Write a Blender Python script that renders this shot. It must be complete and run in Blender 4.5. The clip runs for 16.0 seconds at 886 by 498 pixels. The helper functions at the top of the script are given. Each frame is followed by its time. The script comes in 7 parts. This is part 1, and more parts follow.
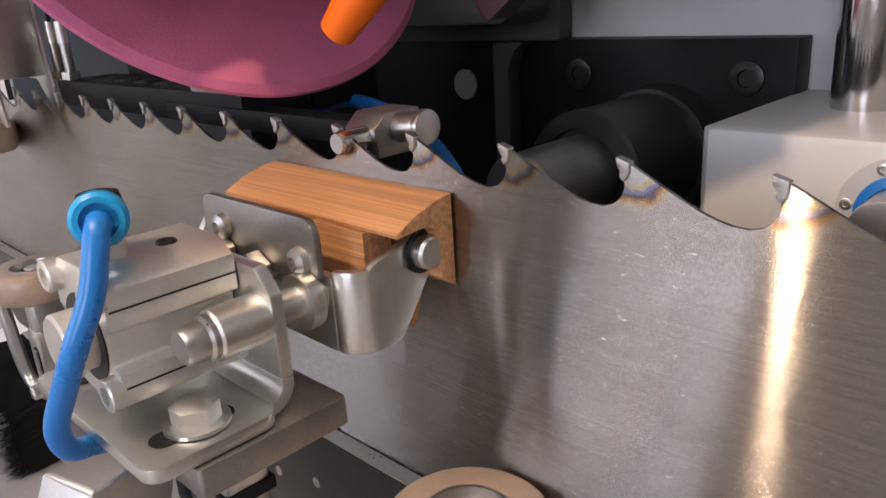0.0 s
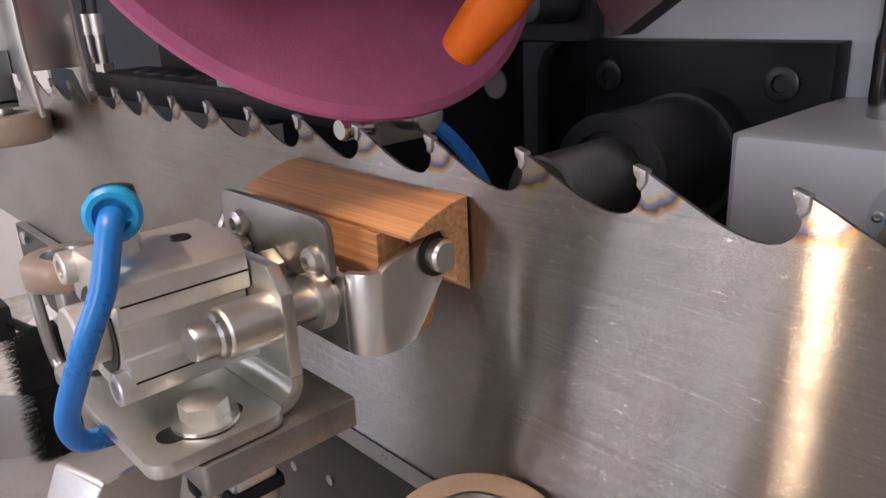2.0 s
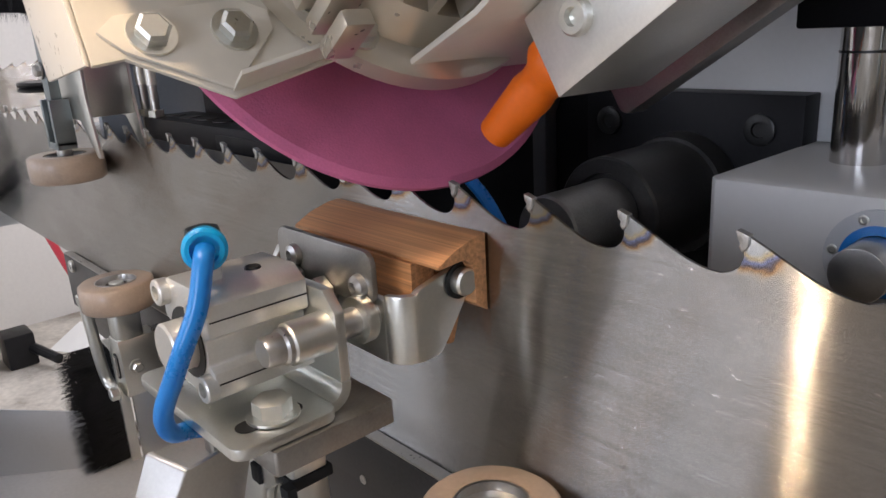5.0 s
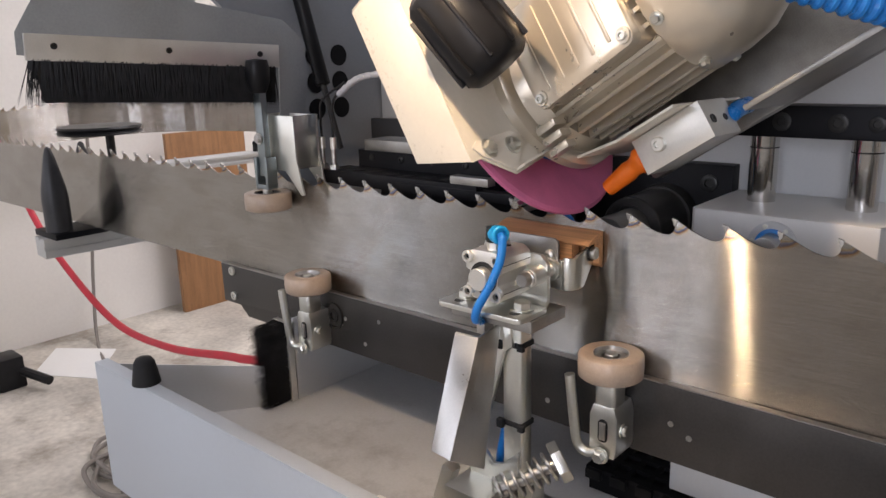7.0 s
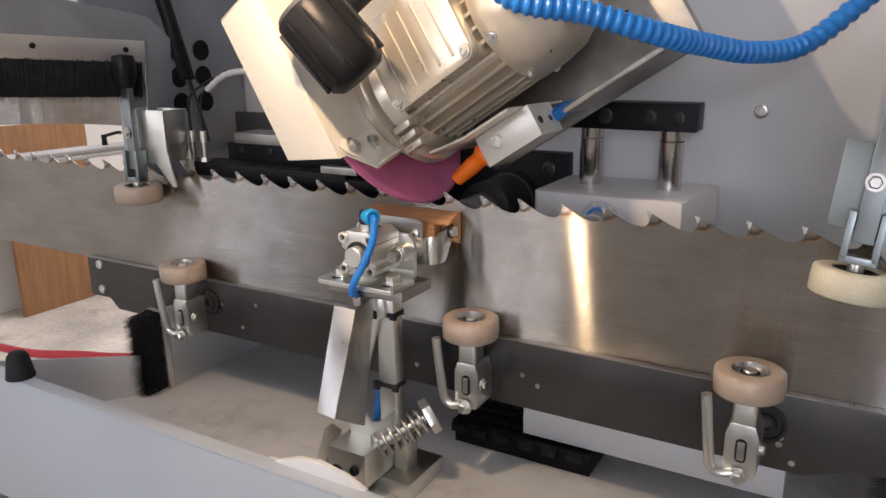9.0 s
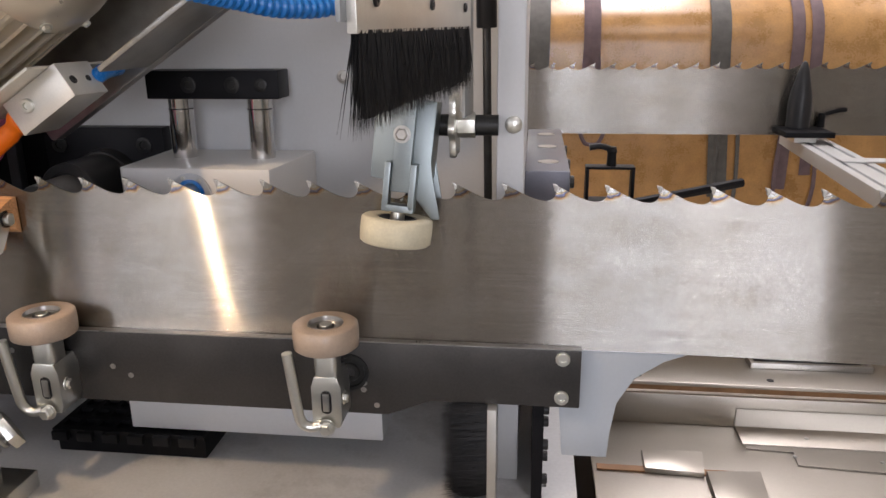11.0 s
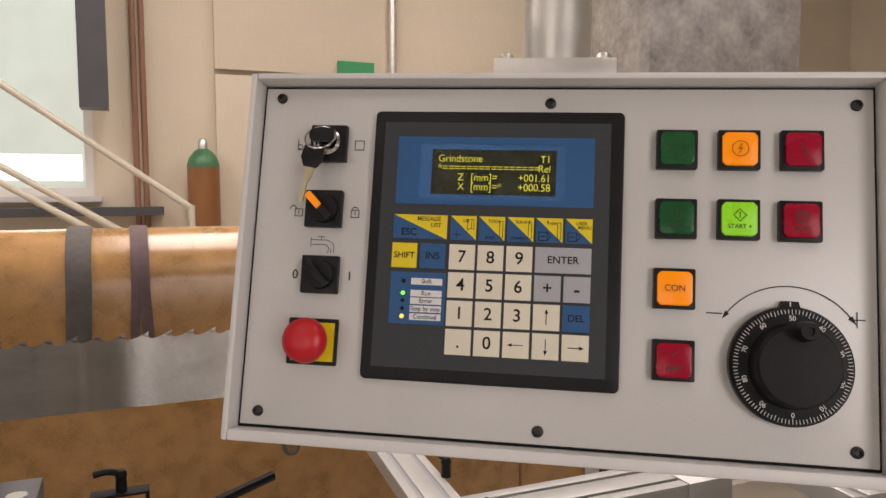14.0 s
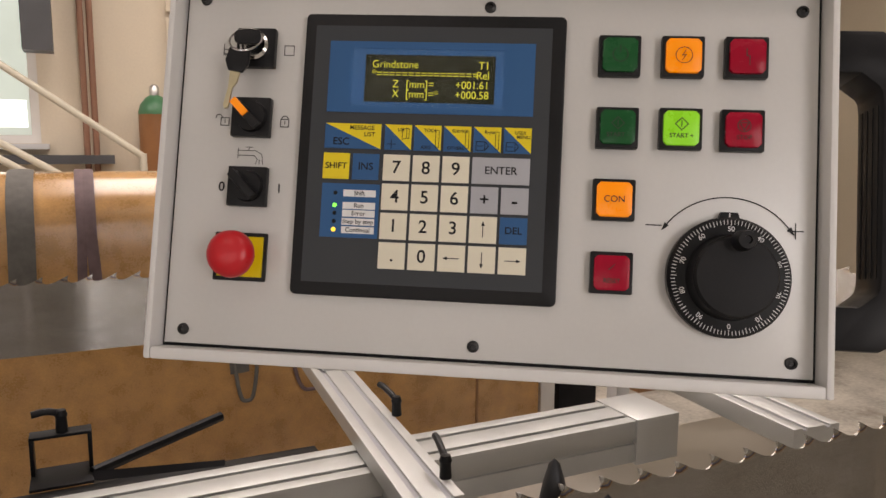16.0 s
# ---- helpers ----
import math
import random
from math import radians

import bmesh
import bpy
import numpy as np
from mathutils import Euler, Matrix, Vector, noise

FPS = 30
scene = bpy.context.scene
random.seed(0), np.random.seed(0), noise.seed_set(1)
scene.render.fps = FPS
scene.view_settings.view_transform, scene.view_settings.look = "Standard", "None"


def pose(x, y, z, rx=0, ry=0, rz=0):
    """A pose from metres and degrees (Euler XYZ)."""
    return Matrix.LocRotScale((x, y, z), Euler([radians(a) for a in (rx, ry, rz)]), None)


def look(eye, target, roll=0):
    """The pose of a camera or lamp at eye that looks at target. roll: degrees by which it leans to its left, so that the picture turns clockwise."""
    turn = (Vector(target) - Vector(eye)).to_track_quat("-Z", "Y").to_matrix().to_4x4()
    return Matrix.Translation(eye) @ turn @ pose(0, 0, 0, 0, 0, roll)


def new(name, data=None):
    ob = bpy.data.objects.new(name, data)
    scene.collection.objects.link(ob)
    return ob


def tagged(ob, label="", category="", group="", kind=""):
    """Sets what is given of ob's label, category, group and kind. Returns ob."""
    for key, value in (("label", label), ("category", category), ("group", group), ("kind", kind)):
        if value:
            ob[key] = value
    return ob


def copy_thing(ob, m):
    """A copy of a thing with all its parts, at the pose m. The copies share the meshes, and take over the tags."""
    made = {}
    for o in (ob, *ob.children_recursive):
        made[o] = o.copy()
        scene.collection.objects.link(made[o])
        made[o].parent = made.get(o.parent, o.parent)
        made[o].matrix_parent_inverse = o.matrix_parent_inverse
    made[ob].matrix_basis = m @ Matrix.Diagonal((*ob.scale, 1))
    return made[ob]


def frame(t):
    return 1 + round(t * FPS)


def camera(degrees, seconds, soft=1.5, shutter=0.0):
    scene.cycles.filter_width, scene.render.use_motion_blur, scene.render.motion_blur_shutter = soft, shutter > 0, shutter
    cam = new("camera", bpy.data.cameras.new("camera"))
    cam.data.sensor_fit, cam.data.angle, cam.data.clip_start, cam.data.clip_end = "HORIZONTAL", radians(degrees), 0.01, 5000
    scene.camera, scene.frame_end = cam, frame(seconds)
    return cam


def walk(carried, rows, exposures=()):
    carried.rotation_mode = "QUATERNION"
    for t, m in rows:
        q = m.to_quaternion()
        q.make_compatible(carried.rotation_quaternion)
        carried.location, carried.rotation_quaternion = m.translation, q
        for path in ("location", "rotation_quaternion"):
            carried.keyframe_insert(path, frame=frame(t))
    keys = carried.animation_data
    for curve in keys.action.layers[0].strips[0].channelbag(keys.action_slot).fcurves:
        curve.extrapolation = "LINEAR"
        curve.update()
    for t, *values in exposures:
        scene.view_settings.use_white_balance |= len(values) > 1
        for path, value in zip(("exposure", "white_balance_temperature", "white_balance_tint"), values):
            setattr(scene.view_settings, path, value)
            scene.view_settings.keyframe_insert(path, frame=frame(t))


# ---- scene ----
cam = camera(61.5, 16.0)
PATH = [
    (0, (0.063, -0.196, 1.214), (-1.283, 1.134, 0.565), -3.8),
    (0.5, (0.066, -0.193, 1.214), (-1.314, 1.096, 0.554), -3.8),
    (1, (0.067, -0.189, 1.213), (-1.332, 1.083, 0.559), -3.7),
    (1.5, (0.065, -0.187, 1.216), (-1.338, 1.078, 0.56), -3.4),
    (2, (0.065, -0.188, 1.215), (-1.34, 1.078, 0.562), -3.0),
    (2.5, (0.065, -0.187, 1.212), (-1.346, 1.077, 0.571), -2.9),
    (3, (0.067, -0.188, 1.21), (-1.354, 1.069, 0.579), -3.1),
    (5.5, (0.141, -0.272, 1.241), (-1.3, 0.994, 0.675), -3.6),
    (6, (0.2, -0.397, 1.248), (-1.226, 0.9, 0.716), -4.5),
    (6.5, (0.224, -0.554, 1.279), (-1.156, 0.81, 0.795), -3.7),
    (7, (0.241, -0.673, 1.318), (-1.046, 0.777, 0.824), -1.6),
    (7.5, (0.247, -0.733, 1.328), (-0.97, 0.774, 0.829), -0.5),
    (8, (0.245, -0.768, 1.337), (-0.929, 0.771, 0.834), -0.4),
    (10.5, (0.391, -0.726, 1.314), (-0.037, 1.144, 0.741), -0.8),
    (11, (0.412, -0.710, 1.312), (0.176, 1.191, 0.731), -0.6),
    (11.5, (0.436, -0.699, 1.318), (0.387, 1.223, 0.759), -0.4),
    (12, (0.471, -0.690, 1.325), (0.607, 1.243, 0.830), -0.0),
    (12.5, (0.504, -0.667, 1.367), (0.826, 1.266, 0.967), -0.2),
    (13, (0.538, -0.637, 1.454), (1.044, 1.276, 1.163), -0.3),
    (13.5, (0.56, -0.617, 1.52), (1.211, 1.265, 1.334), -0.1),
    (14, (0.579, -0.616, 1.538), (1.348, 1.223, 1.379), -0.2),
    (14.5, (0.597, -0.616, 1.529), (1.443, 1.187, 1.342), -0.2),
    (15, (0.611, -0.612, 1.512), (1.495, 1.167, 1.286), -0.1),
    (15.5, (0.604, -0.605, 1.508), (1.485, 1.172, 1.253), 0.1),
    (16, (0.604, -0.608, 1.505), (1.46, 1.178, 1.228), 0.3),
]
walk(cam, [(t, look(eye, target, roll)) for t, eye, target, roll in PATH], exposures=[(0, 0.05, 6450, 26), (3.2, 0.05, 6450, 28), (5.5, -0.05, 6200, 18), (6.0, -0.08, 6200, 18), (6.6, -0.1, 6550, 21), (8.2, -0.14, 6550, 21), (10.5, -0.08, 6850, 22), (12.0, 0.0, 6550, 18), (12.5, 0.05, 6500, 19), (13.0, -0.1, 6750, 20), (13.5, -0.42, 7300, 22), (14.3, -0.55, 7750, 24), (16.0, -0.52, 7700, 22)])

# ---- light ----
world = bpy.data.worlds.new("world")
scene.world = world
world.use_nodes = True
wn = world.node_tree
sky = wn.nodes.new("ShaderNodeTexSky")
sky.sky_type, sky.sun_disc = "NISHITA", False
sky.sun_elevation, sky.sun_rotation = radians(38), radians(200)
wn.nodes["Background"].inputs[1].default_value = 0.12
wn.links.new(sky.outputs[0], wn.nodes["Background"].inputs[0])


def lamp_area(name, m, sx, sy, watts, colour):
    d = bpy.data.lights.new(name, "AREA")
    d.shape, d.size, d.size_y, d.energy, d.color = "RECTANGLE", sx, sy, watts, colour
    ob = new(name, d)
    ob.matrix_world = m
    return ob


# daylight in far roof lights and in unseen windows behind and beside the operator
for k in range(3):
    lamp_area("roof_light_and_fill", look((-1.6 + 2.6 * k, 2.5, 4.28), (-1.6 + 2.6 * k, 2.5, 0)), 0.9, 2.4, 95, (0.96, 0.98, 1.0))
# front row over the operator is added fill, not a known roof light
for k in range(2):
    lamp_area("roof_light_and_fill", look((-1.8 + 3.4 * k, -2.0, 4.28), (-1.8 + 3.4 * k, -2.0, 0)), 0.9, 2.0, 22, (0.96, 0.98, 1.0))
lamp_area("window_daylight", look((1.3, -4.4, 2.0), (1.3, 0, 1.3)), 1.5, 1.7, 64, (0.84, 0.92, 1.0))
lamp_area("window_daylight", look((-2.3, -4.4, 2.0), (-2.1, 0, 1.3)), 1.3, 1.7, 24, (0.84, 0.92, 1.0))
lamp_area("window_daylight", look((-3.55, -3.05, 2.0), (0, -1.6, 1.2)), 1.0, 1.6, 12, (0.84, 0.92, 1.0))
lamp_area("window_daylight", look((-0.04, 5.36, 2.25), (-0.04, 0, 1.2)), 0.6, 1.3, 6, (0.90, 0.98, 1.0))
# the machine's own work lamp
work = bpy.data.lights.new("work_lamp_bulb", "SPOT")
work.energy, work.color, work.spot_size, work.spot_blend, work.shadow_soft_size = 8.0, (1.0, 0.77, 0.48), radians(120), 0.4, 0.01
new("work_lamp_bulb", work).matrix_world = look((-0.175, -0.33, 1.54), (-0.06, 0.10, 1.16))

# ---- materials ----
MATS = {}


def mat(name, base, rough=0.5, metal=0.0, var=0.08, scale=30.0, fine=400.0, bump=0.05, aniso=0.0, dirt=None, dirt_amount=0.0, emit=0.0, coat=0.0, coat_rough=0.03, trans=0.0, stretch=(1, 1, 1), rvar=0.1, spec=0.5):
    """A surface with two scales of tone, a fine relief and, if wanted, patches of dirt."""
    if name in MATS:
        return MATS[name]
    m = bpy.data.materials.new(name)
    m.use_nodes = True
    nt = m.node_tree
    N, L = nt.nodes, nt.links
    p = N["Principled BSDF"]
    co = N.new("ShaderNodeTexCoord")
    mp = N.new("ShaderNodeMapping")
    mp.inputs["Scale"].default_value = stretch
    L.new(co.outputs["Object"], mp.inputs[0])
    n1 = N.new("ShaderNodeTexNoise")
    n1.inputs["Scale"].default_value, n1.inputs["Detail"].default_value = scale, 4
    n2 = N.new("ShaderNodeTexNoise")
    n2.inputs["Scale"].default_value, n2.inputs["Detail"].default_value = fine, 2
    L.new(mp.outputs[0], n1.inputs["Vector"])
    L.new(mp.outputs[0], n2.inputs["Vector"])
    add = N.new("ShaderNodeMath")
    add.operation = "MULTIPLY_ADD"
    L.new(n2.outputs[0], add.inputs[0])
    add.inputs[1].default_value = 0.45
    L.new(n1.outputs[0], add.inputs[2])
    ramp = N.new("ShaderNodeMapRange")
    ramp.inputs[1].default_value, ramp.inputs[2].default_value = 0.35, 1.1
    ramp.inputs[3].default_value, ramp.inputs[4].default_value = 1 - var * 2, 1 + var * 2
    L.new(add.outputs[0], ramp.inputs[0])
    mul = N.new("ShaderNodeVectorMath")
    mul.operation = "MULTIPLY"
    mul.inputs[0].default_value = base
    L.new(ramp.outputs[0], mul.inputs[1])
    col = mul.outputs[0]
    if dirt:
        n3 = N.new("ShaderNodeTexNoise")
        n3.inputs["Scale"].default_value, n3.inputs["Detail"].default_value, n3.inputs["Roughness"].default_value = scale * 0.6, 7, 0.7
        L.new(co.outputs["Object"], n3.inputs["Vector"])
        r3 = N.new("ShaderNodeMapRange")
        r3.inputs[1].default_value, r3.inputs[2].default_value = 0.52, 0.72
        r3.inputs[4].default_value = dirt_amount
        L.new(n3.outputs[0], r3.inputs[0])
        mx = N.new("ShaderNodeMix")
        mx.data_type = "RGBA"
        L.new(r3.outputs[0], mx.inputs[0])
        L.new(col, mx.inputs[6])
        mx.inputs[7].default_value = (*dirt, 1)
        col = mx.outputs[2]
    L.new(col, p.inputs["Base Color"])
    rr = N.new("ShaderNodeMapRange")
    rr.inputs[1].default_value, rr.inputs[2].default_value = 0.35, 1.1
    rr.inputs[3].default_value, rr.inputs[4].default_value = max(0.02, rough - rvar), min(1, rough + rvar)
    L.new(add.outputs[0], rr.inputs[0])
    L.new(rr.outputs[0], p.inputs["Roughness"])
    p.inputs["Metallic"].default_value = metal
    p.inputs["Specular IOR Level"].default_value = spec
    p.inputs["Coat Weight"].default_value = coat
    p.inputs["Coat Roughness"].default_value = coat_rough
    p.inputs["Transmission Weight"].default_value = trans
    if aniso:
        p.inputs["Anisotropic"].default_value = aniso
        tg = N.new("ShaderNodeTangent")
        tg.direction_type, tg.axis = "RADIAL", "Z"
        L.new(tg.outputs[0], p.inputs["Tangent"])
    if bump:
        b = N.new("ShaderNodeBump")
        b.inputs["Strength"].default_value, b.inputs["Distance"].default_value = bump, 0.002
        L.new(add.outputs[0], b.inputs["Height"])
        L.new(b.outputs[0], p.inputs["Normal"])
    if emit:
        p.inputs["Emission Color"].default_value = (*base, 1)
        p.inputs["Emission Strength"].default_value = emit
    MATS[name] = m
    return m


STEEL = mat("brushed_steel", (0.55, 0.54, 0.52), 0.33, 1.0, 0.08, 25, 600, 0.03)
ZINC = mat("zinc_plated_steel", (0.76, 0.76, 0.71), 0.34, 1.0, 0.05, 14, 500, 0.03, dirt=(0.46, 0.44, 0.40), dirt_amount=0.1)
ZINC_DULL = mat("blue_passivated_zinc", (0.28, 0.32, 0.33), 0.42, 1.0, 0.06, 20, 500, 0.03)
MILLED = mat("milled_steel", (0.36, 0.35, 0.33), 0.42, 1.0, 0.15, 40, 700, 0.1)
ALU = mat("anodised_aluminium", (0.74, 0.73, 0.69), 0.4, 0.85, 0.06, 30, 700, 0.03)
ALU_PROFILE = mat("aluminium_profile", (0.56, 0.57, 0.56), 0.45, 0.6, 0.04, 12, 500, 0.02)
CHROME = mat("ground_shaft", (0.66, 0.65, 0.63), 0.12, 1.0, 0.03, 30, 500, 0.0)
SCREW = mat("dark_screw", (0.05, 0.05, 0.05), 0.4, 0.8, 0.2, 60, 500, 0.05, spec=0.2)
# real blackened steel, and the shade in the bed openings and shelf wells
BLACKENED = mat("blackened_steel_and_shade", (0.012, 0.012, 0.014), 0.45, 0.4, 0.2, 18, 400, 0.05, spec=0.2)
RAIL_M = mat("dark_burnished_steel", (0.075, 0.072, 0.07), 0.38, 0.75, 0.18, 9, 350, 0.04, dirt=(0.13, 0.12, 0.115), dirt_amount=0.5)
RUBBER = mat("black_rubber", (0.02, 0.02, 0.021), 0.6, 0, 0.15, 40, 500, 0.05, spec=0.2)
PLASTIC = mat("black_plastic", (0.013, 0.013, 0.014), 0.38, 0, 0.12, 40, 600, 0.03, spec=0.2)
TYRE = mat("tan_polyurethane", (0.43, 0.33, 0.25), 0.38, 0, 0.10, 40, 400, 0.04, dirt=(0.27, 0.21, 0.17), dirt_amount=0.4, coat=0.35, coat_rough=0.25)
TYRE_PALE = mat("pale_polyurethane", (0.62, 0.57, 0.42), 0.45, 0, 0.1, 40, 400, 0.04, dirt=(0.42, 0.37, 0.26), dirt_amount=0.4)
BLUE_PLASTIC = mat("blue_plastic", (0.01, 0.2, 0.62), 0.3, 0, 0.06, 30, 400, 0.01)
SKY_PLASTIC = mat("light_blue_plastic", (0.0, 0.33, 0.68), 0.35, 0, 0.06, 30, 400, 0.01)
PINK = mat("pink_corundum", (0.66, 0.17, 0.32), 0.85, 0, 0.09, 30, 900, 0.25)
ORANGE = mat("orange_plastic", (0.9, 0.17, 0.005), 0.38, 0, 0.04, 30, 400, 0.01)
CREAM = mat("cream_lacquer", (0.74, 0.69, 0.59), 0.3, 0.0, 0.03, 5, 200, 0.01, dirt=(0.50, 0.44, 0.35), dirt_amount=0.3, coat=0.3)
MOTOR = mat("cast_motor_lacquer", (0.68, 0.62, 0.52), 0.28, 0.7, 0.03, 6, 120, 0.004, dirt=(0.48, 0.41, 0.31), dirt_amount=0.05, rvar=0.03)
GREY_PAINT = mat("light_grey_paint", (0.60, 0.61, 0.62), 0.42, 0, 0.03, 6, 260, 0.04)
GREY_WALL = mat("grey_machine_paint", (0.30, 0.32, 0.345), 0.45, 0, 0.06, 5, 260, 0.05)
# real dark grey paint; on the bed frame and slide casting it holds shade
GREY_DARK = mat("dark_grey_paint_and_shade", (0.065, 0.068, 0.075), 0.5, 0, 0.1, 6, 260, 0.05)
WHITE_PAINT = mat("off_white_paint", (0.72, 0.71, 0.69), 0.4, 0, 0.02, 8, 260, 0.03)
TRAY_M = mat("tray_grey_paint", (0.58, 0.585, 0.59), 0.42, 0, 0.09, 6, 240, 0.04, dirt=(0.13, 0.12, 0.11), dirt_amount=0.65)
GREY_BLUE = mat("blue_grey_paint", (0.46, 0.50, 0.54), 0.4, 0, 0.03, 5, 240, 0.04)
BRISTLE = mat("black_bristles", (0.016, 0.016, 0.017), 0.5, 0, 0.3, 60, 500, 0.0, spec=0.2)
RED_HOSE = mat("red_hose", (0.55, 0.03, 0.05), 0.45, 0, 0.08, 30, 300, 0.02)
CABLE = mat("grey_cable", (0.20, 0.18, 0.16), 0.6, 0, 0.1, 30, 300, 0.02)
CONCRETE = mat("stained_concrete", (0.52, 0.485, 0.425), 0.75, 0, 0.25, 3.2, 40, 0.3, dirt=(0.15, 0.11, 0.075), dirt_amount=0.9)
GREY_PLASTER = mat("grey_plaster", (0.36, 0.345, 0.32), 0.85, 0, 0.06, 1.5, 60, 0.15, dirt=(0.26, 0.24, 0.22), dirt_amount=0.4)
PLASTER = mat("white_plaster", (0.76, 0.74, 0.70), 0.85, 0, 0.04, 1.5, 60, 0.15, dirt=(0.55, 0.51, 0.46), dirt_amount=0.35)
CREAM_WALL = mat("cream_wall_panel", (0.66, 0.58, 0.46), 0.7, 0, 0.05, 1.2, 60, 0.08)
CHIP = mat("chipboard", (0.50, 0.27, 0.095), 0.3, 0, 0.16, 14, 160, 0.08, dirt=(0.34, 0.16, 0.05), dirt_amount=0.55, coat=0.8, coat_rough=0.2)
WOOD_AND_GAP = mat("brown_board_and_gap", (0.30, 0.15, 0.065), 0.55, 0, 0.2, 6, 120, 0.15, stretch=(6, 6, 0.6), dirt=(0.16, 0.07, 0.03), dirt_amount=0.5)
STRAP = mat("grey_strap", (0.13, 0.125, 0.115), 0.75, 0, 0.15, 40, 500, 0.2)
STRAP_B = mat("violet_brown_strap", (0.16, 0.11, 0.115), 0.75, 0, 0.15, 40, 500, 0.2)
STAINLESS = mat("stainless_sheet", (0.47, 0.435, 0.385), 0.34, 1.0, 0.05, 4, 300, 0.02)
YELLOW = mat("yellow_print", (0.85, 0.66, 0.01), 0.45, 0, 0.02, 20, 300, 0.0)
PANEL_BLUE = mat("blue_print", (0.030, 0.115, 0.27), 0.45, 0, 0.02, 20, 300, 0.0, spec=0.2)
FOIL = mat("dark_grey_foil", (0.05, 0.055, 0.06), 0.5, 0, 0.03, 20, 500, 0.02, spec=0.2)
KEY_CREAM = mat("cream_key", (0.80, 0.75, 0.60), 0.45, 0, 0.02, 20, 300, 0.0)
KEY_GREY = mat("grey_key", (0.42, 0.43, 0.46), 0.45, 0, 0.02, 20, 300, 0.0)
KEY_WHITE = mat("white_label", (0.8, 0.8, 0.8), 0.5, 0, 0.02, 20, 300, 0.0)
INK = mat("black_ink", (0.015, 0.015, 0.016), 0.5, 0, 0.0, 20, 300, 0.0, spec=0.2)
WHITE_INK = mat("white_ink", (0.75, 0.75, 0.75), 0.5, 0, 0.0, 20, 300, 0.0)
LCD = mat("lcd_glass", (0.03, 0.032, 0.02), 0.25, 0, 0.1, 60, 500, 0.0, spec=0.2)
LCD_INK = mat("lcd_characters", (0.72, 0.72, 0.05), 0.5, emit=0.4, var=0)
RED_PLASTIC = mat("red_plastic", (0.62, 0.012, 0.02), 0.33, 0, 0.03, 30, 300, 0.0)
RED_LENS = mat("red_lens", (0.40, 0.008, 0.03), 0.25, 0, 0.05, 60, 300, 0.0, spec=0.2)
GREEN_LENS = mat("green_lens", (0.008, 0.10, 0.03), 0.25, 0, 0.05, 60, 300, 0.0, spec=0.2)
GREEN_LIT = mat("green_lens_lit", (0.20, 0.62, 0.02), 0.3, emit=0.45, var=0.05, scale=60)
AMBER_LIT = mat("amber_lens_lit", (0.95, 0.27, 0.0), 0.3, emit=0.45, var=0.05, scale=60)
BOTTLE_G = mat("green_lacquer", (0.05, 0.19, 0.09), 0.4, 0, 0.1, 6, 100, 0.02)
BOTTLE_B = mat("brown_lacquer", (0.26, 0.11, 0.04), 0.4, 0, 0.1, 6, 100, 0.02)
COPPER = mat("painted_pipe", (0.28, 0.14, 0.09), 0.5, 0, 0.1, 6, 100, 0.02)
PAPER = mat("white_paper", (0.8, 0.8, 0.78), 0.8, 0, 0.02, 6, 100, 0.0)


def pane_material(name, colour, rough):
    m = bpy.data.materials.new(name)
    m.use_nodes = True
    p = m.node_tree.nodes["Principled BSDF"]
    p.inputs["Base Color"].default_value = (*colour, 1)
    p.inputs["Roughness"].default_value, p.inputs["Transmission Weight"].default_value, p.inputs["IOR"].default_value = rough, 1.0, 1.2
    return m


CLEAR = pane_material("clear_film", (0.95, 0.95, 0.95), 0.12)
GLASS = pane_material("window_glass", (0.97, 0.98, 0.98), 0.02)


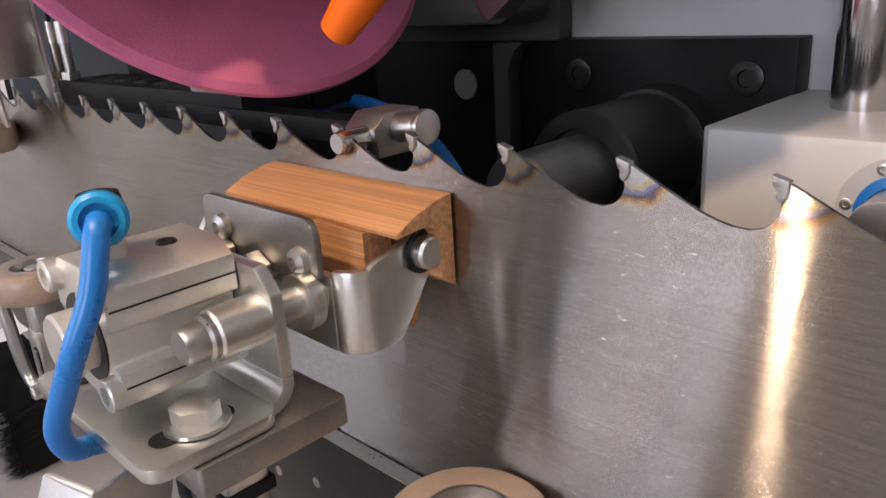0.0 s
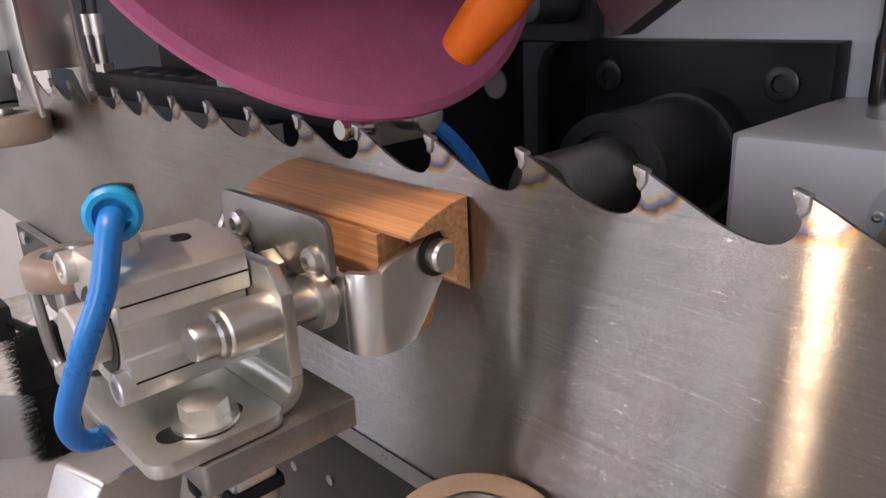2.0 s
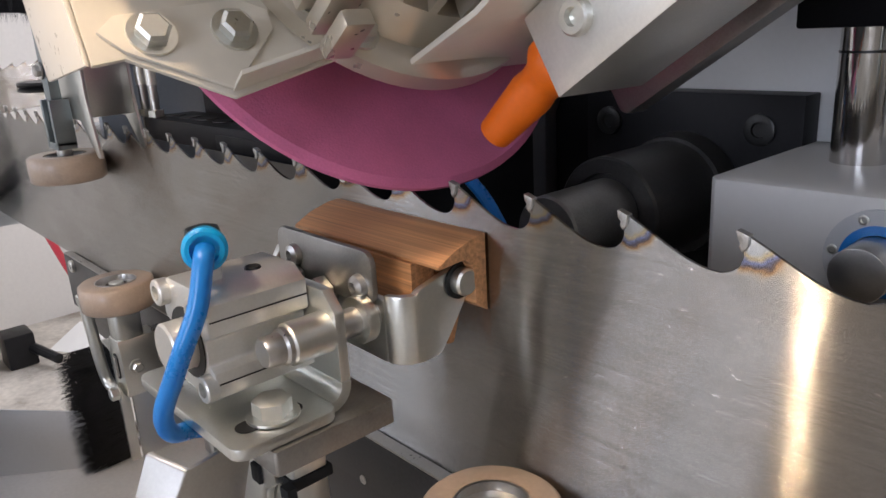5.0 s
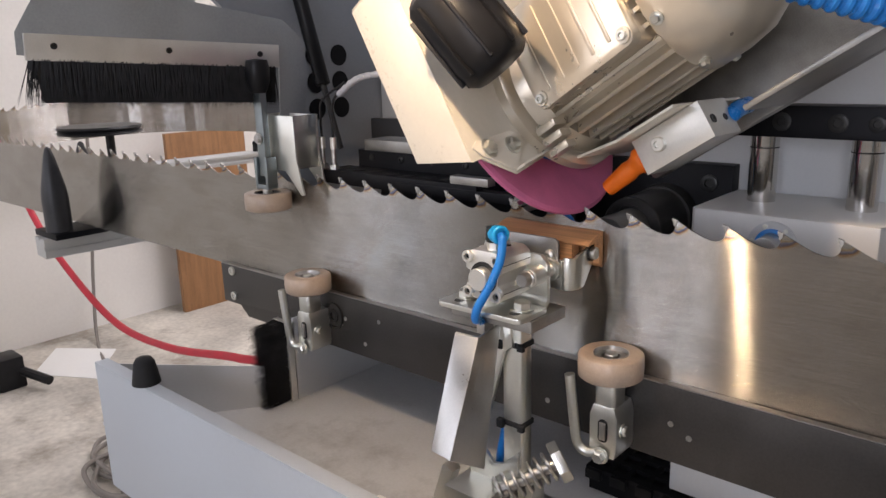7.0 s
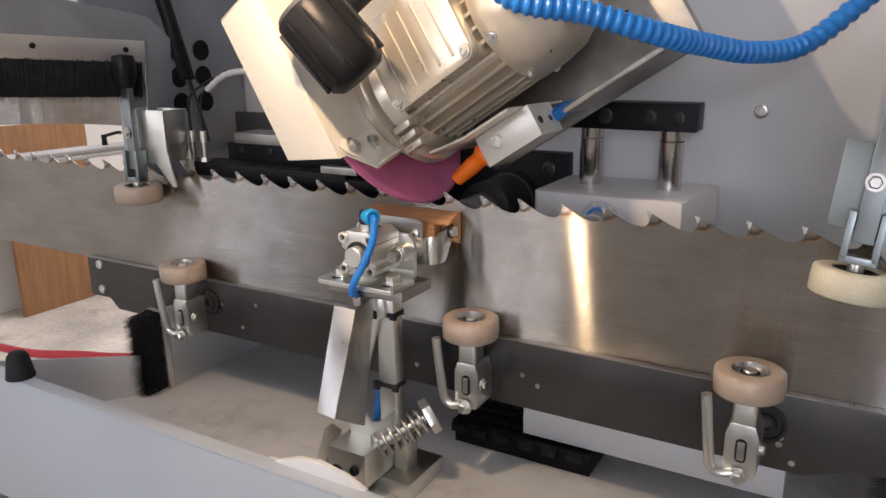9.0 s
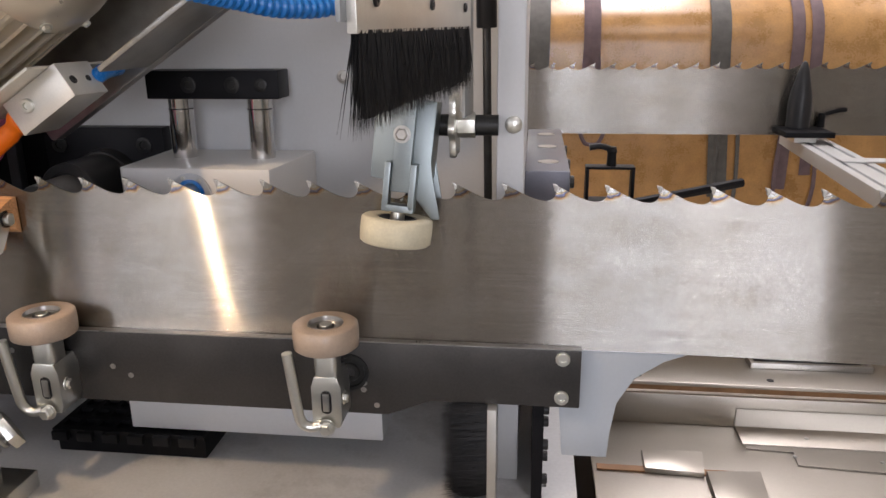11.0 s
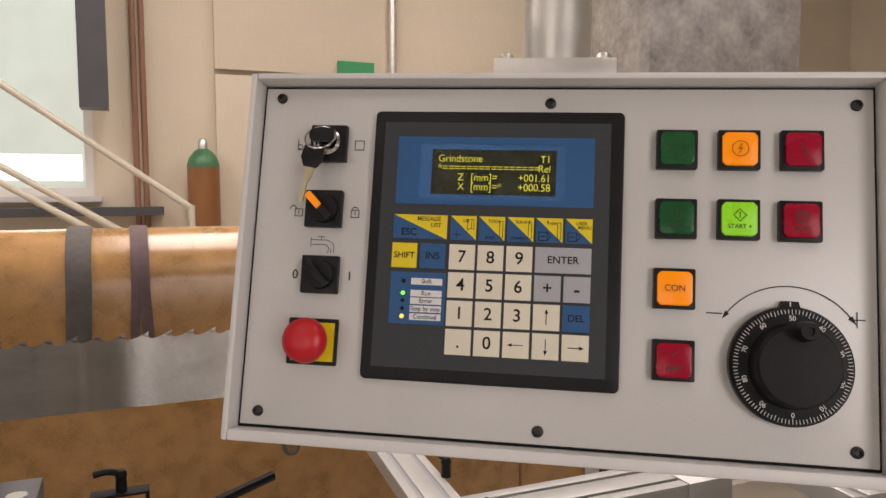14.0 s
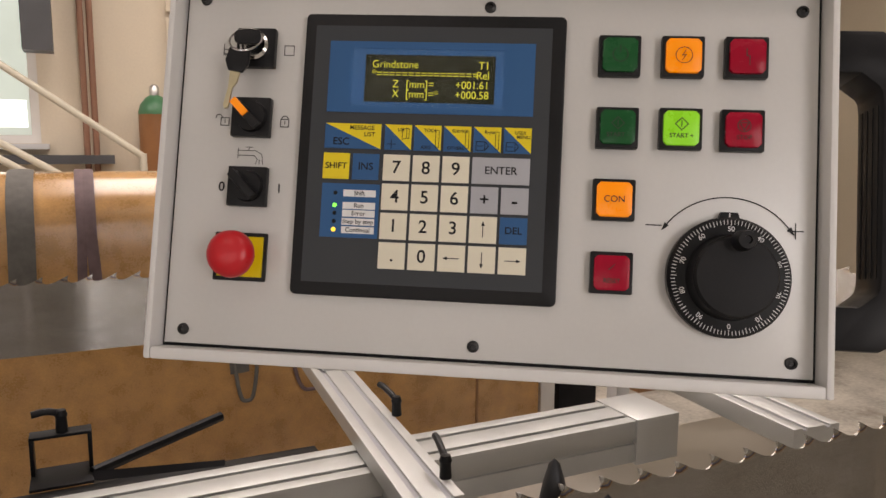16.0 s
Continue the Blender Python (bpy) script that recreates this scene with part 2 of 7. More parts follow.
def blade_material():
    """Brushed band steel with grinding lines along it, specks, grime and heat tints under every tooth."""
    m = bpy.data.materials.new("brushed_band_steel")
    m.use_nodes = True
    nt = m.node_tree
    N, L = nt.nodes, nt.links
    p = N["Principled BSDF"]
    uv = N.new("ShaderNodeUVMap")
    uv.uv_map = "UVMap"

    def noise_of(sx, sy, scale, detail, rough=0.6):
        mp = N.new("ShaderNodeMapping")
        mp.inputs["Scale"].default_value = (sx, sy, 1)
        L.new(uv.outputs[0], mp.inputs[0])
        n = N.new("ShaderNodeTexNoise")
        n.inputs["Scale"].default_value, n.inputs["Detail"].default_value, n.inputs["Roughness"].default_value = scale, detail, rough
        L.new(mp.outputs[0], n.inputs["Vector"])
        return n.outputs[0]

    def mapped(v, a, b, c, d):
        r = N.new("ShaderNodeMapRange")
        for k, val in enumerate((a, b, c, d)):
            r.inputs[1 + k].default_value = val
        L.new(v, r.inputs[0])
        return r.outputs[0]

    def math(op, a, b):
        n = N.new("ShaderNodeMath")
        n.operation = op
        for k, v in enumerate((a, b)):
            if isinstance(v, (int, float)):
                n.inputs[k].default_value = v
            else:
                L.new(v, n.inputs[k])
        return n.outputs[0]

    def mix(f, a, b):
        n = N.new("ShaderNodeMix")
        n.data_type = "RGBA"
        L.new(f, n.inputs[0])
        for k, v in ((6, a), (7, b)):
            if isinstance(v, tuple):
                n.inputs[k].default_value = (*v, 1)
            else:
                L.new(v, n.inputs[k])
        return n.outputs[2]

    lines = noise_of(6, 900, 1, 3)
    streak = noise_of(55, 420, 1, 5, 0.7)
    cloud = noise_of(9, 16, 1, 5)
    specks = noise_of(150, 420, 1, 3, 0.7)
    base = mix(mapped(lines, 0.3, 0.7, 0, 1), (0.34, 0.325, 0.305), (0.47, 0.455, 0.43))
    base = mix(mapped(cloud, 0.4, 0.75, 0, 0.75), base, (0.29, 0.265, 0.23))
    base = mix(mapped(streak, 0.60, 0.70, 0, 0.42), base, (0.20, 0.18, 0.16))
    base = mix(mapped(specks, 0.63, 0.70, 0, 0.65), base, (0.80, 0.72, 0.68))
    # heat tint: arcs round the middle of the tooth's tip
    sep = N.new("ShaderNodeSeparateXYZ")
    L.new(uv.outputs[0], sep.inputs[0])
    u = math("MODULO", math("ADD", sep.outputs[0], 0.0495 * 400), 0.0495)
    du = math("SUBTRACT", u, 0.0045)
    dv = math("SUBTRACT", sep.outputs[1], 0.0)
    dist = math("SQRT", math("ADD", math("MULTIPLY", du, du), math("MULTIPLY", dv, dv)), 0.0)
    wob = math("ADD", dist, mapped(noise_of(90, 90, 1, 2), 0.3, 0.7, -0.0015, 0.0015))
    cr = N.new("ShaderNodeValToRGB")
    e = cr.color_ramp.elements
    e[0].position, e[0].color = 0.0, (0.52, 0.51, 0.49, 1)
    e[1].position, e[1].color = 1.0, (0.5, 0.49, 0.47, 1)
    for pos, c in ((0.40, (0.40, 0.40, 0.38, 1)), (0.50, (0.42, 0.33, 0.19, 1)), (0.58, (0.17, 0.19, 0.30, 1)), (0.66, (0.10, 0.08, 0.10, 1)), (0.74, (0.36, 0.20, 0.07, 1)), (0.86, (0.46, 0.40, 0.30, 1))):
        n = e.new(pos)
        n.color = c
    L.new(mapped(wob, 0.0, 0.019, 0, 1), cr.inputs[0])
    base = mix(mapped(wob, 0.0135, 0.018, 0.9, 0), base, cr.outputs[0])
    L.new(base, p.inputs["Base Color"])
    p.inputs["Metallic"].default_value = 1.0
    L.new(mapped(cloud, 0.3, 0.8, 0.12, 0.16), p.inputs["Roughness"])
    p.inputs["Anisotropic"].default_value = 0.95
    tg = N.new("ShaderNodeTangent")
    tg.direction_type, tg.uv_map = "UV_MAP", "UVMap"
    p.inputs["Anisotropic Rotation"].default_value = 0.25
    L.new(tg.outputs[0], p.inputs["Tangent"])
    # brushed grooves: the surface tilts up and down from groove to groove, hardly along it
    geo = N.new("ShaderNodeNewGeometry")
    tilt = N.new("ShaderNodeCombineXYZ")
    L.new(math("MULTIPLY", math("SUBTRACT", noise_of(900, 30000, 1, 1), 0.5), 4.5), tilt.inputs[2])
    L.new(math("MULTIPLY", math("SUBTRACT", noise_of(14, 3, 1, 2), 0.5), 0.006), tilt.inputs[0])
    va = N.new("ShaderNodeVectorMath")
    L.new(geo.outputs["Normal"], va.inputs[0])
    L.new(tilt.outputs[0], va.inputs[1])
    vn = N.new("ShaderNodeVectorMath")
    vn.operation = "NORMALIZE"
    L.new(va.outputs[0], vn.inputs[0])
    L.new(vn.outputs[0], p.inputs["Normal"])
    return m


BLADE = blade_material()


def fibre_material():
    """Layered brown pressboard: thin plies that show as lines."""
    m = mat("pressboard_fibre", (0.50, 0.25, 0.11), 0.5, 0, 0.3, 9, 30, 0.15, stretch=(0.5, 55, 55))
    return m


FIBRE = fibre_material()

# ---- building helpers ----


def fin(bm, name, material, bevel=0.0, smooth=35):
    if bevel:
        edges = [e for e in bm.edges if len(e.link_faces) == 2 and e.calc_face_angle(0) > radians(40)]
        bmesh.ops.bevel(bm, geom=edges, offset=bevel, segments=2, profile=0.6, affect="EDGES", clamp_overlap=True)
    bm.normal_update()
    me = bpy.data.meshes.new(name)
    for f in bm.faces:
        f.smooth = True
    for e in bm.edges:
        e.smooth = not (len(e.link_faces) != 2 or e.calc_face_angle(0) > radians(smooth))
    bm.to_mesh(me)
    bm.free()
    me.materials.append(material)
    return me


def part(name, bm, material, parent=None, label="", bevel=0.0, smooth=35):
    ob = new(name, fin(bm, name, material, bevel, smooth))
    ob.parent = parent
    return tagged(ob, label)


def thing(name, label, category, group="", kind="", m=None):
    ob = new(name)
    ob.empty_display_size = 0.05
    if m is not None:
        ob.matrix_basis = m
    return tagged(ob, label, category, group, kind)


def solid(name, bm, material, label, category, group="", kind="", bevel=0.0, smooth=35):
    return tagged(part(name, bm, material, None, label, bevel, smooth), "", category, group, kind)


def B():
    return bmesh.new()


def box(bm, x0, x1, y0, y1, z0, z1, m=None):
    r = bmesh.ops.create_cube(bm, size=1)["verts"]
    t = Matrix.Translation(((x0 + x1) / 2, (y0 + y1) / 2, (z0 + z1) / 2)) @ Matrix.Diagonal((x1 - x0, y1 - y0, z1 - z0, 1))
    bmesh.ops.transform(bm, matrix=(m @ t) if m else t, verts=r)
    return bm


def rod(bm, a, b, r, seg=24, r2=None):
    a, b = Vector(a), Vector(b)
    v = bmesh.ops.create_cone(bm, cap_ends=True, segments=seg, radius1=r, radius2=r if r2 is None else r2, depth=(b - a).length)["verts"]
    bmesh.ops.transform(bm, matrix=Matrix.Translation((a + b) / 2) @ (b - a).to_track_quat("Z", "Y").to_matrix().to_4x4(), verts=v)
    return bm


def prism(bm, pts, axis, a, b):
    """A polygon of (u, v) pairs, drawn out along an axis: x takes (y, z), y takes (x, z), z takes (x, y)."""
    def at(u, v, w):
        return {"x": (w, u, v), "y": (u, w, v), "z": (u, v, w)}[axis]
    lo, hi = [bm.verts.new(at(u, v, a)) for u, v in pts], [bm.verts.new(at(u, v, b)) for u, v in pts]
    fs = [bm.faces.new(lo), bm.faces.new(hi[::-1])]
    for k in range(len(pts)):
        j = (k + 1) % len(pts)
        fs.append(bm.faces.new((lo[j], lo[k], hi[k], hi[j])))
    bmesh.ops.recalc_face_normals(bm, faces=fs)
    return bm


def lathe(bm, prof, m=None, seg=32):
    """Turn a profile of (radius, height) round z."""
    rings = []
    for r, z in prof:
        rings.append([bm.verts.new((r * math.cos(2 * math.pi * k / seg), r * math.sin(2 * math.pi * k / seg), z)) for k in range(seg)])
    fs = []
    for a, b in zip(rings, rings[1:]):
        for k in range(seg):
            fs.append(bm.faces.new((a[k], a[(k + 1) % seg], b[(k + 1) % seg], b[k])))
    first, last = prof[0][0] > 1e-6, prof[-1][0] > 1e-6
    if first and last:
        for k in range(seg):
            fs.append(bm.faces.new((rings[-1][k], rings[-1][(k + 1) % seg], rings[0][(k + 1) % seg], rings[0][k])))
    elif first or last:
        fs.append(bm.faces.new(rings[0] if first else rings[-1]))
    bmesh.ops.recalc_face_normals(bm, faces=fs)
    if m is not None:
        bmesh.ops.transform(bm, matrix=m, verts=[v for ring in rings for v in ring])
    return bm


def smooth_path(pts, n=8):
    """Catmull-Rom points through the given ones."""
    p = [Vector(q) for q in pts]
    p = [2 * p[0] - p[1]] + p + [2 * p[-1] - p[-2]]
    out = []
    for k in range(1, len(p) - 2):
        a, b, c, d = p[k - 1 : k + 3]
        for i in range(n):
            t = i / n
            out.append(0.5 * ((2 * b) + (c - a) * t + (2 * a - 5 * b + 4 * c - d) * t * t + (3 * b - a - 3 * c + d) * t**3))
    return out + [p[-2]]


def tube(bm, pts, r, seg=12, n=8, radii=None, flat=None):
    path = smooth_path(pts, n) if n > 1 else [Vector(q) for q in pts]
    up, rings = None, []
    for k, q in enumerate(path):
        d = (path[min(k + 1, len(path) - 1)] - path[max(k - 1, 0)]).normalized()
        if up is None:
            up = d.orthogonal().normalized() if flat is None else Vector(flat)
        up = (up - d * up.dot(d)).normalized()
        side = d.cross(up)
        rr = radii(k / (len(path) - 1), k) if radii else r
        ry = rr if flat is None else r * 0.12
        rings.append([bm.verts.new(q + rr * math.cos(2 * math.pi * i / seg) * side + ry * math.sin(2 * math.pi * i / seg) * up) for i in range(seg)])
    fs = []
    for a, b in zip(rings, rings[1:]):
        for i in range(seg):
            fs.append(bm.faces.new((a[i], a[(i + 1) % seg], b[(i + 1) % seg], b[i])))
    fs += [bm.faces.new(rings[0]), bm.faces.new(rings[-1])]
    bmesh.ops.recalc_face_normals(bm, faces=fs)
    return bm


def toward(p, d):
    """A pose at p whose z axis looks along d."""
    return Matrix.Translation(p) @ Vector(d).to_track_quat("Z", "Y").to_matrix().to_4x4()


def socket_screw(bm, p, d, r=0.0045, h=0.004):
    """A cap screw with a hexagon socket, head standing out along d."""
    return lathe(bm, [(0, 0.0), (r, 0.0), (r, h * 0.8), (r * 0.88, h), (r * 0.5, h), (r * 0.45, h * 0.35), (0, h * 0.35)], toward(p, d), 18)


def hex_bolt(bm, p, d, r=0.0075, h=0.0055, washer=True):
    m = toward(p, d)
    if washer:
        lathe(bm, [(0, 0), (r * 1.5, 0), (r * 1.5, 0.0015), (0, 0.0015)], m, 24)
    lathe(bm, [(0, 0.0015), (r * 1.1, 0.0015), (r * 1.1, h), (r * 0.85, h + 0.0012), (0, h + 0.0012)], m, 6)
    return bm


def rounded(x0, x1, y0, y1, r, n=5):
    pts = []
    for cx, cy, a in ((x1 - r, y1 - r, 0), (x0 + r, y1 - r, 90), (x0 + r, y0 + r, 180), (x1 - r, y0 + r, 270)):
        for k in range(n + 1):
            t = radians(a + 90 * k / n)
            pts.append((cx + r * math.cos(t), cy + r * math.sin(t)))
    return pts


# ---- the hall ----
def wall_with_openings(name, axis, at, thick, u0, u1, z0, z1, holes, material):
    """A wall in slabs round its openings. axis: the wall's normal."""
    bm = B()
    us = sorted({u0, u1, *[h[0] for h in holes], *[h[1] for h in holes]})
    for a, b in zip(us, us[1:]):
        cut = sorted((h[2], h[3]) for h in holes if h[0] <= a and h[1] >= b)
        z = z0
        for lo, hi in cut + [(z1, z1)]:
            if lo > z:
                if axis == "y":
                    box(bm, a, b, at, at + thick, z, lo)
                else:
                    box(bm, at, at + thick, a, b, z, lo)
            z = hi
    bmesh.ops.remove_doubles(bm, verts=bm.verts, dist=1e-5)
    return tagged(part(name, bm, material), "", "wall", kind="structure")


X0, X1, Y0, Y1, ZC = -3.6, 8.0, -4.5, 5.4, 4.4
bm = B()
bmesh.ops.create_grid(bm, x_segments=1, y_segments=1, size=0.5, matrix=Matrix.Translation(((X0 + X1) / 2, (Y0 + Y1) / 2, 0)) @ Matrix.Diagonal((X1 - X0 + 1, Y1 - Y0 + 1, 1, 1)))
tagged(part("floor", bm, CONCRETE, None, "stained pale concrete workshop floor"), "", "floor", kind="structure")
bm = B()
for k in range(2):
    box(bm, -4.2 + k * 2.9, -4.192 + k * 2.9, Y0, Y1, -0.004, 0.003)
part("floor_joint", bm, GREY_DARK, bpy.data.objects["floor"])
WIN_BACK = (-0.42, 0.34, 1.5, 3.0)
wall_with_openings("wall_back", "y", Y1, 0.25, X0, X1, 0, ZC, [WIN_BACK], CREAM_WALL)
# front wall is unseen; its grey is picked to darken reflections in the blade
wall_with_openings("wall_front", "y", Y0 - 0.25, 0.25, X0, X1, 0, ZC, [(-3.0, -1.6, 1.1, 2.9), (0.5, 2.1, 1.1, 2.9)], GREY_PLASTER)
wall_with_openings("wall_left", "x", X0 - 0.25, 0.25, Y0, Y1, 0, ZC, [(-3.6, -2.5, 1.1, 2.9)], PLASTER)
wall_with_openings("wall_right", "x", X1, 0.25, Y0, Y1, 0, ZC, [], CREAM_WALL)
bm = B()
box(bm, X0, X1, Y0, Y1, ZC, ZC + 0.2)
tagged(part("ceiling", bm, PLASTER), "", "ceiling", kind="structure")
def window(name, x0, x1, z0, z1, y):
    w = tagged(new(name), "white framed workshop window with daylight outside", "window", kind="structure")
    bm = B()
    for a, b, c, d in ((x0, x0 + 0.06, z0, z1), (x1 - 0.06, x1, z0, z1), (x0 + 0.06, x1 - 0.06, z0, z0 + 0.06), (x0 + 0.06, x1 - 0.06, z1 - 0.06, z1)):
        box(bm, a, b, y, y + 0.06, c, d)
    part("window_frame", bm, WHITE_PAINT, w)
    p = part("pane", box(B(), x0 + 0.06, x1 - 0.06, y + 0.028, y + 0.034, z0 + 0.06, z1 - 0.06), GLASS, w)
    p.visible_shadow = False
    part("window_sill", box(B(), x0 - 0.05, x1 + 0.05, y - 0.12, y + 0.02, z0 - 0.04, z0 - 0.002), GREY_PAINT, w)
    return w


window("window_1", *WIN_BACK, Y1 + 0.02)
bd = mat("bright_garden", (0.62, 0.74, 0.68), 0.9, emit=1.1, var=0.3, scale=2.2, fine=11, bump=0)
tagged(part("backdrop", box(B(), -6, 6, 10.0, 10.05, -1, 6), bd, None, "pale sunlit garden far outside the window"), "", "backdrop", kind="structure")

# ---- the blade ----
PITCH, TIP, LOW, YB = 0.0495, 1.1605, 0.986, 0.0112
PHASE = -0.162


FRONT_L = -2.25
BACKY = 1.215


def plan_y(x):
    return YB if x < 0.5 else YB - 0.032 * min(1.0, (x - 0.5) / 0.8) ** 1.3


def band_points():
    """Plan points of the band: the front run by pitch, then round both ends and along the back."""
    out = []
    x = FRONT_L
    k0 = math.floor((FRONT_L - PHASE) / PITCH)
    k1 = math.floor((1.45 - PHASE) / PITCH)
    for k in range(k0, k1 + 1):
        x = PHASE + k * PITCH
        out.append((k * PITCH, x, plan_y(x)))
    x0, y0 = out[-1][1], out[-1][2]
    xl = out[0][1]
    r = (BACKY - y0) / 2
    # right end: a flattened half turn, back run, left end
    ring = []
    for i in range(161):
        a = -math.pi / 2 + math.pi * i / 160
        ring.append((x0 + 1.25 * r * 1.3 * max(0.0, math.cos(a)) ** 0.9, (y0 + BACKY) / 2 + r * math.sin(a)))
    for i in range(1, 120):
        ring.append((x0 + (xl - x0) * i / 120, BACKY))
    rl = (BACKY - out[0][2]) / 2
    for i in range(161):
        a = math.pi / 2 + math.pi * i / 160
        ring.append((xl - 1.4 * rl * max(0.0, -math.cos(a)) ** 0.9, (out[0][2] + BACKY) / 2 + rl * math.sin(a)))
    # resample by pitch
    total, acc = 0.0, [0.0]
    for (ax, ay), (bx, by) in zip(ring, ring[1:]):
        total += math.hypot(bx - ax, by - ay)
        acc.append(total)
    count = round(total / PITCH)
    s0 = out[-1][0]
    for i in range(1, count):
        d = total * i / count
        j = np.searchsorted(acc, d)
        f = (d - acc[j - 1]) / max(1e-9, acc[j] - acc[j - 1])
        out.append((s0 + i * PITCH, ring[j - 1][0] + f * (ring[j][0] - ring[j - 1][0]), ring[j - 1][1] + f * (ring[j][1] - ring[j - 1][1])))
    return out


CELL = [(-0.12, -0.0170), (-0.04, -0.0158), (0.02, -0.0132), (0.048, -0.0098), (0.040, -0.0055), (0.015, -0.0018), (0.0, 0.0), (0.1, -0.0022), (0.22, -0.0052), (0.34, -0.0083), (0.46, -0.0113), (0.57, -0.0138), (0.68, -0.0157), (0.78, -0.0168)]


def build_blade():
    pts = band_points()
    n = len(pts)
    verts, faces, uvs = [], [], []

    def z_of(y):
        t = max(0.0, min(1.0, y / BACKY))
        return 0.054 * t * t * (3 - 2 * t)

    def normal(k):
        a, b = pts[(k - 1) % n], pts[(k + 1) % n]
        d = Vector((b[1] - a[1], b[2] - a[2]))
        d.normalize()
        return Vector((d.y, -d.x))

    half = 0.0008
    rows_z = [-0.022, -0.06, -0.12, LOW - TIP]
    m = len(CELL)

    def spot(k, u, side):
        """A point u pitches on from tooth k, with the side's offset."""
        j = k if u >= 0 else k - 1
        f = u if u >= 0 else 1 + u
        _, xa, ya = pts[j % n]
        _, xb, yb = pts[(j + 1) % n]
        nn = normal(j % n).lerp(normal((j + 1) % n), f) * half * side
        return xa + (xb - xa) * f + nn.x, ya + (yb - ya) * f + nn.y

    for side in (1, -1):
        cols, tops = [], []
        for k in range(n):
            x, y = spot(k, CELL[0][0], side)
            cols.append(len(verts))
            for z in rows_z:
                verts.append((x, y, TIP + z + z_of(y)))
                uvs.append((pts[k][0] + CELL[0][0] * PITCH, z))
            tops.append(len(verts))
            for u, z in CELL:
                x, y = spot(k, u, side)
                verts.append((x, y, TIP + z + z_of(y)))
                uvs.append((pts[k][0] + u * PITCH, z))
        for k in range(n):
            j = (k + 1) % n
            a, b = cols[k], cols[j]
            poly = [a, b, tops[j]] + [tops[k] + i for i in range(m)][::-1]
            faces.append((poly if side == 1 else poly[::-1], k))
            for i in range(len(rows_z) - 1):
                q = [a + i, a + i + 1, b + i + 1, b + i]
                faces.append((q if side == 1 else q[::-1], k))
        if side == 1:
            first_tops, first_cols = tops, cols
    for k in range(n):
        j = (k + 1) % n
        chain1 = [first_tops[k] + i for i in range(m)] + [first_tops[j]]
        chain2 = [tops[k] + i for i in range(m)] + [tops[j]]
        for i in range(m):
            faces.append(([chain1[i], chain1[i + 1], chain2[i + 1], chain2[i]], k))
        e = len(rows_z) - 1
        faces.append(([first_cols[k] + e, cols[k] + e, cols[j] + e, first_cols[j] + e], k))
    me = bpy.data.meshes.new("band")
    me.from_pydata(verts, [], [f for f, _ in faces])
    layer = me.uv_layers.new(name="UVMap")
    loop_total = n * PITCH
    flat = []
    for poly, (f, k) in zip(me.polygons, faces):
        base_s = pts[k][0]
        for v in f:
            u, w = uvs[v]
            if u < base_s - PITCH * 2:
                u = base_s + PITCH * (1 + CELL[0][0])
            flat += [u, w]
    layer.data.foreach_set("uv", flat)
    me.materials.append(BLADE)
    me.validate()
    return me, pts


blade = thing("bandsaw_blade", "wide brushed steel band saw blade with hooked teeth", "saw blade")
band_mesh, BAND = build_blade()
band = new("band", band_mesh)
band.parent = blade
# swaged hard-metal tips, a little wider than the band
bm = B()
prism(bm, [(-0.0006, 0.0004), (0.0042, -0.0011), (0.0040, -0.0050), (0.0022, -0.0075), (0.0008, -0.0060), (0.0012, -0.0042), (-0.0002, -0.0025)], "y", -0.0018, 0.0018)
tip_mesh = fin(bm, "tooth_tip", mat("hard_metal_tip", (0.52, 0.51, 0.49), 0.38, 1.0, 0.2, 300, 900, 0.3), 0.0003)
for s, x, y in BAND:
    if -1.3 < x < 1.3 and y < 0.2:
        t = new("tooth_tip", tip_mesh)
        t.parent = blade
        t.location = (x, y, TIP)

# ---- machine body ----
# rail under the blade
rail = thing("blade_rail", "dark burnished steel rail with cap screws under the blade", "rail")
bm = B()
prism(bm, [(-0.868, 0.989), (-0.868, 0.922), (-0.82, 0.922), (-0.80, 0.905), (0.262, 0.905), (0.31, 0.924), (0.466, 0.924), (0.466, 0.989)], "y", 0.0, 0.0095)
prism(bm, [(-0.868, 0.983), (-0.868, 0.93), (0.466, 0.93), (0.466, 0.983)], "y", 0.0095, 0.06)
part("rail_plate", bm, RAIL_M, rail, bevel=0.0012)
part("rail_strip", box(B(), -0.868, 0.466, 0.0005, 0.009, 0.9892, 0.9905), STEEL, rail, "bright worn top edge")
for x in (-0.835, 0.447):
    for z in (0.98, 0.936):
        part("cap_screw", socket_screw(B(), (x, 0.0, z), (0, -1, 0), 0.0075, 0.004), ZINC, rail, "zinc plated cap screw")
for x, z in ((0.25, 0.916), (0.235, 0.963), (0.237, 0.942), (0.236, 0.934), (-0.05, 0.948), (-0.17, 0.962), (-0.20, 0.93), (-0.29, 0.945), (-0.33, 0.912), (-0.48, 0.965), (-0.51, 0.925), (-0.55, 0.955), (-0.56, 0.945), (-0.03, 0.938), (-0.25, 0.955)):
    part("grub_screw", lathe(B(), [(0, 0), (0.0032, 0), (0.0032, 0.0006), (0.0015, 0.0006), (0.0012, 0.0002), (0, 0.0002)], toward((x, 0.0, z), (0, -1, 0)), 14), STEEL, rail)
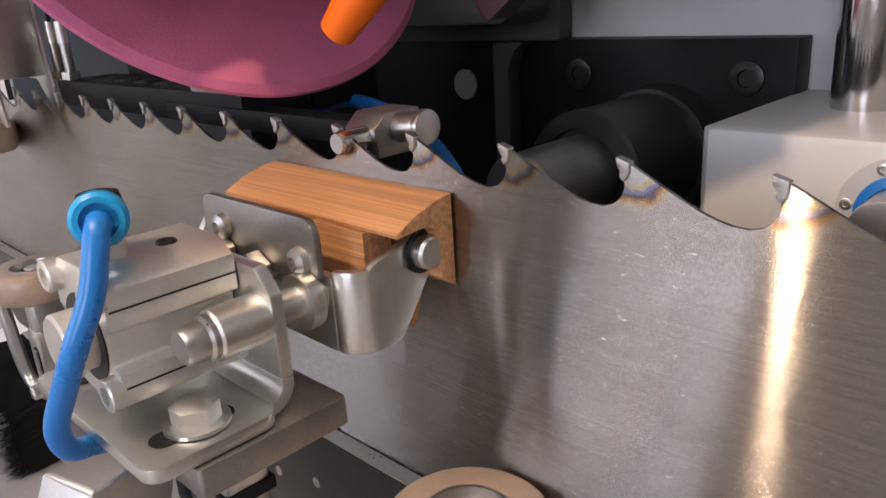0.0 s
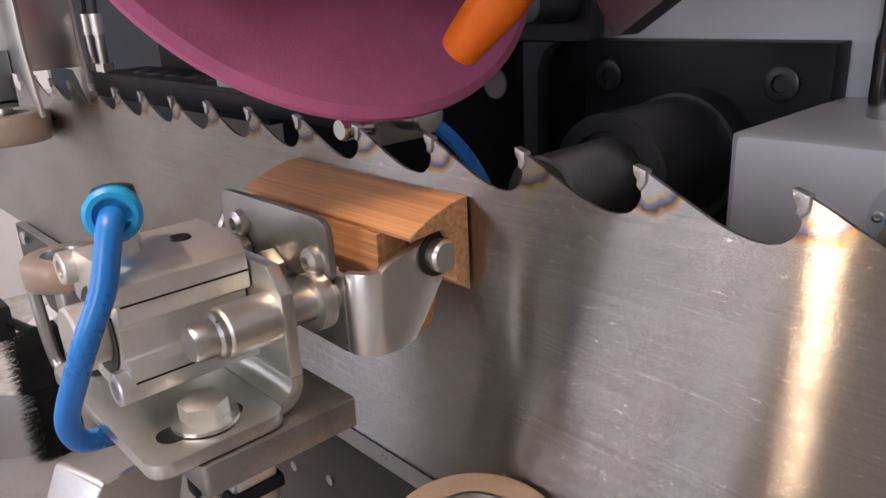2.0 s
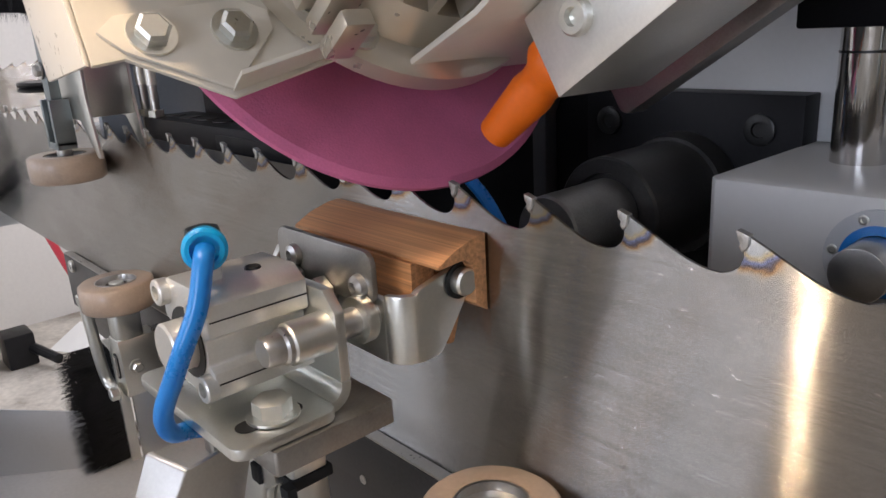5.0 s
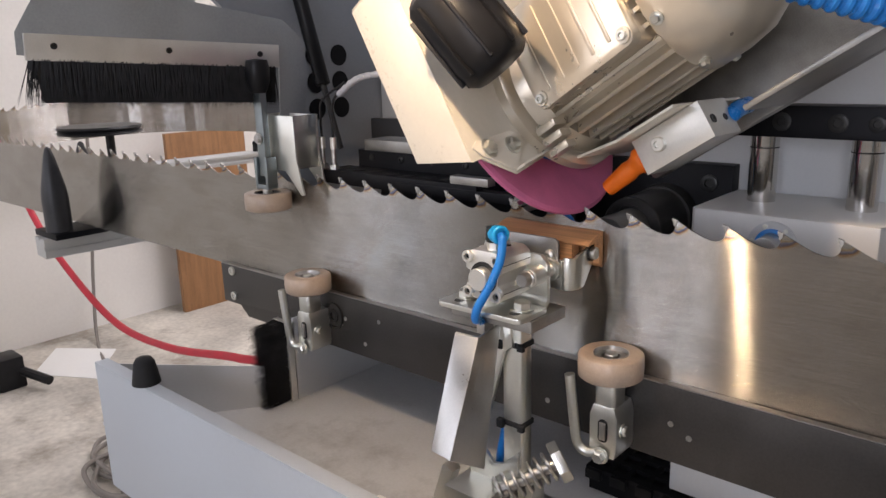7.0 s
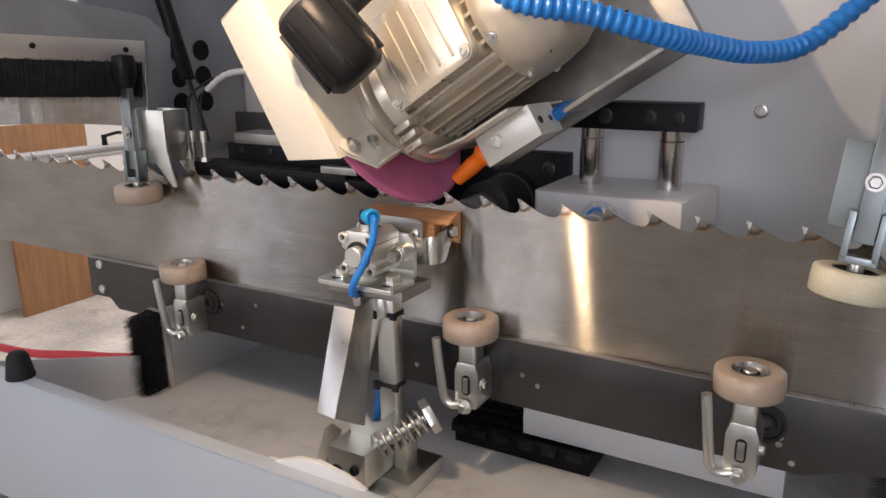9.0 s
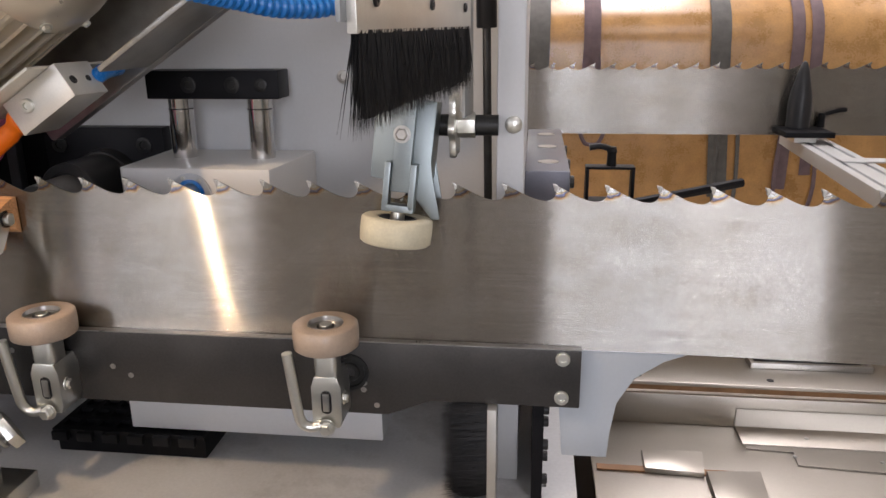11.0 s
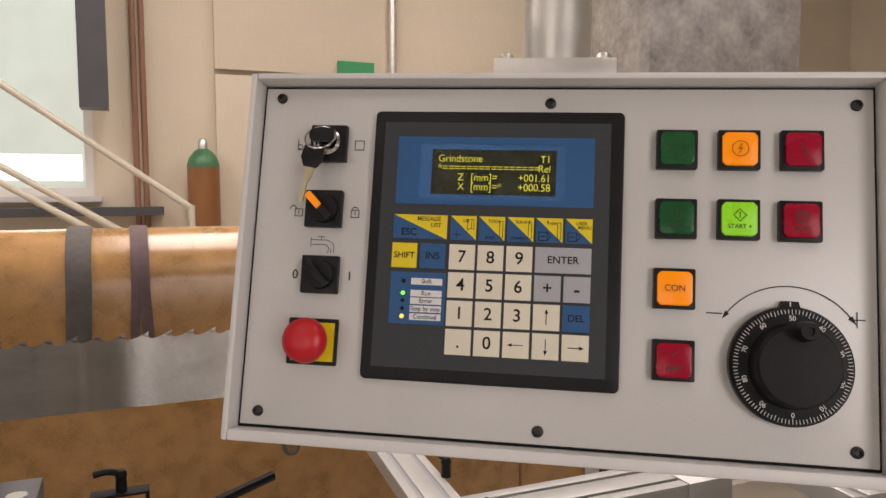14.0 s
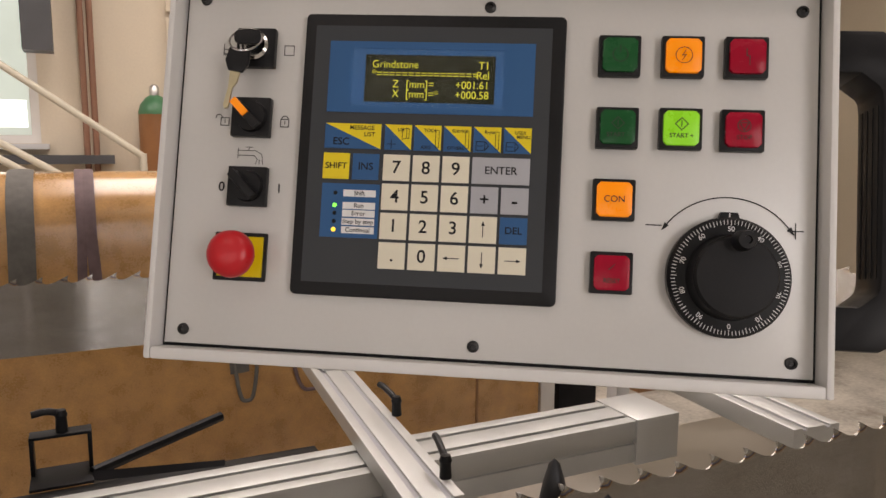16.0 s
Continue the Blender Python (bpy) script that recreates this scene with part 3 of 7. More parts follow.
for x in (0.222, -0.575):
    part("bearing", lathe(B(), [(0.006, 0), (0.006, 0.004), (0.010, 0.004), (0.011, 0.002), (0.016, 0.002), (0.017, 0.004), (0.0205, 0.004), (0.0205, 0)], toward((x, 0.0005, 0.955), (0, -1, 0)), 28), SCREW, rail, "black ball bearing set into the rail")

# back panel and frame
YW = 0.322
bm = B()
box(bm, -0.786, -0.34, YW, YW + 0.01, 1.0, 2.1)
box(bm, -0.34, 0.372, YW - 0.006, YW + 0.01, 0.80, 2.1)
mp = thing("rear_cladding", "light grey painted sheet panel behind the grinding head", "cladding")
part("sheet", bm, GREY_PAINT, mp, bevel=0.001)
for x, z in ((0.149, 1.243), (-0.168, 1.243), (0.15, 1.6)):
    part("panel_screw", socket_screw(B(), (x, YW - 0.006, z), (0, -1, 0), 0.009, 0.003), STEEL, mp)
bm = B()
box(bm, -0.9, 0.31, 0.62, 0.66, 0.05, 2.3)
box(bm, -0.9, -0.86, 0.30, 0.62, 0.05, 2.3)
tagged(part("machine_cabinet", bm, GREY_WALL, None, "grey painted sheet metal body of the sharpening machine", 0.002), "", "machine cabinet")
bm = B()
box(bm, -0.86, 0.372, 0.012, 0.62, 2.1, 2.12)
tagged(part("machine_roof", bm, GREY_WALL, None, "grey sheet metal roof of the machine"), "", "machine roof")
# left bulkhead with lightening holes
bm = B()
prism(bm, [(0.05, 0.62), (0.62, 0.62), (0.62, 2.1), (-0.02, 2.1), (-0.02, 1.42), (0.05, 1.36)], "x", -0.80, -0.79)
bulk = thing("machine_bulkhead", "dark grey sheet metal bulkhead with round holes", "bulkhead")
part("sheet", bm, GREY_WALL, bulk)
for k in range(6):
    part("hole_rim", lathe(B(), [(0.0, 0.0), (0.018, 0.0), (0.018, 0.001), (0.0, 0.001)], toward((-0.7895, 0.17 + 0.055 * (k % 2), 1.24 + 0.045 * (k // 2)), (1, 0, 0)), 24), BLACKENED, bulk)

# dark casting behind the blade with round bosses; its greys hold the hood's shade
cast = thing("grinding_bed", "dark cast machine bed behind the blade, partly coloured for shade", "machine bed")
part("flange_plate", prism(B(), [(-0.290, 0.98), (-0.109, 0.98), (-0.109, 1.175), (-0.290, 1.175)], "y", 0.288, 0.312), BLACKENED, cast, "blackened square flange plate", bevel=0.0012)
for x in (-0.267, -0.139):
    part("flange_screw", socket_screw(B(), (x, 0.288, 1.150), (0, -1, 0), 0.0115, 0.003), SCREW, cast)
# boss and sleeve take a darker steel because the hood shades them
part("boss", lathe(B(), [(0.0, 0.0), (0.0475, 0.0), (0.0475, 0.003), (0.046, 0.006), (0.0455, 0.020), (0.0, 0.020)], toward((-0.198, 0.288, 1.098), (0, -1, 0)), 56), RAIL_M, cast, "worn turned boss", smooth=30)
part("sleeve", lathe(B(), [(0.0, 0.0), (0.041, 0.0), (0.041, 0.082), (0.0395, 0.084), (0.030, 0.084), (0.029, 0.081), (0.0, 0.081)], toward((-0.198, 0.272, 1.100), (0, -1, 0)), 56), RAIL_M, cast, "bare turned steel sleeve", smooth=30)
part("shaft", lathe(B(), [(0.0, 0.0), (0.025, 0.0), (0.025, 0.064), (0.0238, 0.066), (0.0, 0.066)], toward((-0.198, 0.190, 1.101), (0, -1, 0)), 48), MILLED, cast, "bare steel shaft", smooth=30)
# frame and slide casting are coloured below their own grey for shade
bm = B()
prism(bm, [(-0.86, 1.173), (-0.291, 1.173), (-0.291, 1.215), (-0.86, 1.215)], "y", 0.296, 0.313)
prism(bm, [(-0.361, 0.98), (-0.345, 0.98), (-0.344, 1.150), (-0.338, 1.164), (-0.326, 1.1728), (-0.361, 1.1728)], "y", 0.296, 0.313)
part("bed_frame", bm, GREY_DARK, cast, "grey frame with rounded openings, coloured darker for shade", bevel=0.003)
# black sheet stands in for the unlit depth of the openings
part("opening_shade", box(B(), -0.86, -0.292, 0.3135, 0.3155, 0.98, 1.172), BLACKENED, cast)
part("bed_ledge", box(B(), -0.86, -0.34, 0.10, 0.24, 1.00, 1.02), GREY_DARK, cast, bevel=0.004)
part("slide_casting", prism(B(), rounded(-0.52, -0.298, 1.189, 1.42, 0.014), "y", 0.245, 0.2955), GREY_DARK, cast, "grey rounded slide casting, coloured darker for shade", bevel=0.004)
part("round_cap", lathe(B(), [(0, 0), (0.0135, 0), (0.0135, 0.002), (0, 0.002)], toward((-0.408, 0.3135, 1.134), (0, -1, 0)), 30), GREY_PAINT, cast, "pale round cover")

# guide block with its two posts and the bar across them
gb = thing("guide_block", "white painted guide block on two ground posts", "guide block")
bm = B()
prism(bm, [(-0.112, 0.172), (-0.106, 0.165), (0.088, 0.165), (0.104, 0.300), (0.104, 0.314), (-0.112, 0.314)], "z", 1.03, 1.1412)
part("body", bm, WHITE_PAINT, gb, bevel=0.004)
for x in (-0.060, 0.050):
    part("post", rod(B(), (x, 0.252, 1.14), (x, 0.252, 1.224), 0.0162, 40), CHROME, gb, "ground steel post")
    part("post_collar", rod(B(), (x, 0.252, 1.2055), (x, 0.252, 1.2070), 0.0165, 40), SCREW, gb)
bm = B()
prism(bm, rounded(-0.096, 0.084, 1.220, 1.2565, 0.002), "y", 0.2325, 0.276)
part("clamp_bar", bm, BLACKENED, gb, "blackened steel clamp bar", bevel=0.0015)
for x, r in ((-0.037, 0.0105), (0.022, 0.0105), (0.0605, 0.0085)):
    part("cap_screw", socket_screw(B(), (x, 0.2325, 1.238), (0, -1, 0), r, 0.002), SCREW, gb)
SX, SZ = -0.0155, 1.109
part("seal_ring", lathe(B(), [(0.0185, 0), (0.0265, 0), (0.0265, 0.003), (0.0185, 0.003)], toward((SX, 0.165, SZ), (0, -1, 0)), 44), GREY_PAINT, gb, "pale grey seal ring")
part("blue_seal", lathe(B(), [(0.0142, 0.0), (0.0187, 0.0), (0.0187, 0.004), (0.0142, 0.005)], toward((SX, 0.165, SZ), (0, -1, 0)), 44), BLUE_PLASTIC, gb, "bright blue seal")
for k in range(6):
    a = radians(52 + 60 * k)
    part("ring_screw", socket_screw(B(), (SX + 0.0222 * math.cos(a), 0.162, SZ + 0.0222 * math.sin(a)), (0, -1, 0), 0.0026, 0.001), ZINC, gb)
part("spindle", rod(B(), (SX, 0.135, SZ), (SX, 0.166, SZ), 0.0138, 36), STEEL, gb, bevel=0.001)

# right side plate, gas struts, dark bearing block
sp = thing("side_plate", "light grey painted upright side plate of the machine", "side plate")
bm = B()
prism(bm, [(0.05, 0.60), (0.34, 0.60), (0.34, 2.1), (0.17, 2.1), (0.05, 1.43)], "x", 0.374, 0.402)
part("sheet", bm, GREY_PAINT, sp, bevel=0.002)
part("dome_bolt", lathe(B(), [(0.0, 0.0), (0.009, 0.0), (0.0085, 0.003), (0.005, 0.005), (0.0, 0.0055)], toward((0.391, 0.05, 1.213), (0, -1, 0)), 20), ZINC, sp)
bm = B()
prism(bm, [(0.44, 0.985), (0.575, 0.985), (0.55, 0.975), (0.522, 0.955), (0.505, 0.925), (0.50, 0.89), (0.498, 0.86), (0.45, 0.86)], "y", 0.012, 0.03)
tagged(part("support_bracket", bm, GREY_BLUE, None, "blue-grey painted curved support bracket", 0.001), "", "bracket")
bk = thing("bearing_block", "dark burnished steel bearing block bolted to the side plate", "bearing block")
bm = B()
box(bm, 0.402, 0.455, 0.16, 0.52, 1.02, 1.145)
part("body", bm, mat("slate_steel", (0.13, 0.13, 0.15), 0.4, 0.6, 0.1, 10, 300, 0.03), bk, bevel=0.002)
for y in (0.22, 0.34, 0.46):
    part("plug", lathe(B(), [(0, 0), (0.013, 0), (0.013, 0.0008), (0, 0.0008)], toward((0.43, y, 1.145), (0, 0, 1)), 24), STEEL, bk)
    part("bolt", socket_screw(B(), (0.455, y, 1.06), (1, 0, 0), 0.008, 0.008), SCREW, bk)
    part("bolt", socket_screw(B(), (0.455, y, 1.12), (1, 0, 0), 0.008, 0.008), SCREW, bk)


def gas_strut(a, b, share, label):
    s = thing("gas_strut", label, "gas strut", "gas struts")
    a, b = Vector(a), Vector(b)
    part("cylinder", rod(B(), a, a.lerp(b, share), 0.012, 24), PLASTIC, s, bevel=0.002)
    part("piston_rod", rod(B(), a.lerp(b, share), b, 0.005, 16), SCREW, s)


gas_strut((-0.86, 0.14, 1.67), (-0.70, 0.14, 1.18), 0.79, "black gas strut leaning beside the bulkhead")
gas_strut((0.345, 0.20, 1.85), (0.358, 0.19, 1.05), 0.68, "black gas strut beside the side plate")


# ---- guide rollers ----
def roller_below(x):
    r = thing("guide_roller", "tan plastic guide roller on a zinc plated bracket with lever", "guide roller", "rollers below the blade", m=pose(x, -0.0245, 0.995))
    part("tyre", lathe(B(), [(0.0185, 0.001), (0.031, 0.0), (0.0335, 0.002), (0.0340, 0.013), (0.0335, 0.024), (0.031, 0.026), (0.0185, 0.0255)], None, 48), TYRE, r, "worn tan polyurethane tyre", smooth=50)
    part("inner_ring", lathe(B(), [(0.0187, 0.002), (0.0187, 0.0262), (0.0172, 0.0262), (0.0165, 0.0215), (0.0105, 0.0215), (0.0095, 0.0225), (0.0095, 0.002)], None, 40), STEEL, r)
    part("axle_pin", lathe(B(), [(0, 0.0), (0.0068, 0.0), (0.0068, 0.0235), (0.006, 0.0245), (0.0, 0.0245)], None, 24), ZINC, r)
    bm = B()
    prism(bm, rounded(-0.012, 0.012, -0.012, 0.014, 0.005, 3), "z", -0.045, 0.001)
    stem = part("stem", bm, ZINC, r, bevel=0.001)
    bm = B()
    prism(bm, [(-0.016, -0.088), (0.013, -0.088), (0.016, -0.08), (0.016, -0.042), (0.012, -0.03), (-0.012, -0.03), (-0.016, -0.042)], "y", -0.013, 0.0245)
    part("fork", bm, ZINC, r, bevel=0.0015)
    part("slot_pin", box(B(), -0.0035, 0.0035, -0.0155, -0.011, -0.068, -0.048), STEEL, r, bevel=0.001)
    part("slot_ring", prism(B(), rounded(-0.0055, 0.0055, -0.071, -0.045, 0.005), "y", -0.0138, -0.0125), SCREW, r)
    part("side_bolt", hex_bolt(B(), (0.016, 0.0, -0.058), (1, 0, 0), 0.005, 0.004), ZINC, r)
    bm = B()
    tube(bm, [(-0.006, -0.013, -0.084), (-0.018, -0.016, -0.086), (-0.027, -0.018, -0.078), (-0.030, -0.02, -0.055), (-0.0355, -0.022, 0.0)], 0.0055, 14, 8)
    part("lever", bm, ZINC, r, "bright zinc plated lever")
    part("lever_bolt", hex_bolt(B(), (0.0, -0.016, -0.085), (0, -1, 0), 0.006, 0.008), ZINC, r)
    return r


first = roller_below(-0.107)
copy_thing(first, pose(0.205, -0.0245, 0.995))
copy_thing(first, pose(-0.60, -0.0245, 0.995))


def roller_above(x, material, label, lean, m, e=0.046, f=-0.024):
    r = thing("top_roller", label, "guide roller", "rollers above the blade", m=m)
    part("tyre", lathe(B(), [(0.0195, 0.001), (0.032, 0.0), (0.0345, 0.002), (0.035, 0.013), (0.0345, 0.024), (0.032, 0.026), (0.0195, 0.0255)], None, 48), material, r, smooth=50)
    part("inner_ring", lathe(B(), [(0.0197, 0.002), (0.0197, 0.024), (0.0165, 0.0255), (0.012, 0.0225), (0.0095, 0.0225), (0.0095, 0.002)], None, 40), SCREW, r)
    part("axle_pin", lathe(B(), [(0, 0.0), (0.007, 0.0), (0.007, 0.034), (0.0, 0.034)], None, 24), ZINC, r)
    bm = B()
    for sx in (-0.0125, 0.0125):
        box(bm, sx - 0.003, sx + 0.003, -0.009, 0.009, 0.034, 0.078)
    box(bm, -0.0155, 0.0155, -0.009, 0.009, 0.031, 0.038)
    part("fork", bm, ZINC_DULL, r, bevel=0.0008)
    bm = B()
    box(bm, -0.009, 0.009, -0.005, 0.005, 0.05, 0.175)
    part("lever_bar", bm, ZINC_DULL, r, bevel=0.001)
    part("pivot_bolt", hex_bolt(B(), (-0.002, -0.006, 0.105), (0, -1, 0), 0.0055, 0.005), STEEL, r)
    bm = B()
    for yy in (0.010, 0.052):
        prism(bm, [(f, 0.060), (e - 0.026, 0.058), (e + 0.006, 0.025), (e + 0.014, 0.026), (e + 0.004, 0.062), (e, 0.080), (e, 0.138), (f, 0.138)], "y", yy, yy + 0.003)
    box(bm, e - 0.003, e, 0.013, 0.052, 0.062, 0.138)
    box(bm, f, f + 0.003, 0.013, 0.052, 0.062, 0.138)
    part("bracket", bm, ZINC if lean else ZINC_DULL, r, "bent zinc plated sheet bracket", bevel=0.001)
    if lean:
        part("grip", lathe(B(), [(0, 0.17), (0.010, 0.17), (0.0165, 0.185), (0.0175, 0.205), (0.015, 0.216), (0.0, 0.218)], None, 24), PLASTIC, r, "black plastic grip")
    return r


roller_above(-0.68, TYRE, "tan guide roller on a zinc bracket with black grip", True, pose(-0.68, -0.0245, 1.108, 0, 0, 0), 0.060, -0.030)
roller_above(0.28, TYRE_PALE, "pale guide roller hanging from a zinc plated bracket", False, pose(0.28, -0.0255, 1.108, -6, 6, 0), 0.026, -0.032)

# star knob through the side plate
kn = thing("star_knob", "zinc plated star knob screw held in the side plate", "knob")
part("screw", rod(B(), (0.352, 0.045, 1.213), (0.376, 0.045, 1.213), 0.0105, 24), SCREW, kn)
part("nut", rod(B(), (0.335, 0.045, 1.213), (0.353, 0.045, 1.213), 0.013, 6), ZINC, kn, bevel=0.001)
bm = B()
prism(bm, [((0.03 + 0.005 * math.cos(6 * a)) * math.cos(a) + 0.045, (0.03 + 0.005 * math.cos(6 * a)) * math.sin(a) + 1.213) for a in [2 * math.pi * k / 60 for k in range(60)]], "x", 0.328, 0.335)
part("star", bm, ZINC, kn, bevel=0.0015)
part("end", rod(B(), (0.312, 0.045, 1.213), (0.329, 0.045, 1.213), 0.011, 20), SCREW, kn, bevel=0.002)


# ---- strip brushes on the hood's side shields ----
def brush_shield(x, y0, y1, z, label, seed, slant, turn=0, ln0=0.062, tilt=0):
    b = thing("strip_brush", label, "brush", "strip brushes", m=Matrix.Translation((x, 0, z)) @ Matrix.Rotation(radians(turn), 4, "Z") @ Matrix.Rotation(radians(tilt), 4, "X") @ Matrix.Translation((-x, 0, -z)))
    bm = B()
    prism(bm, [(y0 - 0.02, z + 0.015), (y0 + 0.005, z + 0.06), (y0 + 0.16, z + 0.065), (y0 + 0.17, z + 0.16), (y0 + 0.19, z + 0.16), (y0 + 0.20, z + 0.065), (y1 + 0.02, z + 0.05), (y1 + 0.055, z + 0.02), (y1 + 0.055, z - 0.10), (y1 + 0.012, z - 0.10), (y1 + 0.012, z - 0.012), (y0 - 0.02, z - 0.012)], "x", x - 0.003, x)
    part("shield", bm, mat("galvanised_sheet", (0.34, 0.36, 0.37), 0.45, 0.6, 0.1, 12, 300, 0.04), b, "dull grey sheet metal shield", bevel=0.0008)
    part("channel", box(B(), x, x + 0.006, y0 - 0.012, y1 + 0.01, z - 0.018, z + 0.014), ALU, b, "aluminium brush channel", bevel=0.001)
    for y in (y0 + 0.02, (y0 + y1) / 2 + 0.005, y1 - 0.02):
        part("screw", socket_screw(B(), (x + 0.006, y, z), (1, 0, 0), 0.004, 0.002), SCREW, b)
    rg = random.Random(seed)
    verts, faces = [], []
    for k in range(1500):
        y = rg.uniform(y0 - 0.008, y1 + 0.005)
        xx = x + rg.uniform(0.0, 0.006)
        ln = ln0 * rg.uniform(0.88, 1.03) + slant * (y1 - y)
        edge = max(0.0, 1 - (y - y0 + 0.008) / 0.02)
        dy, dx = rg.gauss(0, 0.004) - edge * rg.uniform(0, 0.022), rg.gauss(0, 0.004)
        w = 0.0006
        i = len(verts)
        verts += [(xx, y - w, z - 0.016), (xx + w, y + w, z - 0.016), (xx - w, y + w, z - 0.016), (xx + dx, y + dy, z - 0.016 - ln)]
        faces += [(i, i + 1, i + 3), (i + 1, i + 2, i + 3), (i + 2, i, i + 3)]
    me = bpy.data.meshes.new("bristles")
    me.from_pydata(verts, [], faces)
    me.materials.append(BRISTLE)
    o = new("bristles", me)
    o.parent = b
    tagged(o, "dense black bristles", kind="stuff")
    core = B()
    prism(core, [(y0 - 0.004, z - 0.016), (y1 + 0.002, z - 0.016), (y1 + 0.002, z - 0.006 - ln0), (y0 + 0.004, z - 0.006 - ln0 - slant * (y1 - y0))], "x", x + 0.0015, x + 0.0045)
    part("bristle_core", core, BRISTLE, b)


brush_shield(-0.687, -0.302, 0.006, 1.3315, "black strip brush in a grey sheet metal shield", 1, 0.0, -11, 0.062, -3)
brush_shield(0.345, -0.30, -0.005, 1.325, "black strip brush with slanted bristles in a shield", 2, 0.008, -6, 0.056)

# ---- grinding head: built about the wheel's centre, x along the motor's axis ----
HEAD = (-0.2406, 0.0305, 1.2559)
TILT_Y, TURN_Z = -32, -5
head = thing("grinding_unit", "cream grinding unit with motor and pink grinding wheel", "grinder")
ALONG_X = toward((0, 0, 0), (1, 0, 0))
wheel = part("grinding_wheel", lathe(B(), [(0.018, -0.006), (0.120, -0.006), (0.122, -0.003), (0.122, 0.0), (0.118, 0.003), (0.018, 0.003)], ALONG_X, 96), PINK, head, "pink corundum grinding wheel", smooth=20)
part("wheel_label", lathe(B(), [(0.03, 0.0034), (0.060, 0.0037), (0.03, 0.0040)], ALONG_X, 48), BLUE_PLASTIC, wheel, "blue paper label")
part("wheel_flange", lathe(B(), [(0, -0.012), (0.032, -0.012), (0.032, 0.016), (0.02, 0.034), (0.0, 0.034)], ALONG_X, 40), ALU, head)
# guard plate across the axis, with its folded edges
bm = B()
prism(bm, [(-0.163, -0.058), (-0.150, -0.056), (-0.112, -0.077), (-0.035, -0.057), (0.02, -0.062), (0.13, -0.03), (0.13, 0.19), (-0.10, 0.19), (-0.163, 0.153)], "x", 0.0325, 0.035)
prism(bm, [(0.035, 0.153), (-0.034, 0.153), (-0.034, -0.024), (0.035, -0.058)], "y", -0.1655, -0.1630)
prism(bm, [(-0.163, 0.1535), (-0.10, 0.19), (-0.10, 0.1925), (-0.165, 0.1555)], "x", -0.034, 0.035)
part("guard_plate", bm, CREAM, head, "cream lacquered sheet guard", bevel=0.003)
bm = B()
prism(bm, [(-0.158, -0.045), (-0.150, -0.038), (-0.098, -0.032), (-0.086, -0.038), (-0.0865, -0.048), (-0.112, -0.074), (-0.150, -0.054)], "x", 0.035, 0.0372)
part("guard_bracket", bm, CREAM, head, bevel=0.0008)
for y in (-0.138, -0.104):
    part("guard_bolt", hex_bolt(B(), (0.0372, y, -0.0475), (1, 0, 0), 0.0065, 0.0055), ZINC, head, "zinc plated bolt")
# lip folded under the motor
bm = B()
prism(bm, [(-0.113, -0.0745), (-0.037, -0.0555), (-0.033, -0.0755), (-0.030, -0.0755), (-0.0345, -0.0525), (-0.112, -0.0718)], "x", 0.030, 0.048)
prism(bm, [(0.034, -0.0755), (0.10, -0.0865), (0.168, -0.0875), (0.168, -0.0845), (0.10, -0.0835), (0.034, -0.0725)], "y", -0.034, 0.10)
part("guard_lip", bm, CREAM, head, "folded cream lip under the motor", bevel=0.0008)
# carriage plate on the far side
bm = B()
prism(bm, rounded(0.037, 0.345, -0.116, 0.15, 0.006), "y", 0.100, 0.116)
prism(bm, [(0.203, -0.116), (0.345, -0.116), (0.345, -0.110), (0.203, -0.110)], "y", 0.012, 0.0995)
part("carriage_plate", bm, MILLED, head, "bare metal carriage plate with a folded flange", bevel=0.002)
part("carriage_bolt", socket_screw(B(), (0.285, 0.100, -0.045), (0, -1, 0), 0.0065, 0.003), SCREW, head)
# motor
AX = toward((0, -0.008, 0.0), (1, 0, 0))
part("motor_flange", lathe(B(), [(0, 0.035), (0.084, 0.035), (0.086, 0.037), (0.086, 0.047), (0.082, 0.050), (0.074, 0.052), (0.070, 0.072), (0, 0.072)], AX, 64), MOTOR, head, "cast motor flange")
bm = B()
lathe(bm, [(0, 0.070), (0.058, 0.070), (0.058, 0.208), (0, 0.208)], AX, 48)
part("motor_body", bm, MOTOR, head, "finned motor housing")
for k in range(28):
    part("cooling_fin", box(B(), 0.074, 0.204, -0.0019, 0.0019, 0.055, 0.0720, Matrix.Translation((0, -0.008, 0.0)) @ Matrix.Rotation(2 * math.pi * (k + 0.5) / 28, 4, "X")), MOTOR, head)
part("fan_cover", lathe(B(), [(0, 0.203), (0.0705, 0.203), (0.0725, 0.206), (0.0725, 0.236), (0.069, 0.260), (0.058, 0.281), (0.04, 0.293), (0.0, 0.299)], AX, 56), MOTOR, head, "rounded fan cover", smooth=50)
for k in range(3):
    part("cover_screw", hex_bolt(B(), (0.212, -0.008 + 0.0725 * math.cos(radians(200 + 50 * k)), 0.0725 * math.sin(radians(200 + 50 * k))), (0, math.cos(radians(200 + 50 * k)), math.sin(radians(200 + 50 * k))), 0.004, 0.004), ZINC, head)
bm = B()
prism(bm, rounded(0.083, 0.198, -0.036, 0.060, 0.008), "y", -0.086, -0.05)
tb = part("terminal_box", bm, MOTOR, head, "grey terminal box", bevel=0.002)
bm = B()
prism(bm, rounded(0.081, 0.200, -0.038, 0.062, 0.009), "y", -0.101, -0.087)
part("box_lid", bm, MOTOR, tb, "ribbed cast lid", bevel=0.003)
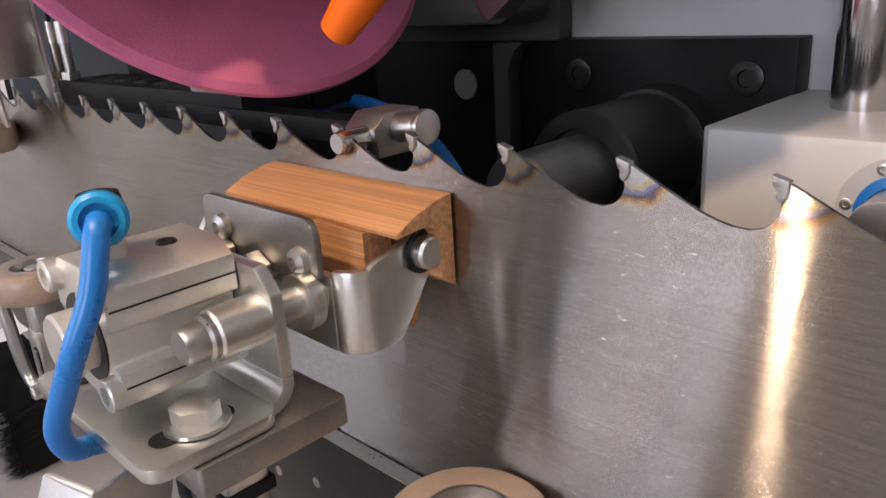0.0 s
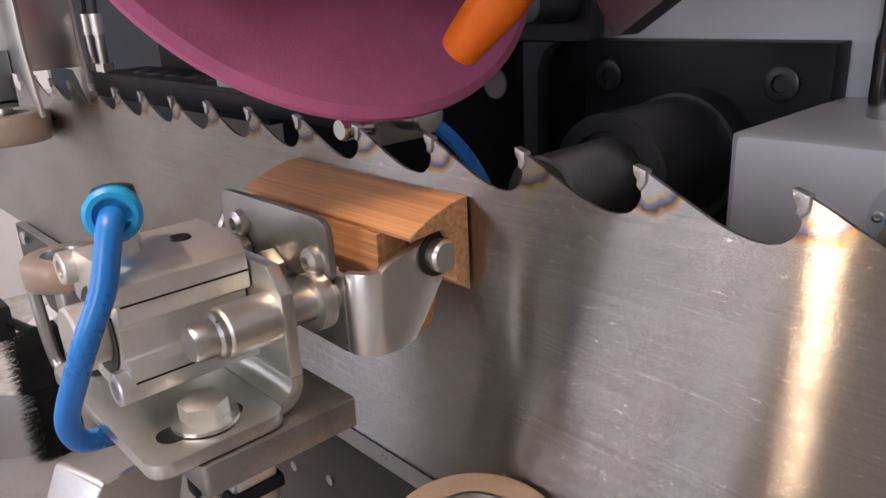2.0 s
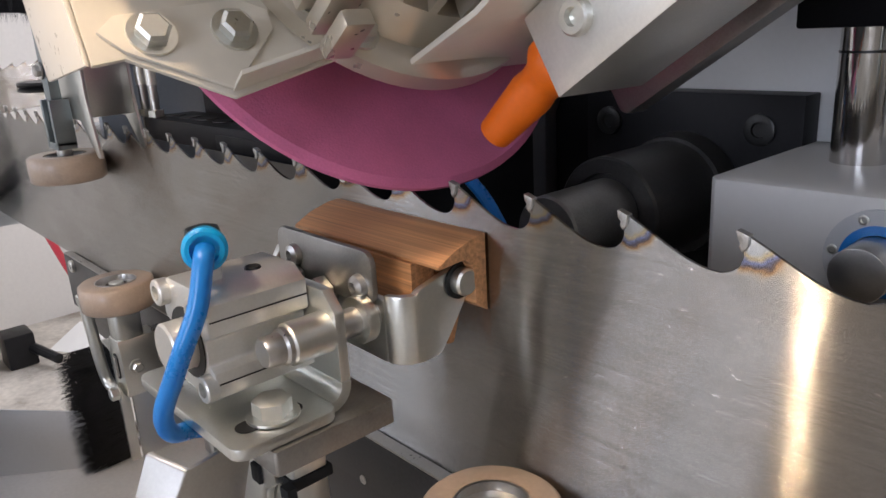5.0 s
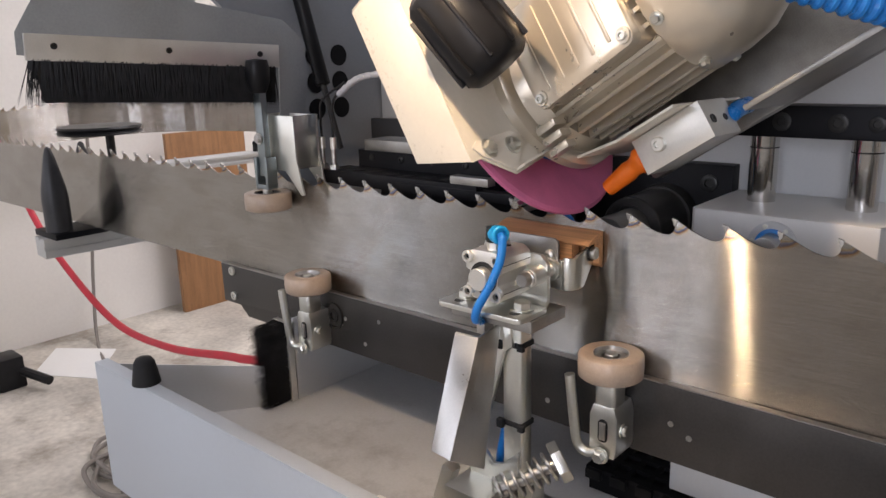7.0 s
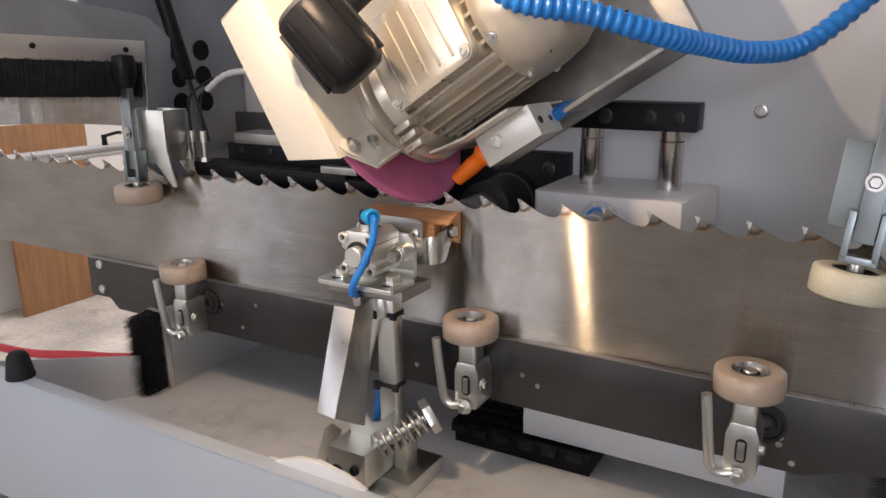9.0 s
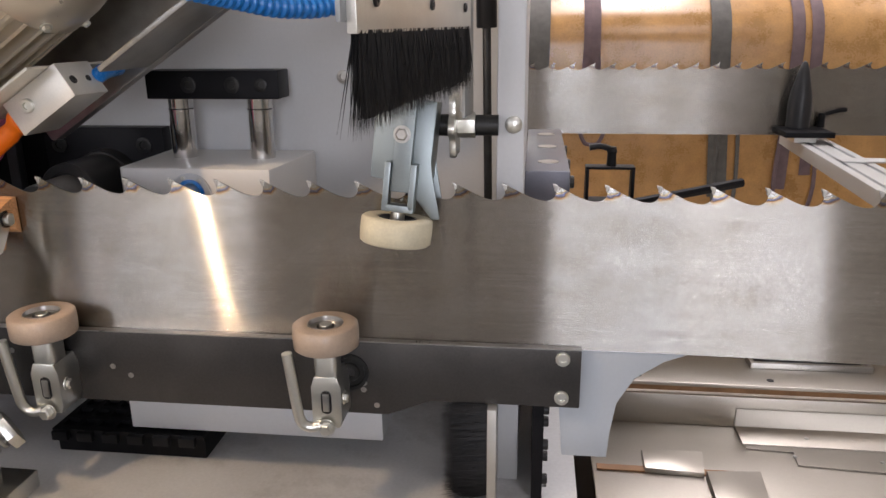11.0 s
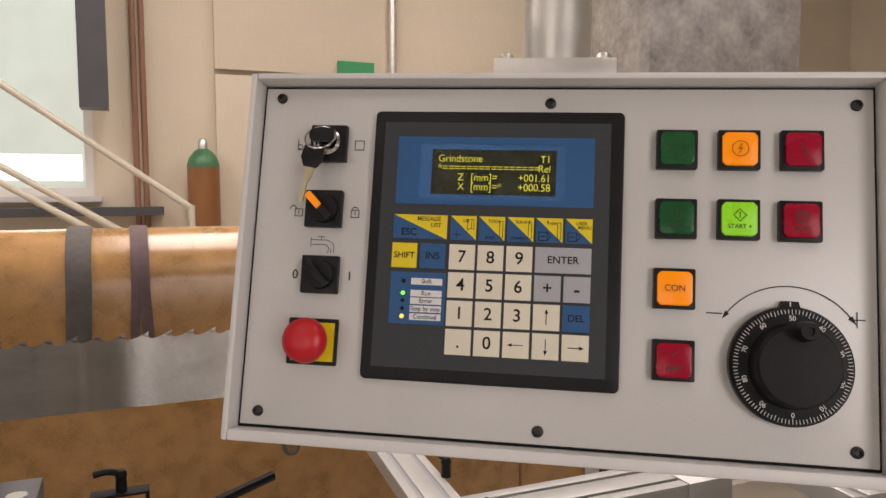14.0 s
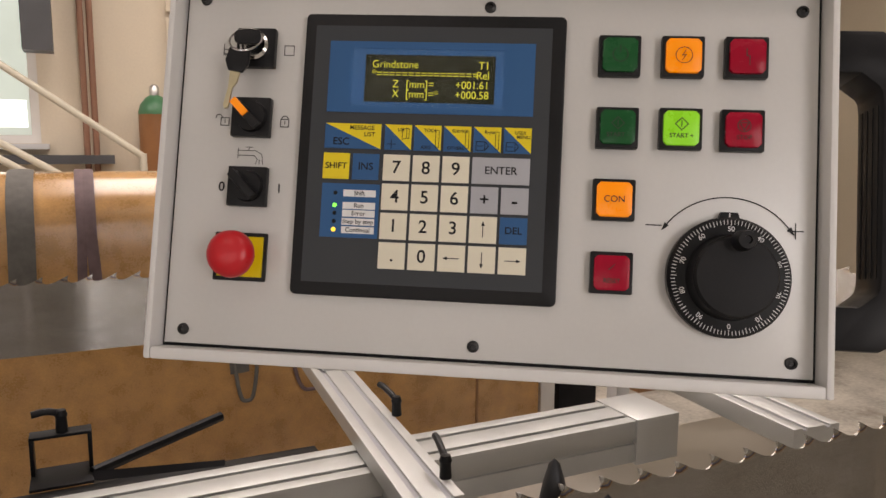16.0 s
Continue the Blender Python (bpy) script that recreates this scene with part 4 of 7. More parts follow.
for k in range(5):
    part("lid_rib", box(B(), 0.100 + k * 0.019, 0.1035 + k * 0.019, -0.1023, -0.100, -0.025, 0.051), MOTOR, tb, bevel=0.0005)
for x in (0.0895, 0.1915):
    for z in (-0.0275, 0.0535):
        part("lid_boss", lathe(B(), [(0, 0), (0.0075, 0), (0.007, 0.002), (0.0, 0.002)], toward((x, -0.1008, z), (0, -1, 0)), 20), MOTOR, tb)
        part("lid_screw", socket_screw(B(), (x, -0.1028, z), (0, -1, 0), 0.0045, 0.003), ZINC, tb)
GP, GD = Vector((0.198, -0.075, 0.045)), Vector((0.93, -0.22, 0.15)).normalized()
part("cable_gland", lathe(B(), [(0, -0.004), (0.0135, -0.004), (0.0135, 0.012), (0.0115, 0.013), (0.0115, 0.026), (0.0, 0.026)], toward(GP, GD), 6), mat("brass", (0.75, 0.66, 0.45), 0.3, 1, 0.05, 50, 300, 0), head, "nickel brass cable gland", bevel=0.001)
for y, z in ((-0.072, -0.045), (-0.055, -0.062), (0.05, -0.05)):
    part("flange_bolt", hex_bolt(B(), (0.052, y, z), (1, 0, 0), 0.0055, 0.006), ZINC, head)
for k in range(3):
    part("flange_lug", box(B(), 0.052, 0.078, -0.082 + 0.002 * k, -0.064, -0.05 - 0.012 * k, -0.042 - 0.012 * k), MOTOR, head, bevel=0.002)
# adjusting knob with a position window
KM = toward((0.096, -0.165, 0.046), (-0.08, -0.30, 0.95))
knob = part("adjusting_knob", lathe(B(), [(0, -0.048), (0.026, -0.048), (0.032, -0.043), (0.0355, -0.03), (0.0345, 0.038), (0.0325, 0.041), (0, 0.041)], KM, 44), PLASTIC, head, "ribbed black adjusting knob", smooth=50)
for k in range(9):
    part("grip_rib", box(B(), 0.033, 0.0385, -0.0016, 0.0016, -0.040, 0.034, KM @ Matrix.Rotation(2 * math.pi * k / 9, 4, "Z")), PLASTIC, knob, bevel=0.001)
part("knob_cap", lathe(B(), [(0, 0.041), (0.0305, 0.041), (0.0305, 0.044), (0.028, 0.046), (0, 0.046)], KM, 40), mat("grey_cap", (0.10, 0.10, 0.105), 0.45, 0, 0.05, 40, 300, 0), knob, "dark grey cap")
part("cap_window", box(B(), -0.016, 0.016, -0.011, 0.011, 0.046, 0.0485, KM), KEY_GREY, knob, "small clear window", bevel=0.001)
part("knob_shaft", rod(B(), KM @ Vector((0, 0, 0.012)), (0.175, -0.05, 0.12), 0.012, 20), PLASTIC, knob)
part("knob_bracket", box(B(), 0.15, 0.20, -0.07, 0.10, 0.105, 0.128), BLACKENED, head, bevel=0.002)
# coolant nozzle and its block
bm = B()
box(bm, 0.098, 0.178, -0.008, 0.045, -0.1255, -0.088)
nb = part("nozzle_block", bm, ALU, head, "milled aluminium coolant block", bevel=0.001)
part("block_screw", socket_screw(B(), (0.124, -0.008, -0.1045), (0, -1, 0), 0.0075, 0.004), ZINC, nb)
part("grub_screw", lathe(B(), [(0, 0), (0.0045, 0), (0.0045, 0.001), (0.002, 0.001), (0.0, 0.0)], toward((0.178, 0.004, -0.108), (1, 0, 0)), 16), SCREW, nb)
part("block_hole", lathe(B(), [(0, 0), (0.0035, 0), (0.0035, 0.0006), (0.0, 0.0006)], toward((0.178, 0.028, -0.108), (1, 0, 0)), 16), SCREW, nb)
NM = toward((0.101, 0.010, -0.1045), (-1, -0.12, -0.17))
part("nozzle", lathe(B(), [(0, 0.0), (0.0110, 0.0), (0.0145, 0.006), (0.0145, 0.013), (0.0105, 0.019), (0.0098, 0.024), (0.0108, 0.030), (0.0084, 0.0595), (0.0066, 0.0595), (0.0055, 0.04), (0, 0.04)], NM, 36), ORANGE, head, "bright orange coolant nozzle", smooth=45)
part("coolant_hose", tube(B(), [(0.166, 0.040, -0.1080), (0.176, 0.047, -0.1060), (0.178, 0.062, -0.1020), (0.175, 0.092, -0.0980)], 0.0085, 16, 10), BLUE_PLASTIC, head, "thick blue coolant hose")
# corrugated conduit from the gland
bm = B()
G0 = GP + GD * 0.024
HI = (Matrix.Translation(HEAD) @ Euler((0, radians(TILT_Y), radians(TURN_Z))).to_matrix().to_4x4()).inverted()
tube(bm, [G0, G0 + GD * 0.012] + [HI @ Vector(q) for q in ((-0.021, -0.082, 1.381), (0.037, -0.045, 1.368), (0.095, 0.0, 1.348), (0.128, 0.06, 1.337), (0.168, 0.12, 1.328), (0.215, 0.18, 1.338), (0.28, 0.24, 1.40))], 0.0105, 16, 30, radii=lambda f, k: 0.0102 if k % 4 < 2 else 0.0122)
part("conduit", bm, BLUE_PLASTIC, head, "blue corrugated cable conduit")

# ---- feed pawl ----
pawl = thing("feed_pawl", "steel feed pawl with a bright pin behind the blade", "feed pawl")
bm = B()
prism(bm, [(0.006, -0.010), (0.034, -0.010), (0.034, 0.011), (0.012, 0.011), (0.004, 0.004)], "x", -0.014, 0.008)
part("pawl_block", bm, MILLED, pawl, bevel=0.002)
part("pin", lathe(B(), [(0, 0), (0.0055, 0), (0.0055, 0.018), (0.0045, 0.02), (0, 0.02)], toward((0, 0.008, 0), (0, -1, 0)), 24), CHROME, pawl, "bright round pin")
part("collar", rod(B(), (0.008, 0.020, 0.003), (0.022, 0.021, 0.004), 0.0072, 24), STEEL, pawl, bevel=0.001)
part("pawl_head", rod(B(), (0.022, 0.021, 0.004), (0.026, 0.021, 0.004), 0.0082, 20), STEEL, pawl, bevel=0.001)
part("pawl_arm", box(B(), -0.22, -0.014, 0.016, 0.034, -0.008, 0.004), BLACKENED, pawl, "flat blackened feed arm", bevel=0.001)

# ---- feed unit behind the blade ----
fu = thing("feed_unit", "blackened slotted feed rail with proximity sensors", "feed unit")
bm = B()
box(bm, -0.62, -0.33, 0.035, 0.085, 1.145, 1.165)
part("slide_rail", bm, BLACKENED, fu, bevel=0.001)
for k in range(8):
    part("rail_hole", lathe(B(), [(0, 0), (0.010, 0), (0.010, 0.0008), (0.0, 0.0008)], toward((-0.60 + k * 0.034, 0.058, 1.165), (0, 0, 1)), 20), SCREW, fu)
part("upper_rail", box(B(), -0.60, -0.33, 0.088, 0.14, 1.15, 1.19), BLACKENED, fu, bevel=0.001)
for k in range(4):
    part("rail_screw", socket_screw(B(), (-0.57 + 0.06 * k, 0.088, 1.18), (0, -1, 0), 0.005, 0.002), SCREW, fu)
part("slide_block", box(B(), -0.575, -0.445, 0.078, 0.13, 1.191, 1.207), MILLED, fu, bevel=0.001)
part("stop_block", box(B(), -0.36, -0.30, 0.02, 0.035, 1.168, 1.178), MILLED, fu, bevel=0.001)
for x in (-0.625, -0.60):
    part("sensor", rod(B(), (x, 0.04, 1.148), (x, 0.04, 1.195), 0.004, 14), STEEL, fu)
    part("sensor_nut", rod(B(), (x, 0.04, 1.166), (x, 0.04, 1.172), 0.0075, 6), ZINC, fu)
    part("sensor_plug", rod(B(), (x, 0.04, 1.195), (x, 0.04, 1.212), 0.005, 14), ALU, fu)
    part("sensor_lead", tube(B(), [(x, 0.04, 1.21), (x - 0.006, 0.045, 1.24), (x - 0.005, 0.05, 1.265), (-0.59, 0.06, 1.29)], 0.0018, 8, 6), RUBBER, fu)
bm = B()
tube(bm, [(-0.60, 0.055, 1.272), (-0.565, 0.065, 1.295), (-0.52, 0.08, 1.30), (-0.46, 0.10, 1.295)], 0.0045, 12, 20, radii=lambda f, k: 0.0040 if k % 5 < 1 else 0.0049)
part("lead_spiral", bm, KEY_GREY, fu, "pale spiral cable wrap")
bm = B()
box(bm, -0.50, -0.40, 0.10, 0.16, 1.215, 1.24)
box(bm, -0.50, -0.40, 0.11, 0.15, 1.275, 1.29)
part("valve_block", bm, BLACKENED, fu, bevel=0.002)
for x in (-0.485, -0.445):
    part("valve_post", rod(B(), (x, 0.125, 1.24), (x, 0.125, 1.276), 0.009, 20), STEEL, fu)
bm = B()
tube(bm, [(-0.415 + 0.008 * math.cos(k * 1.05), 0.118 + 0.008 * math.sin(k * 1.05), 1.24 + 0.00055 * k) for k in range(64)], 0.0012, 6, 1)
part("spring", bm, STEEL, fu)
for off, z1 in ((0.0, 1.55), (0.022, 1.48)):
    part("air_hose", tube(B(), [(-0.50 + off, 0.17, 1.19), (-0.515 + off, 0.17, 1.26), (-0.51 + off, 0.175, 1.36), (-0.47 + off, 0.18, z1), (-0.38, 0.19, z1 + 0.1), (-0.25, 0.2, z1 + 0.16)], 0.004, 10, 8), BLUE_PLASTIC, fu, "blue air hose")
part("air_hose", tube(B(), [(-0.40, 0.12, 1.135), (-0.338, 0.12, 1.15), (-0.287, 0.12, 1.141), (-0.25, 0.12, 1.12), (-0.22, 0.12, 1.08)], 0.0045, 10, 8), BLUE_PLASTIC, fu, "blue air hose")
part("air_hose", tube(B(), [(-0.72, 0.16, 1.62), (-0.60, 0.12, 1.54), (-0.46, 0.08, 1.50), (-0.30, 0.10, 1.49), (-0.16, 0.16, 1.53)], 0.010, 12, 10), SKY_PLASTIC, fu, "thick blue hose")

# ---- pressure block with its air cylinder ----
cl = thing("pressure_clamp", "zinc plated air cylinder clamp pressing a brown fibre block", "clamp")
bm = B()
prism(bm, [(-0.0210, 1.1290), (-0.0205, 1.1272), (-0.0060, 1.1282), (-0.0015, 1.1268), (0.0012, 1.1225), (0.0018, 1.1045), (0.0096, 1.0990), (0.0096, 1.1388), (0.0020, 1.1378), (-0.0100, 1.1345)], "x", -0.263, -0.1385)
part("fibre_block", bm, FIBRE, cl, "brown layered fibre pressure block", bevel=0.0006)
bm = B()
prism(bm, [(-0.0225, 1.1270), (-0.0225, 1.107), (-0.008, 1.107), (-0.008, 1.1275)], "x", -0.256, -0.157)
prism(bm, [(-0.006, 1.10), (0.004, 1.10), (-0.002, 1.082), (-0.006, 1.082)], "x", -0.21, -0.152)
part("fibre_core", bm, FIBRE, cl)
# cheek bracket that carries the block
bm = B()
prism(bm, [(-0.030, 1.1165), (-0.026, 1.1185), (0.002, 1.1255), (0.0055, 1.1215), (0.005, 1.110), (-0.010, 1.089), (-0.015, 1.0830), (-0.019, 1.0815), (-0.030, 1.0815)], "x", -0.1500, -0.1455)
prism(bm, [(-0.0385, 1.115), (-0.0345, 1.121), (0.004, 1.1255), (0.0055, 1.108), (-0.014, 1.084), (-0.034, 1.0815)], "x", -0.262, -0.257)
ring = [(-0.158 + 0.0125 * math.cos(radians(a)), -0.027 + 0.0125 * math.sin(radians(a))) for a in range(-90, 1, 15)]
ring += [(-0.158 + 0.008 * math.cos(radians(a)), -0.027 + 0.008 * math.sin(radians(a))) for a in range(0, -91, -15)]
prism(bm, ring, "z", 1.0816, 1.1164)
prism(bm, [(-0.268, 1.084), (-0.158, 1.0816), (-0.158, 1.114), (-0.268, 1.114)], "y", -0.0395, -0.035)
part("cheek_bracket", bm, ZINC, cl, "bent zinc plated bracket", bevel=0.0016)
part("pivot_pin", lathe(B(), [(0, 0), (0.0068, 0), (0.0068, 0.0055), (0.0058, 0.0068), (0, 0.0068)], toward((-0.1455, -0.0025, 1.1165), (1, 0, 0)), 30), ZINC, cl)
part("retaining_ring", lathe(B(), [(0.0068, 0), (0.0092, 0), (0.0092, 0.0012), (0.0068, 0.0012)], toward((-0.1455, -0.0025, 1.1165), (1, 0, 0)), 30), SCREW, cl)
bm = B()
prism(bm, rounded(-0.244, -0.1605, 1.110, 1.1370, 0.007), "y", -0.0430, -0.0397)
part("clamp_plate", bm, MILLED, cl, "dark steel clamp plate", bevel=0.0008)
for x, z in ((-0.2265, 1.1240), (-0.1705, 1.1190)):
    part("button_screw", lathe(B(), [(0, 0), (0.0062, 0), (0.0055, 0.003), (0.0028, 0.0045), (0.0024, 0.002), (0, 0.002)], toward((x, -0.0430, z), (0, -1, 0)), 24), STEEL, cl)
# piston rod, nuts, guide rods
for x, z, r in ((-0.200, 1.109, 0.0055), (-0.167, 1.1045, 0.0068), (-0.226, 1.112, 0.005)):
    part("guide_rod", rod(B(), (x, -0.072, z), (x, -0.034, z), r, 24), STEEL, cl)
    part("rod_nut", rod(B(), (x, -0.0500, z), (x, -0.0435, z), r * 1.7, 28 if x == -0.167 else 6), ZINC, cl, bevel=0.0008)
# angle bracket: an upright leg, a round bend and a slotted foot
bm = B()
prism(bm, [(-0.247, 1.0815), (-0.158, 1.0815), (-0.158, 1.1150), (-0.1665, 1.1245), (-0.240, 1.1245), (-0.247, 1.1165)], "y", -0.0665, -0.0610)
bend = [(-0.0610, 1.0815)] + [(-0.0725 + 0.0115 * math.cos(radians(a)), 1.0800 + 0.0115 * math.sin(radians(a))) for a in range(0, -91, -15)]
bend += [(-0.0725 + 0.006 * math.cos(radians(a)), 1.0800 + 0.006 * math.sin(radians(a))) for a in range(-90, 1, 15)] + [(-0.0665, 1.0815)]
prism(bm, bend, "x", -0.247, -0.158)
prism(bm, rounded(-0.258, -0.1515, -0.1235, -0.0725, 0.007), "z", 1.0685, 1.0740)
part("angle_bracket", bm, ZINC, cl, "bent zinc plated angle bracket", bevel=0.0009)
part("base_plate", prism(B(), rounded(-0.252, -0.1490, -0.108, -0.0445, 0.002), "z", 1.0560, 1.0680), MILLED, cl, "flame cut steel base plate", bevel=0.0008)
for x in (-0.1675, -0.238):
    part("slot", prism(B(), rounded(x - 0.0052, x + 0.0052, -0.1150, -0.0830, 0.005), "z", 1.0741, 1.0745), SCREW, cl)
    part("base_bolt", hex_bolt(B(), (x, -0.097, 1.0746), (0, 0, 1), 0.0080, 0.0080), ZINC, cl, "zinc plated hexagon bolt")
# cylinder body with tie-rod corners
cx, cz = -0.2005, 1.1085
bm = B()
prof = [(-0.021, -0.010), (-0.021, -0.021), (-0.010, -0.0235), (0.010, -0.0235), (0.021, -0.021), (0.021, -0.010), (0.0165, -0.008), (0.0165, 0.003), (0.021, 0.005), (0.021, 0.018), (0.013, 0.0235), (-0.013, 0.0235), (-0.021, 0.018), (-0.021, 0.005), (-0.0165, 0.003), (-0.0165, -0.008)]
prism(bm, [(cx + 1.08 * u, cz + 1.08 * v) for u, v in prof], "y", -0.116, -0.0670)
part("cylinder_body", bm, ALU, cl, "extruded aluminium air cylinder", bevel=0.0012)
for z in (0.012, -0.0165):
    part("profile_line", box(B(), cx + 0.0227, cx + 0.0229, -0.115, -0.0675, cz + z, cz + z + 0.0007), SCREW, cl)
for sx in (-1, 1):
    for sz in (-1, 1):
        part("corner_sleeve", lathe(B(), [(0.0030, 0), (0.0062, 0), (0.0062, 0.005), (0.0055, 0.0057), (0.0035, 0.0057), (0.0030, 0.001)], toward((cx + sx * 0.0180, -0.115, cz + sz * 0.0180), (0, -1, 0)), 20), ALU, cl)
        part("tie_screw", socket_screw(B(), (cx + sx * 0.0180, -0.1155, cz + sz * 0.0180), (0, -1, 0), 0.0029, 0.002), SCREW, cl)
part("end_boss", lathe(B(), [(0, 0), (0.0115, 0), (0.0115, 0.011), (0.0105, 0.012), (0, 0.012)], toward((cx, -0.115, cz - 0.002), (0, -1, 0)), 36), ALU, cl, "turned end boss")
part("end_recess", lathe(B(), [(0.0118, 0), (0.0165, 0), (0.0165, 0.0006), (0.0118, 0.0006)], toward((cx, -0.116, cz - 0.002), (0, -1, 0)), 36), SCREW, cl)
part("bush", lathe(B(), [(0, 0), (0.0098, 0), (0.0098, 0.0195), (0.009, 0.0205), (0, 0.0205)], toward((-0.1675, -0.0662, 1.1045), (0, -1, 0)), 36), ZINC, cl)
part("bush_pin", lathe(B(), [(0, 0), (0.0086, 0), (0.0086, 0.002), (0.0072, 0.003), (0.0072, 0.010), (0.0062, 0.0115), (0, 0.0115)], toward((-0.1675, -0.0868, 1.1045), (0, -1, 0)), 30), STEEL, cl)
part("top_screw", lathe(B(), [(0, 0), (0.0040, 0), (0.0035, 0.001), (0, 0.001)], toward((cx + 0.006, -0.084, cz + 0.0254), (0, 0, 1)), 18), SCREW, cl)
part("front_screw", hex_bolt(B(), (-0.222, -0.0668, 1.1165), (0, -1, 0), 0.005, 0.004), ZINC, cl)
# elbow fitting and blue hose
fx, fy = -0.1975, -0.1035
part("fitting_base", rod(B(), (fx, fy, cz + 0.0250), (fx, fy, cz + 0.0325), 0.0065, 6), ALU, cl)
part("fitting_elbow", rod(B(), (fx, fy, cz + 0.0325), (fx, fy, cz + 0.0490), 0.0076, 24), SCREW, cl, "black elbow", bevel=0.003)
part("fitting_collar", lathe(B(), [(0, -0.007), (0.0080, -0.007), (0.0095, 0.002), (0.0095, 0.006), (0.0080, 0.0075), (0.0062, 0.0075), (0.006, 0.005), (0.0, 0.005)], toward((fx + 0.0085, fy - 0.0035, cz + 0.0420), (0.9, -0.42, 0.05)), 32), SKY_PLASTIC, cl, "light blue push-in collar")
bm = B()
tube(bm, [(fx + 0.0135, fy - 0.0058, cz + 0.0421), (fx + 0.0185, fy - 0.0095, cz + 0.0385), (-0.1775, -0.1190, 1.1290), (-0.1800, -0.1270, 1.1120), (-0.1850, -0.1310, 1.0990), (-0.1930, -0.1345, 1.0830), (-0.1975, -0.1335, 1.0730), (-0.2010, -0.1290, 1.0660), (-0.2060, -0.1180, 1.0615), (-0.212, -0.104, 1.0535)], 0.0043, 18, 12)
part("air_hose", bm, BLUE_PLASTIC, cl, "bright blue air hose", smooth=60)
# post, folded cover and spring hinge that carry the clamp
ps = thing("clamp_post", "zinc plated hinged post with spring carrying the clamp", "support post")
bm = B()
prism(bm, rounded(-0.199, -0.175, -0.088, -0.068, 0.002, 2), "z", 0.87, 1.0558)
part("post", bm, ZINC, ps, bevel=0.001)
for z in (1.030, 0.940):
    part("cable_tie", box(B(), -0.2005, -0.1735, -0.0895, -0.0665, z - 0.003, z + 0.003), RUBBER, ps, bevel=0.001)
    part("tie_head", box(B(), -0.2025, -0.1945, -0.0958, -0.0896, z - 0.005, z + 0.005), RUBBER, ps, bevel=0.001)
    part("tie_head_end", box(B(), -0.176, -0.169, -0.0945, -0.0896, z - 0.003, z + 0.003), RUBBER, ps)
def sheet_between(quad, depth, d):
    """A bent-up sheet face: four corners, given thickness along d."""
    bm = B()
    lo = [bm.verts.new(Vector(q)) for q in quad]
    hi = [bm.verts.new(Vector(q) + Vector(d) * depth) for q in quad]
    fs = [bm.faces.new(lo), bm.faces.new(hi[::-1])]
    for k in range(4):
        j = (k + 1) % 4
        fs.append(bm.faces.new((lo[j], lo[k], hi[k], hi[j])))
    bmesh.ops.recalc_face_normals(bm, faces=fs)
    return bm


CT0, CT1, CB0, CB1 = (-0.222, -0.137, 1.0500), (-0.1990, -0.1280, 1.0465), (-0.2120, -0.1890, 0.9440), (-0.1800, -0.1970, 0.9480)
part("cover_face", sheet_between((CT0, CT1, CB1, CB0), 0.003, (0.0, 0.9, 0.3)), STEEL, ps, "folded zinc plated cover", bevel=0.001)
part("cover_side", sheet_between((CT1, (-0.1960, -0.0940, 1.0530), (-0.1800, -0.1450, 0.9150), CB1), 0.003, (-1, 0, 0)), STEEL, ps, "folded zinc plated cover flank", bevel=0.001)
bm = B()
prism(bm, [(-0.216, 1.046), (-0.185, 1.054), (-0.182, 1.030), (-0.193, 1.022), (-0.221, 0.918), (-0.220, 0.900), (-0.209, 0.888), (-0.196, 0.892), (-0.176, 0.912), (-0.176, 0.884), (-0.205, 0.862), (-0.236, 0.858), (-0.248, 0.884)], "y", -0.0935, -0.0885)
part("swing_arm", bm, ZINC, ps, "flat zinc plated swing arm", bevel=0.0012)
part("hose_stub", box(B(), -0.214, -0.203, -0.112, -0.098, 1.044, 1.0555), STEEL, ps, bevel=0.001)
part("air_hose", tube(B(), [(-0.199, -0.078, 0.945), (-0.207, -0.076, 0.915), (-0.216, -0.072, 0.880), (-0.224, -0.066, 0.84)], 0.0046, 12, 8), BLUE_PLASTIC, ps, "blue air hose")
bm = B()
box(bm, -0.245, -0.19, -0.135, -0.06, 0.823, 0.868)
part("hinge_block", bm, ZINC, ps, "machined hinge block", bevel=0.002)
bm = B()
lathe(bm, [(0, 0), (0.023, 0), (0.023, 0.012), (0, 0.012)], toward((-0.1525, -0.0575, 0.8910), (0.60, 0.62, 0.40)), 6)
prism(bm, [(-0.075, 0.82), (-0.05, 0.82), (-0.05, 0.875), (-0.075, 0.875)], "x", -0.19, -0.17)
part("hinge_plate", bm, ZINC, ps, bevel=0.002)
bm = B()
pts = []
for k in range(7 * 14 + 1):
    a = 2 * math.pi * k / 14
    c = Vector((-0.196, -0.103, 0.862)).lerp(Vector((-0.153, -0.058, 0.891)), k / 98)
    d1, d2 = Vector((-0.72, 0.69, 0)), Vector((-0.25, -0.26, 0.93))
    pts.append(c + 0.015 * (math.cos(a) * d1 + math.sin(a) * d2))
tube(bm, pts, 0.0021, 8, 1)
part("spring", bm, STEEL, ps, "bright coil spring")
part("spring_rod", rod(B(), (-0.205, -0.112, 0.856), (-0.146, -0.050, 0.895), 0.007, 16), STEEL, ps)
part("hinge_bolt", hex_bolt(B(), (-0.232, -0.135, 0.835), (0, -1, 0), 0.007, 0.006), SCREW, ps)
part("hinge_bolt", socket_screw(B(), (-0.205, -0.135, 0.845), (0, -1, 0), 0.006, 0.004), SCREW, ps)
